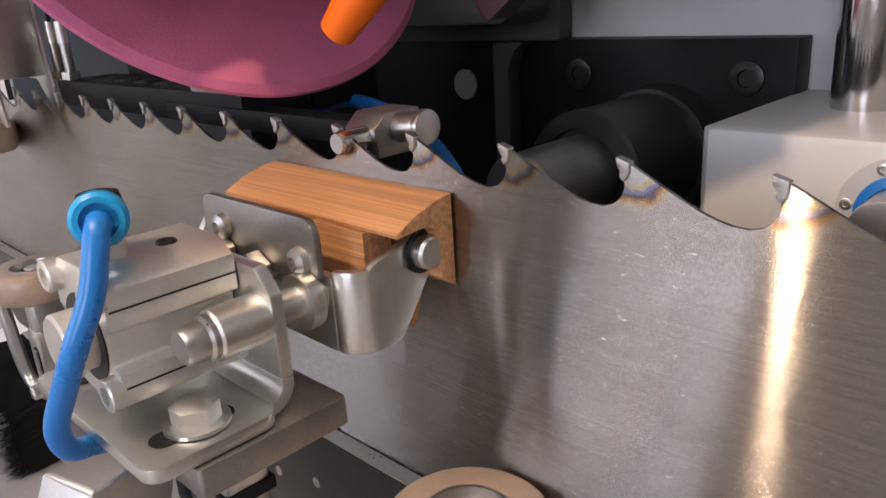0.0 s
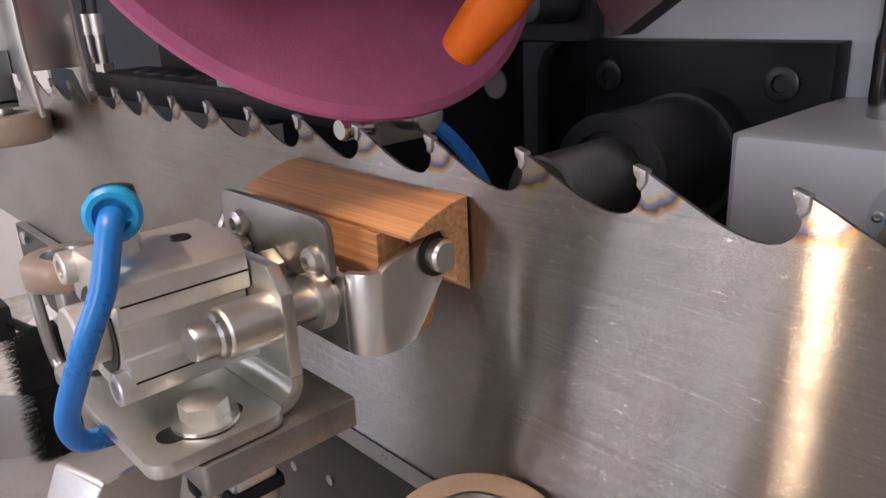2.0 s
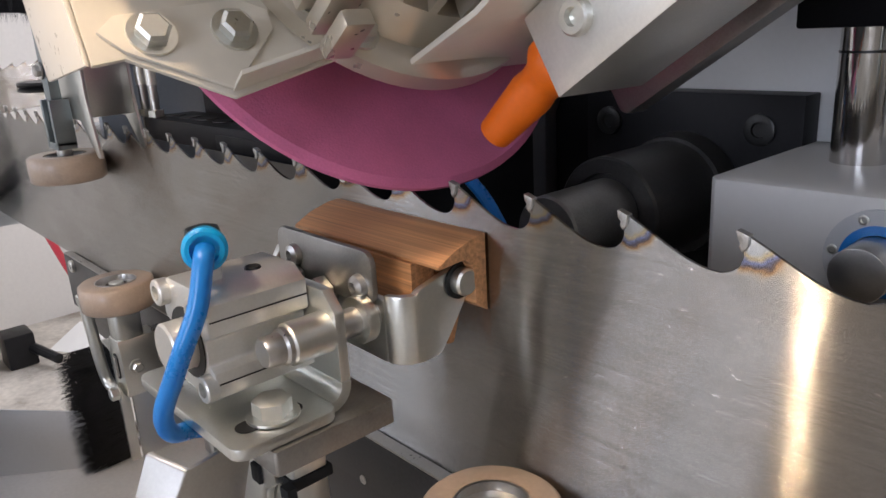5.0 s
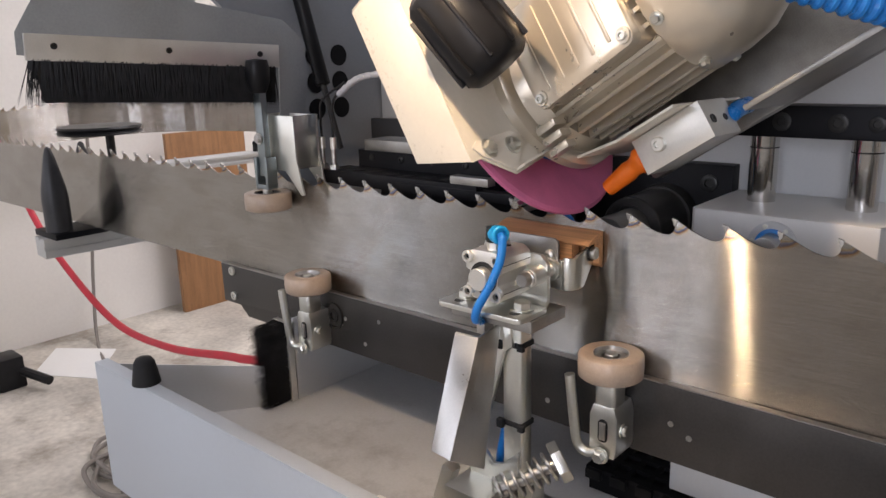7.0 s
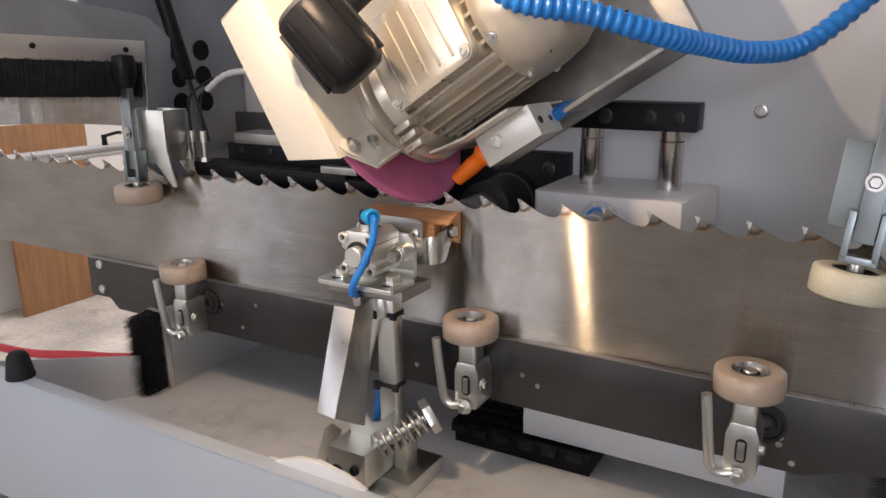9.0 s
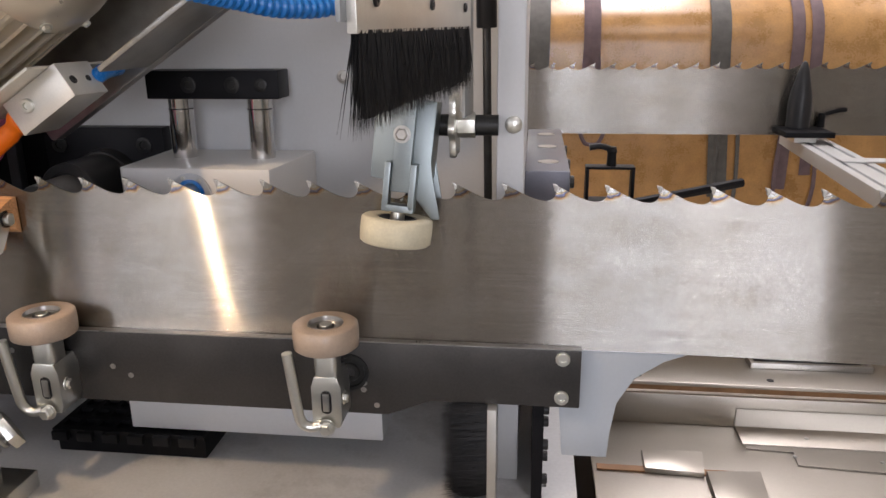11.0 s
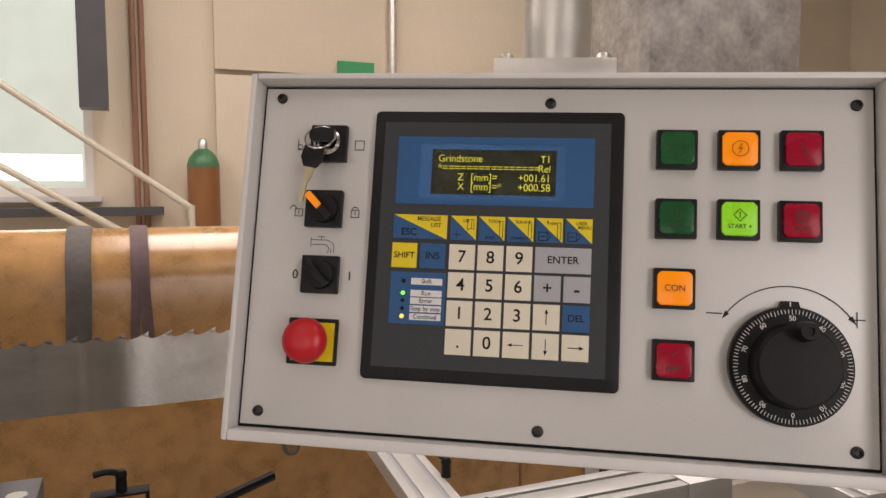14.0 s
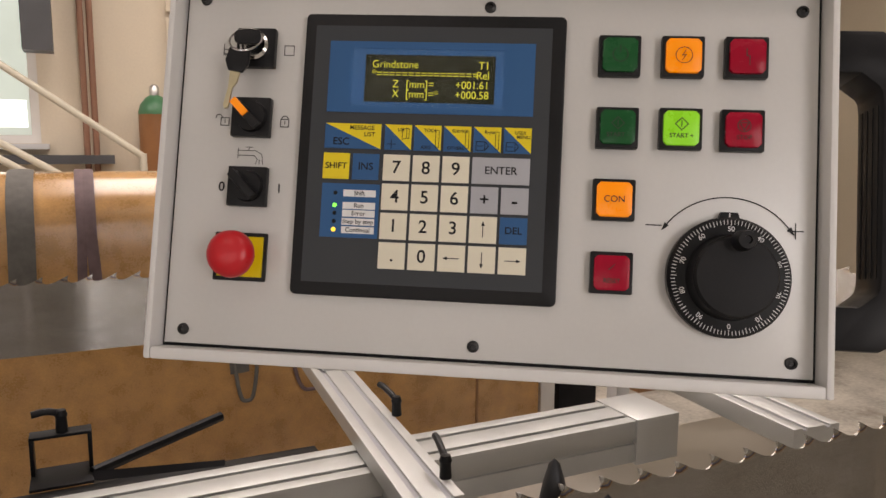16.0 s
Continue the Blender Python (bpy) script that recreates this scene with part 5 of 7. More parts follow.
part("lower_arm", prism(B(), [(-0.30, 0.80), (-0.285, 0.80), (-0.262, 0.86), (-0.277, 0.866)], "y", -0.10, -0.085), ZINC, ps, bevel=0.001)
part("pivot_shaft", rod(B(), (-0.30, -0.15, 0.805), (-0.215, -0.135, 0.83), 0.012, 24), STEEL, ps)
part("foot_plate", box(B(), -0.24, -0.15, -0.10, -0.02, 0.80, 0.822), ZINC, ps, bevel=0.003)

# ---- chip tray under the machine ----
tr = thing("chip_tray", "grey painted sheet metal chip tray below the blade", "tray")
part("tray_floor", prism(B(), [(-0.835, -0.248), (0.47, -0.248), (0.47, 0.26), (-0.662, 0.26), (-0.662, -0.02), (-0.70, -0.06)], "z", 0.794, 0.80), TRAY_M, tr, "scratched grey tray floor")
bm = B()
prism(bm, [(-0.822, 0.70), (0.62, 0.69), (0.62, 0.899), (-0.822, 0.899)], "y", -0.252, -0.249)
prism(bm, [(-0.822, 0.899), (0.62, 0.899), (0.62, 0.902), (-0.822, 0.902)], "y", -0.252, -0.232)
part("front_panel", bm, GREY_BLUE, tr, "blue-grey front panel with a folded rim", bevel=0.0012)
bm = B()
prism(bm, [(0, 0.72), (0.236, 0.795), (0.236, 0.866), (0, 0.899)], "y", -0.001, 0.001)
bmesh.ops.transform(bm, matrix=pose(-0.820, -0.248, 0, 0, 0, 53.6), verts=bm.verts)
part("side_panel", bm, GREY_PAINT, tr)
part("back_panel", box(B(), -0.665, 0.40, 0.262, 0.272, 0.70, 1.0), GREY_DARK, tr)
part("inner_wall", box(B(), -0.665, -0.661, -0.012, 0.26, 0.80, 0.935), GREY_PAINT, tr)
part("rubber_stop", lathe(B(), [(0, 0), (0.019, 0), (0.0185, 0.004), (0.014, 0.03), (0.010, 0.036), (0, 0.038)], toward((-0.690, -0.240, 0.902), (0, 0, 1)), 28), RUBBER, tr, "black rubber buffer", smooth=60)
part("end_plate", box(B(), 0.418, 0.430, 0.012, 0.27, 0.60, 0.922), BLACKENED, tr)
for k in range(6):
    part("end_bolt", socket_screw(B(), (0.430, 0.03 + 0.012 * (k % 2), 0.905 - 0.022 * k), (1, 0, 0), 0.006, 0.006), SCREW, tr)
bm = B()
prism(bm, [(-0.012, 0), (0, 0.0), (0.03, 0.012), (0.06, 0.016), (0.095, 0.010), (0.12, 0.0), (0.12, -0.02), (-0.012, -0.02)], "y", -0.236, -0.228)
bmesh.ops.translate(bm, vec=(-0.235, 0, 0.902), verts=bm.verts)
part("handle_rim", bm, WHITE_PAINT, tr, "curved white handle rim", bevel=0.002)
# grey box and slotted mat behind
bm = B()
box(bm, -0.072, 0.243, 0.055, 0.18, 0.838, 0.928)
tagged(part("cover_box", bm, GREY_PAINT, None, "light grey sheet metal cover box", 0.0015), "", "box")
mt = thing("slotted_mat", "black slotted plastic mat beside the cover box", "mat")
for i in range(7):
    part("long_bar", box(B(), -0.175, 0.022, 0.048 + i * 0.026, 0.058 + i * 0.026, 0.829, 0.834), PLASTIC, mt)
for i in range(9):
    part("cross_bar", box(B(), -0.175 + i * 0.0237, -0.168 + i * 0.0237, 0.0485, 0.2135, 0.8292, 0.8338), PLASTIC, mt)
bm = B()
for i in range(6):
    box(bm, -0.172 + 0.033 * i, -0.152 + 0.033 * i, 0.040, 0.0475, 0.822, 0.834)
part("mat_rim", bm, PLASTIC, mt, bevel=0.001)
part("mat_support", box(B(), -0.174, 0.02, 0.055, 0.21, 0.80, 0.8285), BLACKENED, mt)


def hanging_brush(x, y, z0, z1, seed, label, m=None):
    b = thing("upright_brush", label, "brush", "upright brushes", m=m)
    part("holder", box(B(), x + 0.018, x + 0.028, y - 0.02, y + 0.02, z0 - 0.004, z1), ALU, b, bevel=0.001)
    rg = random.Random(seed)
    verts, faces = [], []
    for k in range(2200):
        z = rg.uniform(z0, z1)
        yy = y + rg.uniform(-0.016, 0.016)
        dx, dz = -0.048 * rg.uniform(0.8, 1.1), rg.gauss(0, 0.005) - 0.006
        w = 0.0007
        i = len(verts)
        verts += [(x + 0.018, yy - w, z - w), (x + 0.018, yy + w, z - w), (x + 0.018, yy, z + w), (x + 0.018 + dx, yy + rg.gauss(0, 0.003), z + dz)]
        faces += [(i, i + 1, i + 3), (i + 1, i + 2, i + 3), (i + 2, i, i + 3)]
    me = bpy.data.meshes.new("bristles")
    me.from_pydata(verts, [], faces)
    me.materials.append(BRISTLE)
    o = new("bristles", me)
    o.parent = b
    tagged(o, "ragged black bristles", kind="stuff")
    part("bristle_core", box(B(), x + 0.002, x + 0.018, y - 0.011, y + 0.011, z0, z1 - 0.002), BRISTLE, b)


hanging_brush(0.0, 0.0, 0.803, 0.93, 5, "upright black brush at the tray's end", pose(-0.680, -0.042, 0, 0, 0, 86))
hanging_brush(0.352, 0.01, 0.815, 0.922, 6, "ragged black brush under the rail")

# ---- control panel: built flat, x along it, z up it, y into it ----
EX = Vector((0.85098, -0.5246, -0.0251)).normalized()
EZ = Vector((0.1298, 0.1637, 0.9779))
EZ = (EZ - EX * EZ.dot(EX)).normalized()
EN = EZ.cross(EX)
PM = Matrix.Translation((0.85463, -0.14959, 1.48558)) @ Matrix((EX, EN, EZ)).transposed().to_4x4()
cp = thing("control_panel", "light grey control panel with keypad, lit buttons and dial", "control panel", m=PM)
W, H = 0.2335, 0.1405
for a, b, c, d in ((-W + 0.0035, -W + 0.0085, -H, H - 0.0035), (W - 0.0085, W - 0.0035, -H, H - 0.0035), (-W + 0.0085, W - 0.0085, H - 0.0085, H - 0.0035), (-W + 0.0085, W - 0.0085, -H, -H + 0.0085)):
    part("housing_side", box(B(), a, b, -0.016, 0.10, c, d), WHITE_PAINT, cp, "off-white raised rim", bevel=0.002)
part("housing_back", box(B(), -W + 0.008, W - 0.008, 0.09, 0.0995, -H + 0.008, H - 0.008), WHITE_PAINT, cp)
part("face_plate", box(B(), -W + 0.011, W - 0.011, 0.0, 0.003, -H + 0.011, H - 0.011), mat("panel_face_paint", (0.62, 0.61, 0.585), 0.38, 0.1, 0.02, 12, 300, 0.03), cp, "satin grey face plate", bevel=0.0005)
part("face_gap", box(B(), -W + 0.0086, W - 0.0086, 0.0032, 0.0052, -H + 0.0086, H - 0.0086), INK, cp)
for x, z in ((-0.2095, 0.1215), (-0.0005, 0.1185), (0.2115, 0.1180), (-0.209, -0.1195), (-0.0015, -0.1205), (0.2085, -0.1195)):
    part("panel_screw", lathe(B(), [(0, 0), (0.0042, 0), (0.0038, 0.0016), (0.002, 0.0024), (0.0016, 0.001), (0, 0.001)], toward((x, 0, z), (0, -1, 0)), 20), SCREW, cp)


def slab(name, x0, x1, z0, z1, y0, y1, material, parent, label="", r=0.0, bevel=0.0):
    """A plate on the panel: y0 is its front, y1 its back."""
    bm = B()
    if r:
        prism(bm, rounded(x0, x1, z0, z1, r, 4), "y", y0, y1)
    else:
        box(bm, x0, x1, y0, y1, z0, z1)
    return part(name, bm, material, parent, label, bevel)


def text(body, size, x, z, y, material, parent, name="lettering", align="CENTER", wide=1.0, thin=0.0):
    cu = bpy.data.curves.new(name, "FONT")
    cu.offset = size * (0.012 - thin)
    cu.body, cu.size, cu.align_x, cu.align_y = body, size, align, "CENTER"
    ob = bpy.data.objects.new(name, cu)
    scene.collection.objects.link(ob)
    bpy.context.view_layer.update()
    me = bpy.data.meshes.new_from_object(ob.evaluated_get(bpy.context.evaluated_depsgraph_get()))
    bpy.data.objects.remove(ob)
    me.transform(Matrix.Translation((x, y, z)) @ Matrix.Rotation(radians(90), 4, "X") @ Matrix.Diagonal((wide, 1, 1, 1)))
    me.materials.clear()
    me.materials.append(material)
    o = new(name, me)
    o.parent = parent
    return o


def lines(polys, w, y, material, parent, name="symbol"):
    """Flat strokes of a given width on the panel."""
    bm = B()
    for k, poly in enumerate(polys):
        for i, (a, b) in enumerate(zip(poly, poly[1:])):
            a, b = Vector(a), Vector(b)
            d = (b - a).normalized()
            n = Vector((-d.y, d.x)) * w / 2
            e = d * w / 2
            yy = y - 0.00001 * ((i + k) % 3)
            bm.faces.new([bm.verts.new((p.x, yy, p.y)) for p in (a - e + n, b + e + n, b + e - n, a - e - n)])
    o = part(name, bm, material, parent)
    return o


bz = slab("keypad_bezel", -0.1315, 0.0533, -0.0907, 0.1103, -0.006, 0.0, PLASTIC, cp, "black plastic bezel", 0.004, 0.0015)
slab("keypad_foil", -0.1235, 0.0437, -0.0813, 0.1014, -0.0066, -0.0055, FOIL, bz, "dark grey foil")
slab("blue_field", -0.1125, 0.0325, 0.0391, 0.0902, -0.0070, -0.0065, PANEL_BLUE, bz)
slab("display", -0.0862, 0.0053, 0.0468, 0.0806, -0.0075, -0.0069, LCD, bz, "dark display with yellow characters")
film = slab("clear_film", -0.0955, 0.0115, 0.0435, 0.0845, -0.0086, -0.0080, CLEAR, bz, "wrinkled clear protective film")
film.visible_shadow = False
ROWS_LCD = [("Grindstone", -0.0815, 0.0735, "LEFT"), ("T1", 0.0015, 0.0735, "RIGHT"), ("*================", -0.0815, 0.0665, "LEFT"), ("Rel", 0.0015, 0.0665, "RIGHT"), ("Z", -0.0665, 0.0595, "LEFT"), ("[mm]=", -0.0570, 0.0595, "LEFT"), ("+001.61", 0.0015, 0.0595, "RIGHT"), ("X", -0.0665, 0.0525, "LEFT"), ("[mm]=*", -0.0570, 0.0525, "LEFT"), ("+000.58", 0.0015, 0.0525, "RIGHT")]
for body, x, z, al in ROWS_LCD:
    text(body, 0.0078, x, z, -0.0077, LCD_INK, bz, "display_text", al, 0.92 if body[0] != "*" else 0.99, 0.018)


def key(x0, z1, w, h, material, body="", ink=INK, size=0.0105, name="key"):
    k = slab(name, x0, x0 + w, z1 - h, z1, -0.0074, -0.0064, material, bz, "", 0, 0.0003)
    if body:
        text(body, size, x0 + w / 2, z1 - h / 2, -0.0076, ink, bz)
    return k


G = 0.0205
GX = [-0.0698 + G * 1.012 * k for k in range(5)]
GZ = [0.0097 - G * k for k in range(4)]
for r, row in enumerate((("7", "8", "9"), ("4", "5", "6"), ("1", "2", "3"))):
    for c, ch in enumerate(row):
        key(GX[c], GZ[r], 0.0188, 0.0184, KEY_CREAM, ch, INK, 0.0125)
key(GX[0], GZ[3], 0.0188, 0.0184, KEY_CREAM, ".", INK, 0.0125)
key(GX[1], GZ[3], 0.0188, 0.0184, KEY_CREAM, "0", INK, 0.0125)


def arrow_key(c, r, d):
    key(GX[c], GZ[r], 0.0188, 0.0184, KEY_CREAM)
    x, z = GX[c] + 0.0094, GZ[r] - 0.0092
    dx, dz = d
    lines([[(x - dx * 0.0048, z - dz * 0.0048), (x + dx * 0.004, z + dz * 0.004)]], 0.0006, -0.0076, INK, bz)
    bm = B()
    bm.faces.new([bm.verts.new((px, -0.00762, pz)) for px, pz in ((x + dx * 0.0062, z + dz * 0.0062), (x + dx * 0.0028 - dz * 0.0013, z + dz * 0.0028 + dx * 0.0013), (x + dx * 0.0028 + dz * 0.0013, z + dz * 0.0028 - dx * 0.0013))])
    part("arrow_head", bm, INK, bz)


arrow_key(3, 2, (0, 1)), arrow_key(2, 3, (-1, 0)), arrow_key(3, 3, (0, -1)), arrow_key(4, 3, (1, 0))
key(GX[3], GZ[0], 0.0396, 0.0184, KEY_GREY, "ENTER", INK, 0.0075)
key(GX[3], GZ[1], 0.0188, 0.0184, KEY_GREY, "+", INK, 0.012)
key(GX[4], GZ[1], 0.0188, 0.0184, KEY_GREY, "-", INK, 0.014)
key(GX[4], GZ[2], 0.0188, 0.0184, PANEL_BLUE, "DEL", INK, 0.0068)
key(-0.1125, GZ[0], 0.0188, 0.0184, YELLOW, "SHIFT", INK, 0.0062)
key(-0.0915, GZ[0], 0.0188, 0.0184, PANEL_BLUE, "INS", INK, 0.0072)


def split_key(x0, w, top, bottom, size):
    """A blue key whose upper right half is yellow."""
    z1, h = 0.0308, 0.0178
    key(x0, z1, w, h, PANEL_BLUE)
    bm = B()
    bm.faces.new([bm.verts.new((x, -0.00755, z)) for x, z in ((x0, z1), (x0 + w, z1), (x0 + w, z1 - h))])
    part("yellow_half", bm, YELLOW, bz)
    if top:
        text(top, size, x0 + w * 0.60, z1 - h * 0.2, -0.0077, INK, bz)
    if bottom:
        text(bottom, size, x0 + w * 0.45, z1 - h * 0.87, -0.0077, INK, bz)


split_key(-0.1125, 0.0402, "", "", 0.004)
text("MESSAGE", 0.0043, -0.0860, 0.0278, -0.0077, INK, bz)
text("LIST", 0.0043, -0.0805, 0.0232, -0.0077, INK, bz)
text("ESC", 0.0072, -0.1005, 0.0178, -0.0077, INK, bz)
for c, (a, b) in enumerate((("LIB", ""), ("TOOL", "AXIS"), ("SERVICE", "OTHERS"), ("R-par", ""), ("USER", ""))):
    split_key(GX[c], 0.0190, a, b, 0.0034 if len(a) < 7 else 0.0031)
text("MENU", 0.0034, GX[4] + 0.0135, 0.0243, -0.0077, INK, bz)
x = GX[0]
lines([[(x + 0.0125, 0.0275), (x + 0.0155, 0.0285), (x + 0.0155, 0.0215), (x + 0.0125, 0.0205), (x + 0.0125, 0.0275)], [(x + 0.0155, 0.0285), (x + 0.0172, 0.0278), (x + 0.0172, 0.021), (x + 0.0155, 0.0215)]], 0.0004, -0.0077, INK, bz)
lines([[(x + 0.002, 0.017), (x + 0.008, 0.017)], [(x + 0.005, 0.014), (x + 0.005, 0.020)]], 0.0004, -0.0077, INK, bz)
for c in (3, 4):
    x = GX[c]
    lines([[(x + 0.002, 0.0205), (x + 0.008, 0.0205), (x + 0.008, 0.0145), (x + 0.002, 0.0145), (x + 0.002, 0.0205)], [(x + 0.003, 0.0175), (x + 0.0065, 0.0175)], [(x + 0.008, 0.0205), (x + 0.0105, 0.0175), (x + 0.008, 0.0145)]], 0.0005, -0.0077, INK, bz)
for c in (1, 2, 3):
    x = GX[c]
    lines([[(x + 0.0152, 0.0275), (x + 0.0175, 0.0275), (x + 0.0175, 0.0155), (x + 0.0152, 0.0155), (x + 0.0152, 0.0275)]], 0.0004, -0.0077, INK, bz)
slab("led_field", -0.1122, -0.0712, -0.0497, -0.0118, -0.0070, -0.0065, PANEL_BLUE, bz)
for k, (word, z) in enumerate((("Shift", -0.0185), ("Run", -0.0272), ("Error", -0.0327), ("Step by step", -0.0385), ("Continual", -0.0443))):
    slab("led_label", -0.0968, -0.0738, z - 0.0024, z + 0.0024, -0.0073, -0.0069, KEY_WHITE, bz)
    text(word, 0.0044, -0.0853, z, -0.0075, INK, bz)
    m = {1: mat("green_led", (0.15, 1.0, 0.08), 0.3, emit=2.0, var=0), 4: mat("amber_led", (1.0, 0.62, 0.05), 0.3, emit=2.5, var=0)}.get(k, INK)
    part("led", lathe(B(), [(0, 0), (0.0015, 0), (0.001, 0.0008), (0, 0.001)], toward((-0.1025, -0.007, z), (0, -1, 0)), 14), m, bz)


def push_button(x, z, lens, label, draw=None, words=""):
    b = part("push_button", prism(B(), rounded(x - 0.0142, x + 0.0142, z - 0.0142, z + 0.0142, 0.0012, 3), "y", -0.006, 0.0), PLASTIC, cp, label, 0.0008)
    e = 0.0118
    pts = [(x - e + 0.0025, z - e), (x + e - 0.0025, z - e), (x + e, z - e + 0.0025), (x + e, z + e - 0.0025), (x + e - 0.0025, z + e), (x - e + 0.0025, z + e), (x - e, z + e - 0.0025), (x - e, z - e + 0.0025)]
    part("lens", prism(B(), pts, "y", -0.0085, -0.005), lens, b, "", 0.0009)
    dark = mat("dark_print", (0.03, 0.035, 0.02), 0.5, var=0)
    if draw:
        lines(draw(x, z), 0.0006, -0.0088, dark, b)
    if words:
        text(words, 0.0042 if len(words) > 3 else 0.0062, x, z - (0.0055 if len(words) > 3 else 0), -0.0088, dark, b)


def circle_pts(x, z, r, a0=0, a1=360, n=20):
    return [(x + r * math.cos(radians(a0 + (a1 - a0) * k / n)), z + r * math.sin(radians(a0 + (a1 - a0) * k / n))) for k in range(n + 1)]


power = lambda x, z: [circle_pts(x, z, 0.005, 120, 420), [(x, z + 0.0015), (x, z + 0.0065)]]
bolt_sign = lambda x, z: [circle_pts(x, z, 0.0055), [(x + 0.0012, z + 0.0035), (x - 0.0012, z - 0.0002), (x + 0.0012, z + 0.0002), (x - 0.0012, z - 0.0035)]]
fault = lambda x, z: [[(x - 0.001, z + 0.005), (x - 0.001, z), (x + 0.001, z), (x + 0.001, z - 0.006)]]
diamond = lambda x, z: [[(x, z + 0.0068), (x + 0.0042, z + 0.0026), (x, z - 0.0016), (x - 0.0042, z + 0.0026), (x, z + 0.0068)], [(x, z + 0.0008), (x, z + 0.0045)]]
halt = lambda x, z: [circle_pts(x, z + 0.0026, 0.0042), [(x - 0.0028, z + 0.0045), (x + 0.0028, z + 0.0045), (x, z - 0.0005), (x - 0.0028, z + 0.0045)]]
slash = lambda x, z: [[(x - 0.002, z + 0.002), (x + 0.002, z + 0.006)]]
push_button(0.0899, 0.0836, GREEN_LENS, "dark green push button", power)
push_button(0.1322, 0.0838, AMBER_LIT, "lit amber push button", bolt_sign)
push_button(0.1741, 0.0840, RED_LENS, "red push button", fault)
push_button(0.0899, 0.0335, GREEN_LENS, "dark green push button", diamond, "START -")
push_button(0.1320, 0.0340, GREEN_LIT, "lit green push button", diamond, "START +")
push_button(0.1726, 0.0339, RED_LENS, "red push button", halt, "STOP")
push_button(0.0894, -0.0160, AMBER_LIT, "lit amber push button", None, "CON")
push_button(0.0894, -0.0656, RED_LENS, "red push button", slash, "RESET")


def switch_plate(x, z):
    return part("switch", prism(B(), rounded(x - 0.0142, x + 0.0142, z - 0.0142, z + 0.0142, 0.0008, 2), "y", -0.006, 0.0), PLASTIC, cp, "black square rotary switch", 0.0008)


s1 = switch_plate(-0.1678, 0.0847)
part("lock_barrel", lathe(B(), [(0, 0), (0.0105, 0), (0.0105, 0.004), (0.0085, 0.0055), (0.0085, 0.003), (0, 0.003)], toward((-0.1678, -0.006, 0.0852), (0, -1, 0)), 28), CHROME, s1)
bm = B()
tube(bm, [Vector((-0.1685, -0.02, 0.084)) + Vector((0.0115 * math.cos(2 * math.pi * k / 28), -0.004 + 0.005 * math.sin(2 * math.pi * k / 28), 0.0095 * math.sin(2 * math.pi * k / 28))) for k in range(29)], 0.0007, 8, 1)
part("key_ring", bm, CHROME, s1, "bright key ring")
part("key_head", prism(B(), rounded(-0.178, -0.1575, 0.082, 0.092, 0.004), "y", -0.022, -0.0185), PLASTIC, s1, "black key head", 0.0008)
bm = B()
prism(bm, [(-0.0075, 0.002), (0.0075, 0.002), (0.0085, -0.008), (0.005, -0.0145), (-0.005, -0.0145), (-0.0085, -0.008)], "y", -0.022, -0.0185)
bmesh.ops.transform(bm, matrix=Matrix.Translation((-0.1735, 0, 0.0765)) @ Matrix.Rotation(radians(10), 4, "Y"), verts=bm.verts)
part("spare_key_head", bm, PLASTIC, s1, "black key head", 0.001)
bm = B()
prism(bm, [(-0.0035, -0.0145), (0.0035, -0.0145), (0.003, -0.022), (0.0008, -0.026), (0.001, -0.040), (-0.0012, -0.0415), (-0.0028, -0.039), (-0.0022, -0.027)], "y", -0.0205, -0.0188)
bmesh.ops.transform(bm, matrix=Matrix.Translation((-0.1735, 0, 0.0765)) @ Matrix.Rotation(radians(10), 4, "Y"), verts=bm.verts)
part("key_bit", bm, mat("key_brass", (0.6, 0.53, 0.35), 0.35, 1, 0.05, 60, 300, 0), s1, "worn brass key bit")


def turn_handle(sw, x, z, material, lit=False):
    part("turn_ring", lathe(B(), [(0, 0), (0.0112, 0), (0.0105, 0.004), (0, 0.004)], toward((x + 0.001, -0.006, z), (0, -1, 0)), 28), PLASTIC, sw)
    bm = B()
    prism(bm, [(-0.0122, -0.0032), (0.0122, -0.0032), (0.0122, 0.0032), (-0.0122, 0.0032)], "y", -0.018, -0.009)
    bmesh.ops.transform(bm, matrix=Matrix.Translation((x, 0, z)) @ Matrix.Rotation(radians(45), 4, "Y"), verts=bm.verts)
    part("turn_grip", bm, PLASTIC, sw, "", 0.0015)
    if lit:
        bm = B()
        prism(bm, [(-0.0128, -0.0026), (0.001, -0.0026), (0.001, 0.0026), (-0.0128, 0.0026)], "y", -0.0195, -0.0165)
        bmesh.ops.transform(bm, matrix=Matrix.Translation((x, 0, z)) @ Matrix.Rotation(radians(45), 4, "Y"), verts=bm.verts)
        part("lit_pointer", bm, AMBER_LIT, sw, "lit amber pointer", 0.0004)


s2 = switch_plate(-0.1681, 0.0340)
turn_handle(s2, -0.1681, 0.0340, PLASTIC, True)
s3 = switch_plate(-0.1675, -0.0161)
turn_handle(s3, -0.1675, -0.0161, PLASTIC)
text("0", 0.0095, -0.188, -0.0165, -0.0005, INK, cp)
text("1", 0.0095, -0.1455, -0.0165, -0.0005, INK, cp)
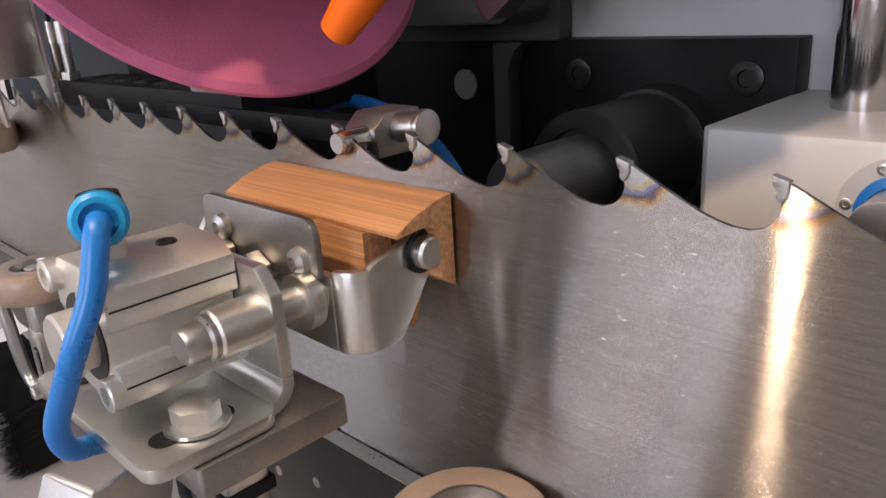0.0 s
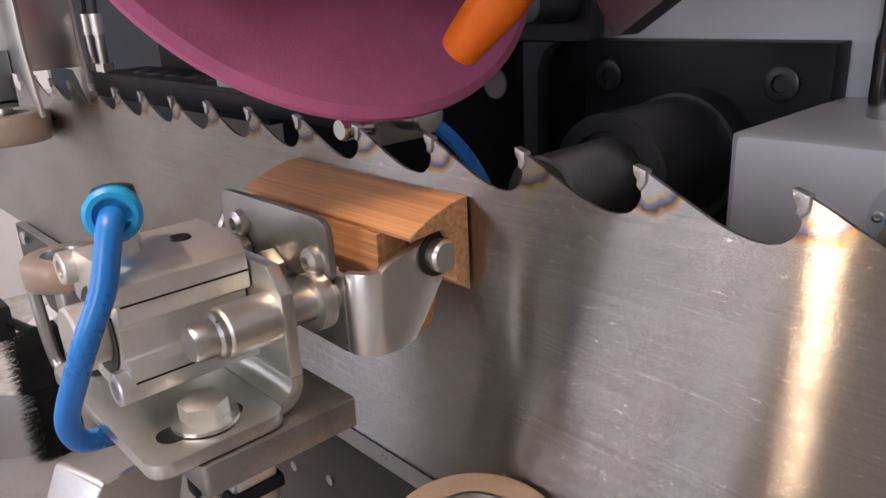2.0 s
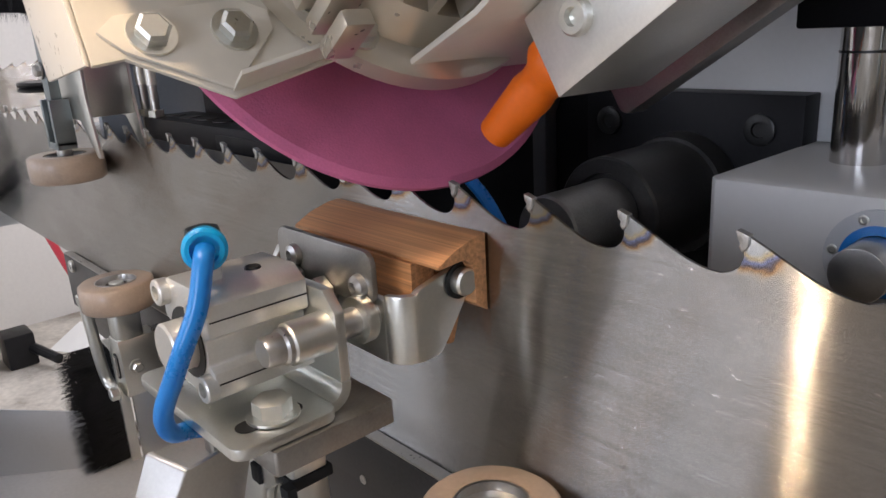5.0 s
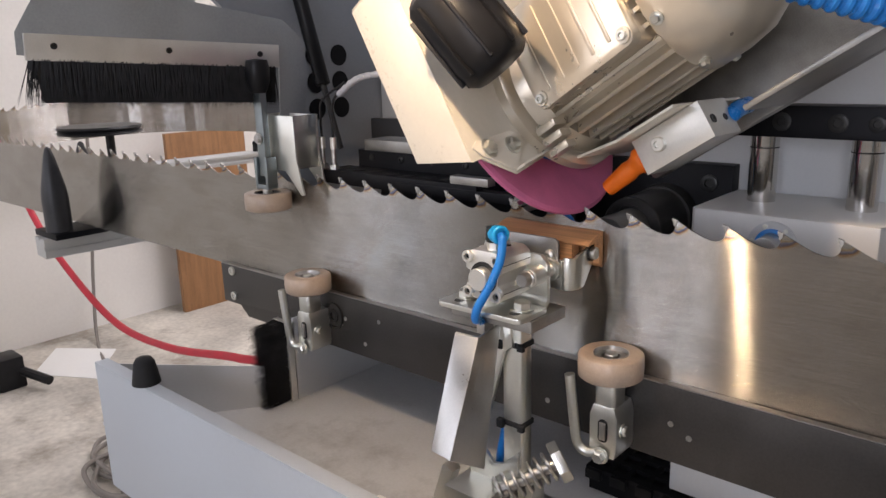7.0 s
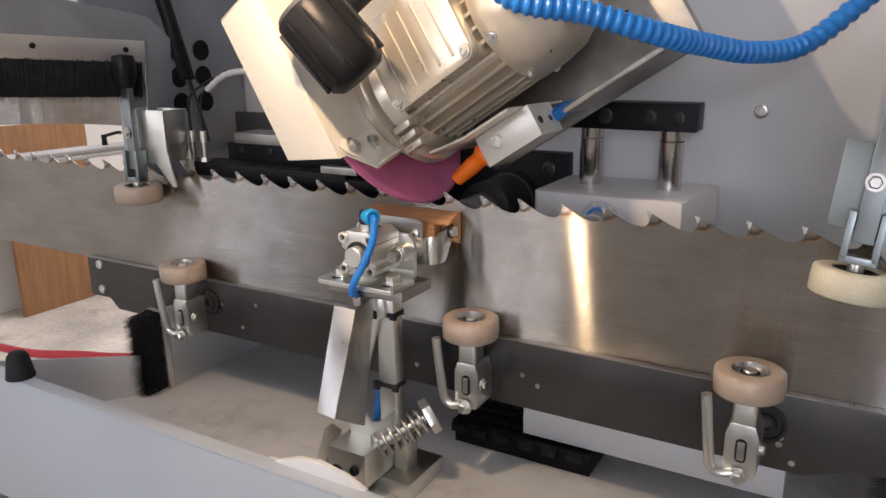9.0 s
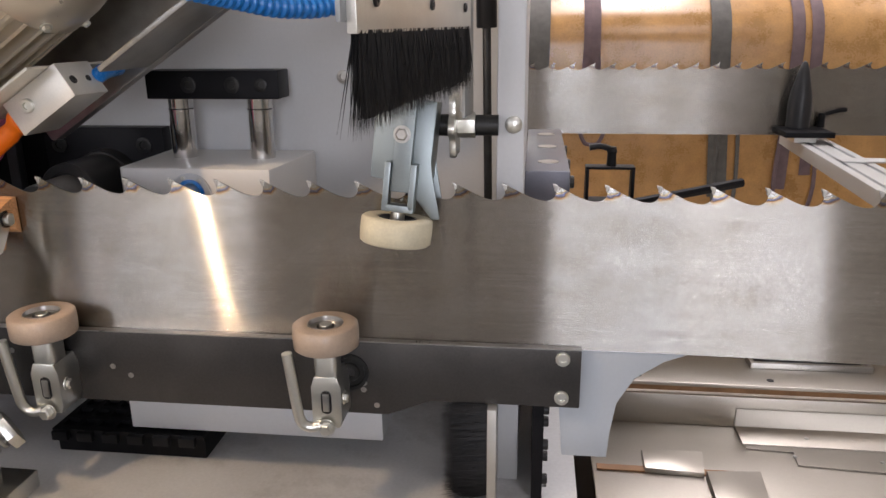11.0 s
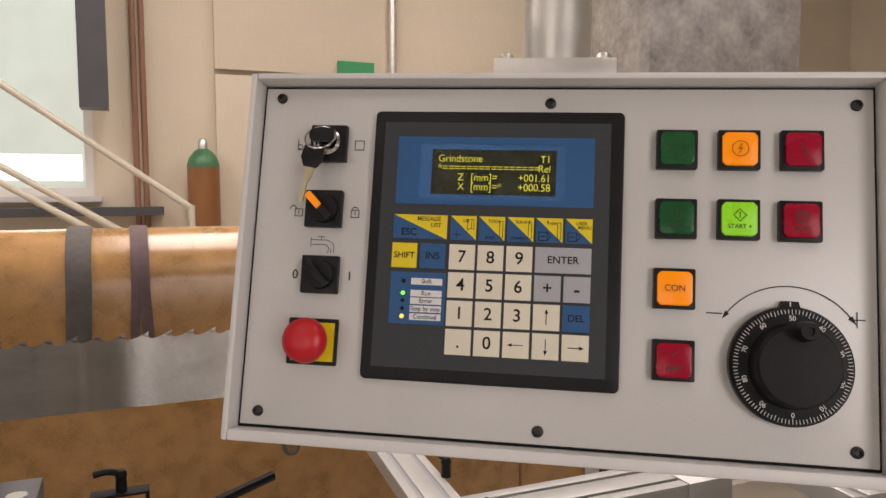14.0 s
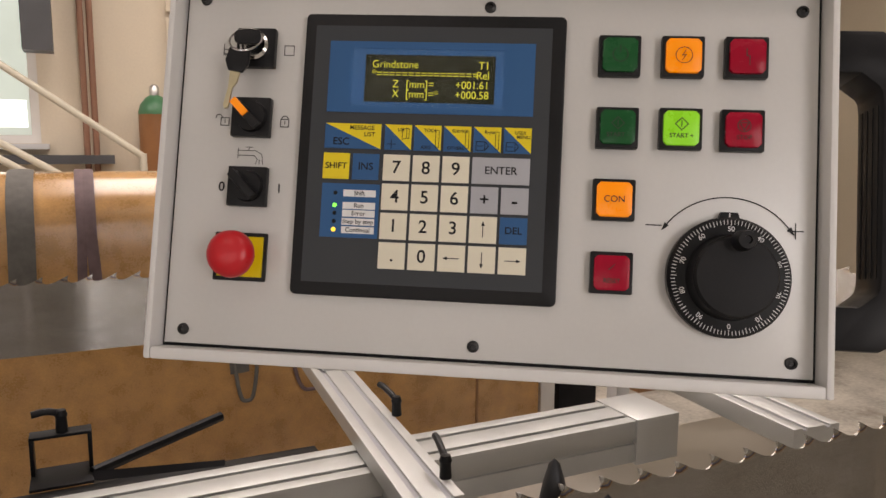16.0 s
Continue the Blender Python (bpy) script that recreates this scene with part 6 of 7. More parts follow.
# printed symbols
x, z = -0.1905, 0.0845
lines([[(x - 0.003, z + 0.004), (x - 0.003, z - 0.004), (x + 0.003, z - 0.004)], circle_pts(x - 0.0012, z - 0.0015, 0.0018)], 0.0005, -0.0004, INK, cp)
x, z = -0.1445, 0.0845
lines([[(x - 0.0035, z - 0.0035), (x + 0.0035, z - 0.0035), (x + 0.0035, z + 0.0035), (x - 0.0035, z + 0.0035), (x - 0.0035, z - 0.0035)]], 0.0006, -0.0004, INK, cp)
for x, op in ((-0.189, -1), (-0.1445, 0)):
    z = 0.0315
    lines([[(x - 0.003, z - 0.003), (x + 0.003, z - 0.003), (x + 0.003, z + 0.0025), (x - 0.003, z + 0.0025), (x - 0.003, z - 0.003)], circle_pts(x + op * 0.0045, z + 0.0025, 0.0024, 0, 180, 10), [(x, z - 0.001), (x, z + 0.001)]], 0.0006, -0.0004, INK, cp)
x, z = -0.1685, 0.0085
lines([[(x - 0.009, z + 0.0035), (x - 0.009, z - 0.0035)], [(x - 0.009, z + 0.002), (x + 0.004, z + 0.002), (x + 0.0085, z - 0.0005), (x + 0.0095, z - 0.004)], [(x - 0.009, z - 0.0015), (x + 0.003, z - 0.0015), (x + 0.0055, z - 0.004)], [(x - 0.001, z + 0.002), (x - 0.001, z + 0.0045)], [(x - 0.0035, z + 0.0045), (x + 0.0015, z + 0.0045)], [(x + 0.0055, z - 0.0045), (x + 0.0045, z - 0.0075)], [(x + 0.0072, z - 0.0045), (x + 0.007, z - 0.0075)], [(x + 0.009, z - 0.0045), (x + 0.0098, z - 0.0075)]], 0.0005, -0.0004, INK, cp)
# emergency stop
es = part("emergency_stop", prism(B(), rounded(-0.1895, -0.1510, -0.0835, -0.0490, 0.001, 2), "y", -0.002, 0.0), PLASTIC, cp, "red emergency stop on a yellow plate", 0.0005)
slab("yellow_plate", -0.1855, -0.1535, -0.0805, -0.0520, -0.0045, -0.0015, YELLOW, es)
part("stop_head", lathe(B(), [(0, 0), (0.011, 0), (0.011, 0.010), (0.0145, 0.012), (0.0165, 0.016), (0.0158, 0.021), (0.012, 0.0245), (0.006, 0.026), (0, 0.0262)], toward((-0.1695, -0.004, -0.0655), (0, -1, 0)), 44), RED_PLASTIC, es, "round red stop head", smooth=60)
# hand wheel
hw = part("hand_wheel", lathe(B(), [(0, 0), (0.0375, 0), (0.040, 0.002), (0.040, 0.008), (0.038, 0.0105), (0.0285, 0.011), (0.0275, 0.013), (0.0268, 0.026), (0.025, 0.028), (0.0, 0.0285)], toward((0.1651, 0, -0.0652), (0, -1, 0)), 72), PLASTIC, cp, "black hand wheel dial with white scale")
part("index_tab", prism(B(), [(0.1585, -0.0265), (0.1602, -0.0215), (0.171, -0.0215), (0.1725, -0.0265)], "y", -0.005, 0.0), PLASTIC, cp)
lines([[(0.1655, -0.0225), (0.1655, -0.026)]], 0.0007, -0.0055, WHITE_INK, cp)
ticks = []
for k in range(100):
    a = radians(90 + 3.6 * k)
    r0 = 0.0352 if k % 5 else 0.0343
    ticks.append([(0.1651 + r0 * math.cos(a), -0.0652 + r0 * math.sin(a)), (0.1651 + 0.0376 * math.cos(a), -0.0652 + 0.0376 * math.sin(a))])
lines(ticks, 0.00045, -0.0112, WHITE_INK, hw, "scale_mark")
for k in range(10):
    a = radians(-90 + 36 * k)
    o = text(str(10 * k), 0.0046, 0, 0, 0, WHITE_INK, hw, "scale_number")
    o.matrix_basis = Matrix.Translation((0.1651 + 0.0318 * math.cos(a), -0.01135, -0.0652 + 0.0318 * math.sin(a))) @ Matrix.Rotation(-(a - radians(90)), 4, "Y")
part("crank_grip", lathe(B(), [(0, 0), (0.0068, 0), (0.0062, 0.010), (0.0055, 0.0125), (0.0028, 0.0125), (0.0025, 0.011), (0, 0.011)], toward((0.1675, -0.0275, -0.0425), (0, -1, 0)), 28), PLASTIC, hw, "black crank grip")
arc = circle_pts(0.1655, -0.0615, 0.0505, 38, 142, 30)
lines([arc, [(0.112, -0.0315), (0.122, -0.0315)], [(0.2045, -0.032), (0.2145, -0.032)], [(0.2095, -0.037), (0.2095, -0.027)]], 0.0008, -0.0004, INK, cp)
for (px, pz), d in ((arc[0], (0.62, -0.79)), (arc[-1], (-0.62, -0.79))):
    bm = B()
    bm.faces.new([bm.verts.new((px + a * d[0] - b * d[1], -0.0005, pz + a * d[1] + b * d[0])) for a, b in ((0.006, 0), (0, 0.0018), (0, -0.0018))])
    part("arrow_head", bm, INK, cp)
# side handle and the arm above
bm = B()
loop = [(0.2335, 0.108), (0.266, 0.108), (0.286, 0.097), (0.292, 0.075), (0.292, -0.078), (0.286, -0.099), (0.266, -0.110), (0.2335, -0.110)]
inner = [(0.2335, -0.080), (0.252, -0.080), (0.265, -0.07), (0.266, -0.06), (0.266, 0.058), (0.265, 0.068), (0.252, 0.078), (0.2335, 0.078)]
prism(bm, loop + inner, "y", 0.004, 0.044)
part("side_handle", bm, PLASTIC, cp, "black plastic bow handle", bevel=0.004)
for k in range(4):
    part("handle_groove", box(B(), 0.2655, 0.2662, 0.010 + 0.008 * k, 0.0135 + 0.008 * k, -0.06, 0.058), INK, cp)
part("arm_flange", box(B(), -0.0435, 0.046, -0.010, 0.085, 0.137, 0.1505), ALU, cp, "aluminium arm flange", bevel=0.001)
part("arm_column", rod(B(), (0.002, 0.035, 0.1505), (0.002, 0.035, 0.42), 0.027, 40), ALU, cp, "grey arm column")
for x in (-0.035, 0.037):
    part("flange_screw", socket_screw(B(), (x, 0.0, 0.1505), (0, 0, 1), 0.0052, 0.006), ZINC, cp)
bm = B()
A1 = PM.inverted()
rod(bm, (0.002, 0.06, 0.30), (0.002, 0.06, 0.345), 0.032, 32)
tube(bm, [(0.002, 0.06, 0.33), (-0.10, 0.10, 0.345), A1 @ Vector((0.60, 0.20, 1.86)), A1 @ Vector((0.39, 0.26, 1.86))], 0.028, 24, 8)
part("arm_tube", bm, GREY_DARK, cp, "dark grey swivel arm")

# ---- blade supports: aluminium beams, arms and cones ----
def profile_beam(name, x0, y0, x1, y1, w, z0, z1, label, group="support beams", end=True):
    """An aluminium extrusion lying flat, with slots along its top and sides."""
    a, b = Vector((x0, y0, 0)), Vector((x1, y1, 0))
    d = (b - a).normalized()
    ln = (b - a).length
    m = Matrix.Translation((x0, y0, 0)) @ Matrix.Rotation(math.atan2(d.y, d.x), 4, "Z")
    t = thing(name, label, "beam", group, m=m)
    h = w / 2
    pts = [(-h, z0), (h, z0), (h, z1)]
    n = 2 if w > 0.06 else 1
    for k in range(n, 0, -1):
        c = -h + w * (2 * k - 1) / (2 * n)
        pts += [(c + 0.005, z1), (c + 0.005, z1 - 0.006), (c - 0.005, z1 - 0.006), (c - 0.005, z1)]
    pts += [(-h, z1), (-h, (z0 + z1) / 2 + 0.005), (-h + 0.006, (z0 + z1) / 2 + 0.005), (-h + 0.006, (z0 + z1) / 2 - 0.005), (-h, (z0 + z1) / 2 - 0.005)]
    part("extrusion", prism(B(), pts, "x", 0, ln), ALU_PROFILE, t, bevel=0.0006)
    for k in range(n):
        c = -h + w * (2 * k + 1) / (2 * n)
        part("slot_strip", box(B(), 0.002, ln - 0.002, c - 0.0048, c + 0.0048, z1 - 0.0058, z1 - 0.0040), SCREW if name == "long_beam" else KEY_GREY, t)
    part("end_plate", box(B(), ln, ln + 0.004, -h, h, z0, z1), ALU_PROFILE, t, bevel=0.0005)
    return t, m


def clamp_lever(p, a, label="black plastic clamping lever on the beam"):
    c = thing("clamping_lever", label, "lever", "clamping levers", m=Matrix.Translation(p) @ Matrix.Rotation(radians(a), 4, "Z"))
    part("hub", lathe(B(), [(0, 0), (0.009, 0), (0.008, 0.022), (0.0095, 0.026), (0.007, 0.034), (0, 0.035)], None, 22), PLASTIC, c, bevel=0.0)
    part("grip", tube(B(), [(0.0, 0, 0.028), (0.02, 0, 0.034), (0.045, 0, 0.040), (0.058, 0, 0.040)], 0.0055, 12, 6), PLASTIC, c)
    return c


def cone(p, h, label):
    c = thing("support_cone", label, "cone", "blade support cones", m=Matrix.Translation(p))
    part("cone_body", lathe(B(), [(0, 0), (0.0265, 0), (0.0265, h * 0.40), (0.024, h * 0.52), (0.012, h * 0.86), (0.006, h * 0.97), (0.0, h)], None, 36), mat("black_pom", (0.022, 0.023, 0.026), 0.42, 0, 0.15, 30, 300, 0.03), c, smooth=60)
    return c


profile_beam("long_beam", 0.465, 0.487, 1.60, 0.487, 0.115, 0.92, 1.0, "long slotted aluminium support beam")
bm = B()
for y in (0.445, 0.487, 0.528):
    box(bm, 0.448, 0.464, y - 0.012, y + 0.012, 0.925, 0.995)
tagged(part("beam_end_bracket", bm, ALU_PROFILE, None, "toothed aluminium end bracket of the beam", 0.001), "", "bracket")
tagged(part("beam_trim", box(B(), 0.47, 0.93, 0.545, 0.572, 0.985, 0.999), PLASTIC, None, "black trim strip along the beam", 0.001), "", "trim")
profile_beam("cross_arm", 1.005, 0.245, 1.085, 1.31, 0.082, 1.004, 1.034, "slotted aluminium cross arm carrying a cone", "cross arms")
profile_beam("cross_arm", 1.69, 0.20, 1.79, 1.31, 0.10, 1.004, 1.04, "slotted aluminium cross arm carrying a cone", "cross arms")
tagged(part("arm_clip", box(B(), 1.03, 1.125, 0.86, 0.90, 1.0345, 1.0385), ALU_PROFILE, None, "aluminium clip plate on the cross arm", 0.001), "", "clip")
bm = B()
box(bm, 1.50, 1.60, 0.425, 0.55, 0.915, 1.0028)
tagged(part("beam_sleeve", bm, ALU_PROFILE, None, "aluminium sleeve joint of the beam", 0.001), "", "sleeve")
clamp_lever((1.075, 0.56, 1.034), 100)
clamp_lever((1.045, 0.30, 1.034), 80)
clamp_lever((1.70, 0.78, 1.04), 150)
clamp_lever((1.69, 0.46, 1.04), 150)
clamp_lever((1.10, 1.20, 1.062), 10)


def cone_seat(x, y, z, label):
    tagged(part("cone_bearer", box(B(), x - 0.055, x + 0.055, y - 0.055, y + 0.055, z - 0.013, z), BLACKENED, None, label, 0.0015), "", "plate", "cone seats")


cone_seat(1.045, 1.155, 1.062, "black steel seat plate under the cone")
tagged(part("seat_post", box(B(), 1.02, 1.07, 1.13, 1.18, 1.034, 1.049), ALU, None, "aluminium riser under the seat plate"), "", "riser")
cone((1.04, 1.182, 1.062), 0.158, "black pointed plastic cone behind the blade")
# front pair on the right
cone_seat(1.03, -0.04, 0.985, "black steel seat plate under two cones")
cone((1.045, 0.03, 0.985), 0.185, "black pointed plastic cone behind the blade")
cone((1.045, -0.062, 0.985), 0.185, "black pointed plastic cone before the blade")
profile_beam("cone_beam", 1.03, -0.10, 1.03, 0.46, 0.06, 0.93, 0.972, "aluminium arm under two black cones", "cone arms")
# left pair
cone_seat(-1.42, -0.02, 0.985, "black steel seat plate under two cones")
cone((-1.405, -0.05, 0.985), 0.18, "black pointed plastic cone before the blade")
cone((-1.46, 0.042, 0.985), 0.18, "black pointed plastic cone behind the blade")
profile_beam("cone_beam", -1.43, -0.085, -1.38, 0.50, 0.06, 0.93, 0.972, "aluminium arm under two plain black cones", "cone arms")
profile_beam("cross_arm", -1.95, 0.25, -1.85, 1.20, 0.09, 1.004, 1.034, "slotted aluminium cross arm beside the pulley", "cross arms")
clamp_lever((-1.90, 0.80, 1.034), 30)
profile_beam("long_beam", -2.3, 0.50, -0.90, 0.50, 0.115, 0.92, 1.0, "long slotted aluminium support beam")
tb2 = thing("support_pulley", "black grooved support pulley inside the band", "pulley")
part("disc", lathe(B(), [(0, 0), (0.125, 0), (0.13, 0.005), (0.122, 0.012), (0.13, 0.02), (0.125, 0.026), (0.03, 0.028), (0, 0.028)], toward((-2.2, 0.42, 1.115), (0, 0, 1)), 48), PLASTIC, tb2)
part("pulley_post", rod(B(), (-2.2, 0.45, 0.999), (-2.2, 0.45, 1.12), 0.014, 20), SCREW, tb2)

# small stop bracket on the beam
sb = thing("stop_bracket", "dark steel stop bracket with clamping lever on the beam", "bracket")
bm = B()
box(bm, 0.505, 0.511, 0.62, 0.65, 1.0, 1.06)
box(bm, 0.585, 0.591, 0.62, 0.65, 1.0, 1.06)
box(bm, 0.505, 0.591, 0.62, 0.65, 1.0602, 1.065)
box(bm, 0.505, 0.591, 0.57, 0.65, 1.0002, 1.005)
part("frame", bm, BLACKENED, sb, bevel=0.001)
part("arm_upper", rod(B(), (0.59, 0.60, 1.005), (0.80, 0.72, 1.02), 0.009, 8), BLACKENED, sb)
part("arm_lower", rod(B(), (0.59, 0.59, 1.0), (0.78, 0.56, 0.995), 0.011, 4), BLACKENED, sb)
lv = part("lever_hub", lathe(B(), [(0, 0), (0.009, 0), (0.008, 0.022), (0.0095, 0.026), (0.007, 0.034), (0, 0.035)], Matrix.Translation((0.55, 0.635, 1.065)), 22), PLASTIC, sb)
part("lever_grip", tube(B(), [(0.55, 0.635, 1.094), (0.53, 0.632, 1.10), (0.51, 0.63, 1.098)], 0.0055, 12, 6), PLASTIC, sb)

# ---- machine base on the right: stainless sheets below the blade ----
bs = thing("base_covers", "bare stainless sheet covers of the machine base", "machine base")
part("upper_shelf", box(B(), 0.47, 2.2, 0.297, 0.75, 0.806, 0.812), STAINLESS, bs, bevel=0.0008)
for x in (0.573, 0.76, 0.945, 1.121, 1.30, 1.48):
    part("shelf_hole", lathe(B(), [(0, 0), (0.005, 0), (0.005, 0.0006), (0, 0.0006)], toward((x, 0.315, 0.812), (0, 0, 1)), 14), SCREW, bs)
# dark brown strip fills the gap under the shelf in place of its shade
part("gap_shade_strip", box(B(), 0.47, 2.2, 0.303, 0.312, 0.796, 0.8055), WOOD_AND_GAP, bs)
part("lower_wall", box(B(), 0.49, 2.2, 0.290, 0.296, 0.7485, 0.796), STAINLESS, bs, bevel=0.0008)
part("ledge", box(B(), 0.50, 2.2, -0.03, 0.296, 0.742, 0.748), STAINLESS, bs, bevel=0.0008)
bm = B()
prism(bm, [(0.2890, 0.7485), (0.2890, 0.779), (0.2870, 0.779), (0.2865, 0.7515), (0.240, 0.7515), (0.240, 0.7485)], "x", 0.709, 2.2)
part("folded_cover", bm, STAINLESS, bs, "folded stainless cover strip", bevel=0.0006)
part("step_cover", prism(B(), [(0.711, 0.2385), (2.2, 0.2385), (2.2, 0.10), (0.768, 0.195), (0.772, 0.226), (0.711, 0.230)], "z", 0.7485, 0.7505), STAINLESS, bs)
part("small_cover", prism(B(), [(0.567, 0.205), (0.647, 0.206), (0.640, 0.155), (0.566, 0.160)], "z", 0.7485, 0.7560), STAINLESS, bs, bevel=0.0006)
part("edge_cover", prism(B(), [(0.642, 0.154), (0.710, 0.160), (0.700, 0.06), (0.640, 0.06)], "z", 0.7485, 0.7600), STAINLESS, bs, bevel=0.0006)
# flat brown strip laid on the ledge
part("brown_strip", box(B(), 0.505, 0.700, 0.160, 0.172, 0.7485, 0.7505), WOOD_AND_GAP, bs)
part("rib", prism(B(), [(0.215, 0.7512), (0.10, 0.7512), (0.198, 0.803)], "x", 0.942, 0.945), MILLED, bs, "dark triangular sheet rib")
for x, y in ((0.80, 0.262), (0.93, 0.268), (0.77, 0.215), (0.88, 0.212), (1.08, 0.265)):
    part("rivet", lathe(B(), [(0, 0), (0.0032, 0), (0.0026, 0.0012), (0, 0.0016)], toward((x, y, 0.7515 if y > 0.24 else 0.7505), (0, 0, 1)), 12), STEEL, bs)
for x0, x1 in ((0.742, 0.915), (0.986, 1.30)):
    # black plate on the shelf paints the shade inside a recess
    well = part("well_shade_plate", box(B(), x0 + 0.006, x1 - 0.006, 0.360, 0.452, 0.8125, 0.8140), BLACKENED, bs, "dark plate laid for the shade of a sunken well")
    for a, b, c, d in ((x0, x1, 0.352, 0.359), (x0, x1, 0.453, 0.460), (x0, x0 + 0.006, 0.3592, 0.4528), (x1 - 0.006, x1, 0.3592, 0.4528)):
        part("well_rim", box(B(), a, b, c, d, 0.8125, 0.822), STEEL, well, bevel=0.0008)
    part("well_bar", box(B(), x0 + 0.03, x1 - 0.008, 0.395, 0.425, 0.8142, 0.828), STEEL, well, bevel=0.002)
part("front_skirt", box(B(), 0.50, 2.2, -0.03, -0.026, 0.5055, 0.7415), STAINLESS, bs)
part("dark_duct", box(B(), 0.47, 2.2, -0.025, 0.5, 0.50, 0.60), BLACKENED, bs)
part("plinth", box(B(), 0.46, 2.2, 0.0, 0.75, 0.0, 0.4995), GREY_WALL, bs)

# ---- chipboard drum with belts behind the machine ----
CY, CT, CR = 1.95, 1.412, 0.19
cb = thing("chipboard_rack", "curved chipboard rack with old belts hanging over it", "rack")
bm = B()
pts = [(CY, 0.0)] + [(CY + CR - CR * math.cos(radians(a)), CT - CR + CR * math.sin(radians(a))) for a in range(0, 181, 12)] + [(CY + 2 * CR, 0.0)]
prism(bm, pts, "x", -0.75, 2.28)
part("board", bm, CHIP, cb, "brown varnished chipboard", smooth=25)
part("seam", box(B(), 1.98, 1.99, CY - 0.004, CY + 0.01, 0.05, CT - CR), WOOD_AND_GAP, cb)


def belt(x, w, z1, material, lean=0.0):
    """A belt over the rack's round top that hangs down to a loop."""
    bm = B()
    path = []
    for a in range(100, 0, -10):
        path.append((x, CY + CR - (CR + 0.006) * math.cos(radians(a)), CT - CR + (CR + 0.006) * math.sin(radians(a))))
    for k in range(6):
        path.append((x + lean * k / 5, CY - 0.008, CT - CR - (CT - CR - z1) * k / 5))
    tube(bm, path, w / 2, 8, 3, flat=(0, -1, 0.01))
    return tagged(part("belt", bm, material, None, "worn woven belt hanging over the chipboard"), "", "belt", "belts on the rack")


def belt_loop(x, w, z0, z1, material):
    """The round lower end of a hanging belt, seen on edge."""
    bm = B()
    h = (z0 - z1)
    path = [(x - w / 2 + 0.006, CY - 0.014, z0), (x - w / 2, CY - 0.016, z0 - h * 0.6), (x - w * 0.3, CY - 0.016, z1 + h * 0.06), (x, CY - 0.016, z1), (x + w * 0.3, CY - 0.016, z1 + h * 0.06), (x + w / 2, CY - 0.016, z0 - h * 0.6), (x + w / 2 - 0.01, CY - 0.014, z0)]
    tube(bm, path, 0.007, 8, 8)
    return tagged(part("belt_loop", bm, material, None, "hanging loop end of a worn belt"), "", "belt", "belts on the rack")


for x, w, z1, m, ln in ((0.42, 0.075, 0.9, STRAP, -0.01), (0.61, 0.035, 1.0, STRAP_B, 0.012), (0.585, 0.028, 1.0, STRAP_B, -0.01), (1.02, 0.065, 0.72, STRAP, 0.03), (1.265, 0.04, 0.75, STRAP_B, -0.01), (1.325, 0.038, 0.8, STRAP_B, 0.01), (1.72, 0.07, 0.95, STRAP, 0.0), (0.12, 0.07, 0.8, STRAP, 0.0)):
    belt(x, w, z1, m, ln)
for x, w, z0, z1, m in ((0.61, 0.085, 1.05, 0.90, STRAP_B), (1.07, 0.075, 1.0, 0.62, STRAP), (1.30, 0.13, 0.95, 0.63, STRAP_B), (1.74, 0.06, 1.02, 0.93, STRAP)):
    belt_loop(x, w, z0, z1, m)

# ---- far end of the hall ----
bt = thing("gas_bottle", "brown gas bottle with a green shoulder by the wall", "gas bottle")
part("bottle_body", lathe(B(), [(0, 0), (0.112, 0), (0.115, 0.02), (0.115, 1.62), (0, 1.62)], toward((1.085, 5.2, 0.1), (0, 0, 1)), 32), BOTTLE_B, bt)
part("shoulder", lathe(B(), [(0.1155, 1.61), (0.1155, 1.63), (0.10, 1.68), (0.06, 1.73), (0.035, 1.745), (0, 1.745)], toward((1.085, 5.2, 0.1), (0, 0, 1)), 32), BOTTLE_G, bt, "green shoulder")
part("valve_cap", lathe(B(), [(0, 1.735), (0.034, 1.735), (0.034, 1.80), (0.02, 1.82), (0.0, 1.82)], toward((1.085, 5.2, 0.1), (0, 0, 1)), 20), STEEL, bt)
part("bottle_base", box(B(), 0.93, 1.24, 5.05, 5.36, 0.0, 0.1), GREY_DARK, bt)
for x in (0.63, 0.69):
    tagged(part("wall_pipe", rod(B(), (x, 5.33, 0.0), (x, 5.33, 4.2), 0.022, 14), COPPER, None, "brown painted pipe on the wall"), "", "pipe", "wall pipes")
pk = thing("wall_cladding", "cream wall panels with joints and light pipes", "cladding")
for k, (x0, x1) in enumerate(((1.2, 2.6), (2.62, 4.0), (4.02, 5.6))):
    part("panel", box(B(), x0, x1, 5.34, 5.38, 0.6, 2.42), CREAM_WALL, pk, bevel=0.004)
    part("panel", box(B(), x0, x1, 5.34, 5.38, 2.46, 4.2), CREAM_WALL, pk, bevel=0.004)
for x in (2.61, 4.9):
    part("light_pipe", rod(B(), (x, 5.3, 0.0), (x, 5.3, 4.2), 0.03, 14), ALU, pk)
tagged(part("exit_sign", box(B(), 2.15, 2.45, 5.30, 5.335, 2.42, 2.57), mat("sign_green", (0.02, 0.30, 0.12), 0.4, 0, 0.02, 5, 50, 0), None, "green emergency exit sign on the wall"), "", "sign")
st = thing("stair_rail", "pale painted stair handrails in the far corner", "handrail")
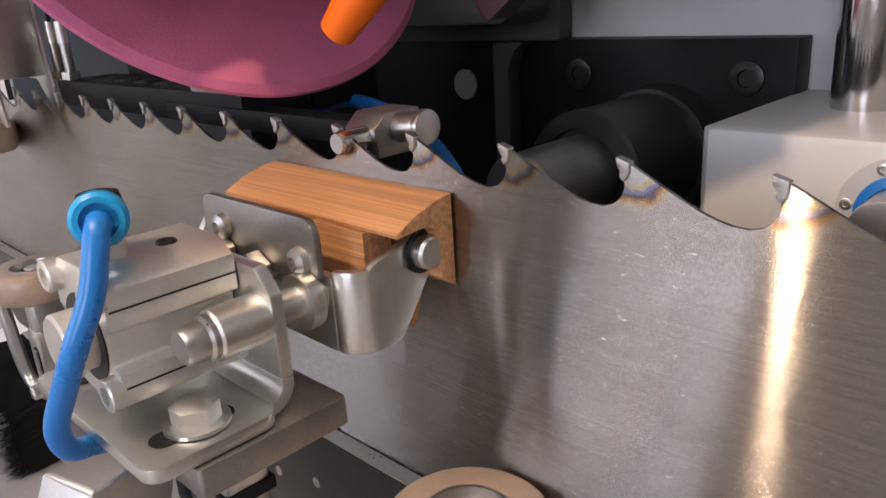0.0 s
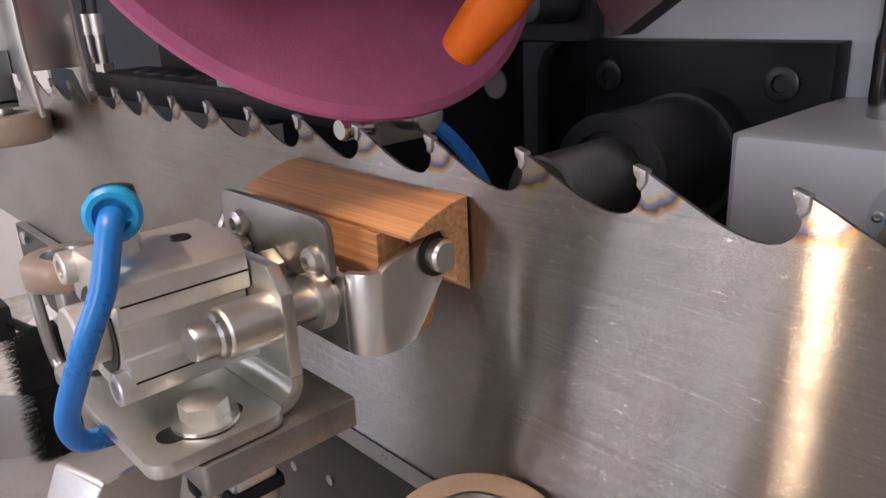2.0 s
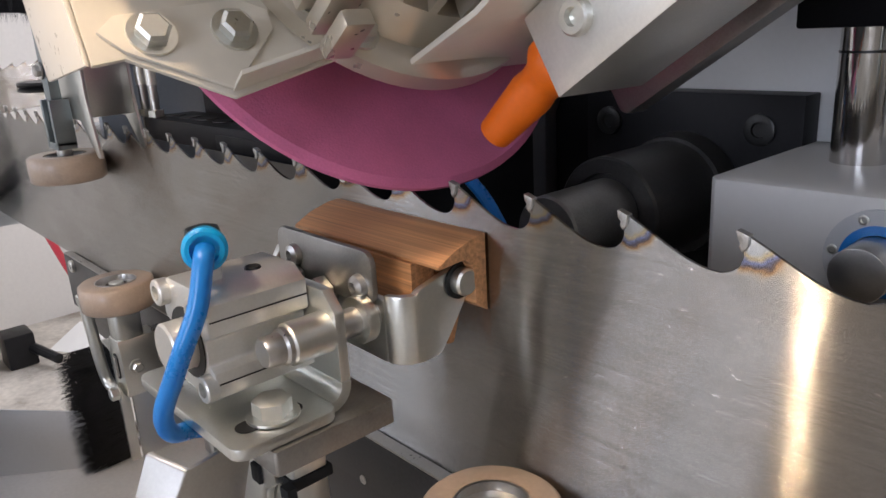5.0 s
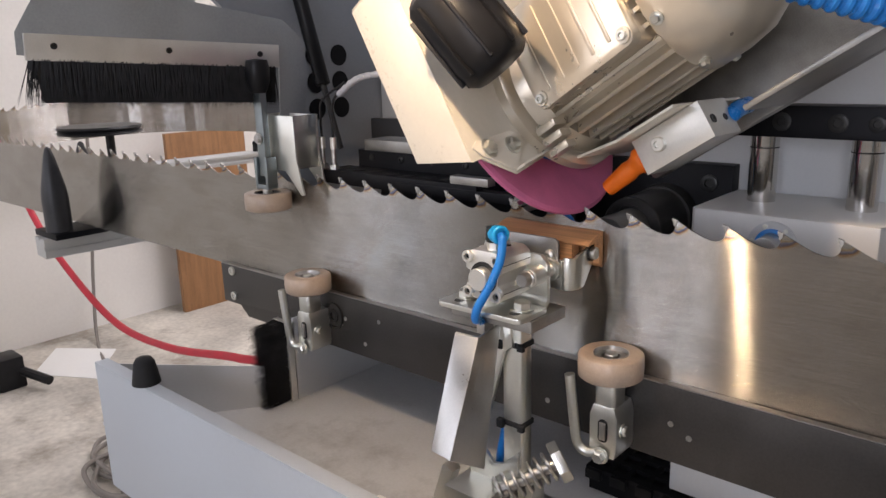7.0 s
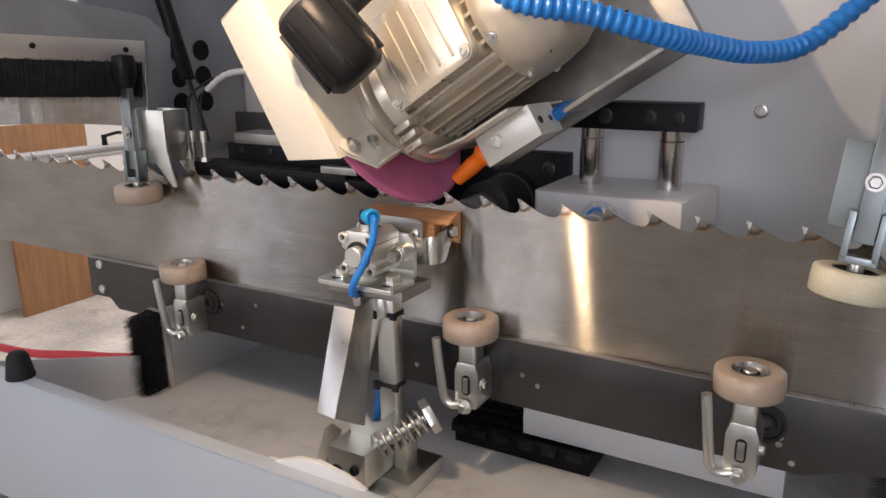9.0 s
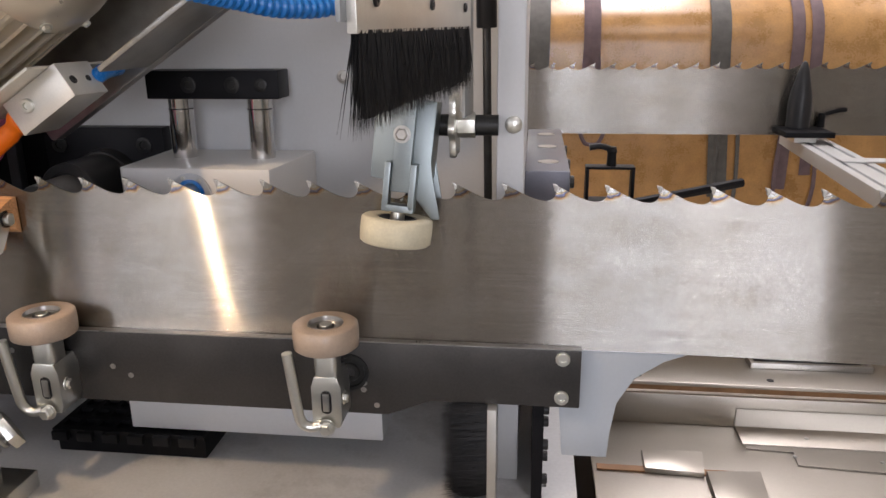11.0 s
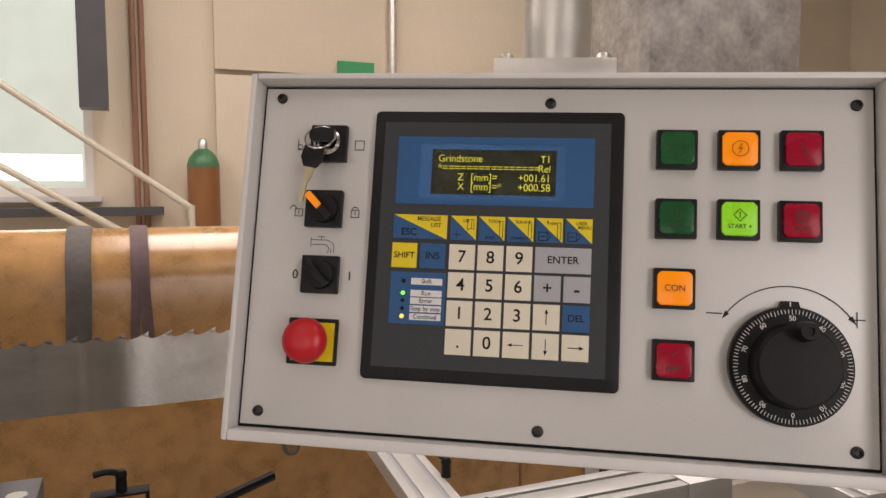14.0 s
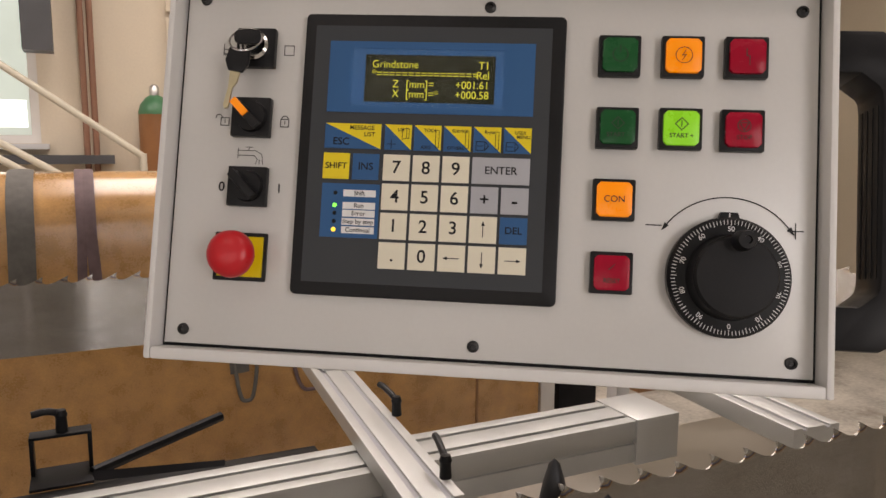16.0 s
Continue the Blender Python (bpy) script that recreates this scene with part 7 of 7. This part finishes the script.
for a, b in (((-1.2, 4.6, 2.95), (0.95, 4.6, 1.42)), ((-1.2, 4.6, 2.35), (0.72, 4.6, 1.15)), ((-1.2, 4.6, 2.25), (0.72, 4.6, 1.05))):
    part("rail_tube", rod(B(), a, b, 0.022, 12), mat("cream_rail_paint", (0.62, 0.58, 0.48), 0.45, 0, 0.05, 6, 60, 0), st)
part("rail_post", rod(B(), (0.95, 4.6, 0.0), (0.95, 4.6, 1.44), 0.022, 12), MATS["cream_rail_paint"], st)
tagged(part("wall_shelf", box(B(), -0.4, 0.8, 5.15, 5.36, 1.36, 1.42), GREY_DARK, None, "grey shelf under the window"), "", "shelf")
tagged(part("hanging_duct", box(B(), 0.28, 0.46, 5.0, 5.2, 2.1, 4.4), GREY_DARK, None, "dark grey hanging duct beside the window"), "", "duct")
# shelf stand with wrapped goods at the right
rk = thing("wrapped_pallet", "film wrapped cream goods stacked on a stand", "pallet")
part("carton", box(B(), 3.55, 5.0, 2.8, 3.7, 0.15, 1.95), mat("cream_cartons", (0.60, 0.54, 0.42), 0.35, 0, 0.12, 3, 40, 0.3, coat=0.6), rk, "film wrapped cream cartons", bevel=0.03)
part("wrapped_load", box(B(), 3.4, 4.6, 3.0, 3.8, 2.05, 3.1), mat("wrapped_grey", (0.34, 0.33, 0.32), 0.2, 0, 0.3, 5, 25, 0.5, coat=0.8), rk, "grey film wrapped load", bevel=0.03)
part("deck", box(B(), 3.3, 5.2, 2.75, 3.85, 1.97, 2.04), STEEL, rk)
part("foot", box(B(), 3.6, 4.9, 2.85, 3.65, 0.0, 0.15), WOOD_AND_GAP, rk)
dk = thing("dark_cabinet", "dark cabinet with a small lit strip beyond the rack", "cabinet")
part("body", box(B(), 2.42, 2.62, 2.0, 2.3, 0.0, 1.0), BLACKENED, dk, bevel=0.004)
part("red_strip", box(B(), 2.40, 2.418, 2.05, 2.2, 0.78, 0.80), RED_PLASTIC, dk)
tagged(part("white_post", box(B(), 2.30, 2.37, 1.96, 2.02, 0.0, 1.02), WHITE_PAINT, None, "white painted post beside the rack", 0.003), "", "post")
pb = thing("switch_box", "light switch box with a red stop button on a post", "switch box")
part("box_body", box(B(), 2.32, 2.56, 1.55, 1.7, 1.22, 1.46), WHITE_PAINT, pb, bevel=0.004)
part("red_button", rod(B(), (2.41, 1.55, 1.33), (2.41, 1.52, 1.33), 0.03, 20), RED_PLASTIC, pb)
part("box_post", box(B(), 2.41, 2.47, 1.60, 1.66, 0.0, 1.22), GREY_PAINT, pb)

# ---- left side: floor things ----
bm = B()
box(bm, -3.45, -3.42, 1.30, 1.78, 0.0, 0.98)
tagged(part("leaning_board", bm, WOOD_AND_GAP, None, "brown wooden board leaning by the white wall", 0.003), "", "board")
hs = B()
tube(hs, [(-3.3, 0.36, 1.42), (-2.95, 0.35, 1.08), (-2.69, 0.35, 0.80), (-2.47, 0.35, 0.645), (-2.13, 0.35, 0.505), (-1.79, 0.35, 0.498), (-1.464, 0.35, 0.551), (-1.335, 0.35, 0.572), (-0.88, 0.36, 0.66)], 0.0115, 14, 10)
tagged(part("air_line", hs, RED_HOSE, None, "red rubber air hose sagging across the floor"), "", "hose")
hs = B()
tube(hs, [(-3.5, 0.95, 1.6), (-3.5, 0.93, 0.9), (-3.5, 0.86, 0.25), (-3.35, 0.78, 0.012), (-3.0, 0.67, 0.012), (-2.62, 0.63, 0.012), (-2.2, 0.5, 0.012)], 0.008, 10, 10)
tagged(part("loose_cable", hs, CABLE, None, "grey cable hanging down to the floor"), "", "cable")
hs = B()
rg = random.Random(9)
pts = []
for k in range(90):
    a = k * 0.42
    r = 0.17 + 0.05 * math.sin(k * 0.7) + rg.uniform(-0.02, 0.02)
    pts.append((-2.0 + r * 1.3 * math.cos(a), 0.38 + r * math.sin(a), 0.012 + 0.004 * (k % 7)))
tube(hs, pts, 0.0085, 8, 4)
tagged(part("cable_coil", hs, CABLE, None, "grey cable lying coiled on the concrete"), "", "cable")
bm = B()
prism(bm, [(-3.45, 0.62), (-3.2, 0.42), (-2.92, 0.58), (-3.2, 0.80)], "z", 0.001, 0.003)
tagged(part("paper_sheet", bm, PAPER, None, "white paper sheet lying on the floor"), "", "paper")
cst = thing("caster_clamp", "black clamp with lever lying on the floor", "clamp tool")
part("clamp_body", box(B(), -3.22, -3.09, 0.25, 0.36, 0.0, 0.14), PLASTIC, cst, bevel=0.01)
part("clamp_lever", rod(B(), (-3.15, 0.33, 0.08), (-2.95, 0.40, 0.05), 0.02, 10), PLASTIC, cst)
tagged(part("concrete_pillar", box(B(), -3.35, -3.05, -0.12, 0.20, 0.0, 0.95), mat("cream_plaster", (0.68, 0.65, 0.58), 0.8, 0, 0.05, 3, 60, 0.1), None, "cream plastered low pillar", 0.01), "", "pillar")
# work lamp over the machine
wl = thing("work_lamp", "small machine work lamp on a thin arm", "work lamp")
part("lamp_arm", tube(B(), [(-0.16, 0.02, 2.11), (-0.16, -0.2, 2.05), (-0.18, -0.42, 1.85), (-0.196, -0.405, 1.61)], 0.009, 10, 8), SCREW, wl)
part("lamp_shade", lathe(B(), [(0.048, 0.0), (0.05, 0.0), (0.03, 0.06), (0.012, 0.075), (0.010, 0.075), (0.028, 0.059)], toward((-0.178, -0.342, 1.55), (-0.115, -0.43, 0.38)), 28), SCREW, wl)


def motions():
    # the band is fed one tooth on, then rests
    walk(blade, [(t, pose(x, 0, 0)) for t, x in ((0, -0.0495), (0.25, -0.035), (0.5, -0.0195), (0.75, -0.0085), (1.0, -0.002), (1.25, 0.0), (3.2, 0.0), (16.0, 0.0))])
    # the grinding head follows the tooth's shape
    rows = ((0, -0.076, 0.019), (0.5, -0.0395, 0.0185), (1.0, -0.021, 0.0185), (1.5, -0.0195, 0.0185), (2.0, -0.011, 0.0115), (2.5, -0.009, 0.009), (3.0, -0.008, 0.0075), (4.0, -0.004, 0.004), (5.5, 0.0002, 0.0016), (6.0, -0.0005, 0.0013), (6.5, 0.0, 0.0), (7.0, 0.0010, -0.0005), (7.5, 0.0008, -0.0028), (8.0, -0.0005, -0.006), (9.0, -0.008, -0.007), (10.3, -0.0170, -0.0045), (10.6, -0.019, -0.002), (11.0, -0.024, 0.002), (12.0, -0.028, 0.004), (16.0, -0.028, 0.004))
    walk(head, [(t, pose(HEAD[0] + x, HEAD[1], HEAD[2] + z, 0, TILT_Y, TURN_Z)) for t, x, z in rows])
    # the pawl pushes the band and slides back under the head
    rows = ((0, -0.205, 1.153), (0.4, -0.178, 1.152), (0.8, -0.157, 1.152), (1.0, -0.153, 1.153), (1.2, -0.155, 1.157), (1.5, -0.175, 1.162), (1.8, -0.200, 1.160), (2.1, -0.224, 1.157), (3.2, -0.250, 1.155), (16.0, -0.250, 1.155))
    walk(pawl, [(t, pose(x, 0.018, z)) for t, x, z in rows])


motions()
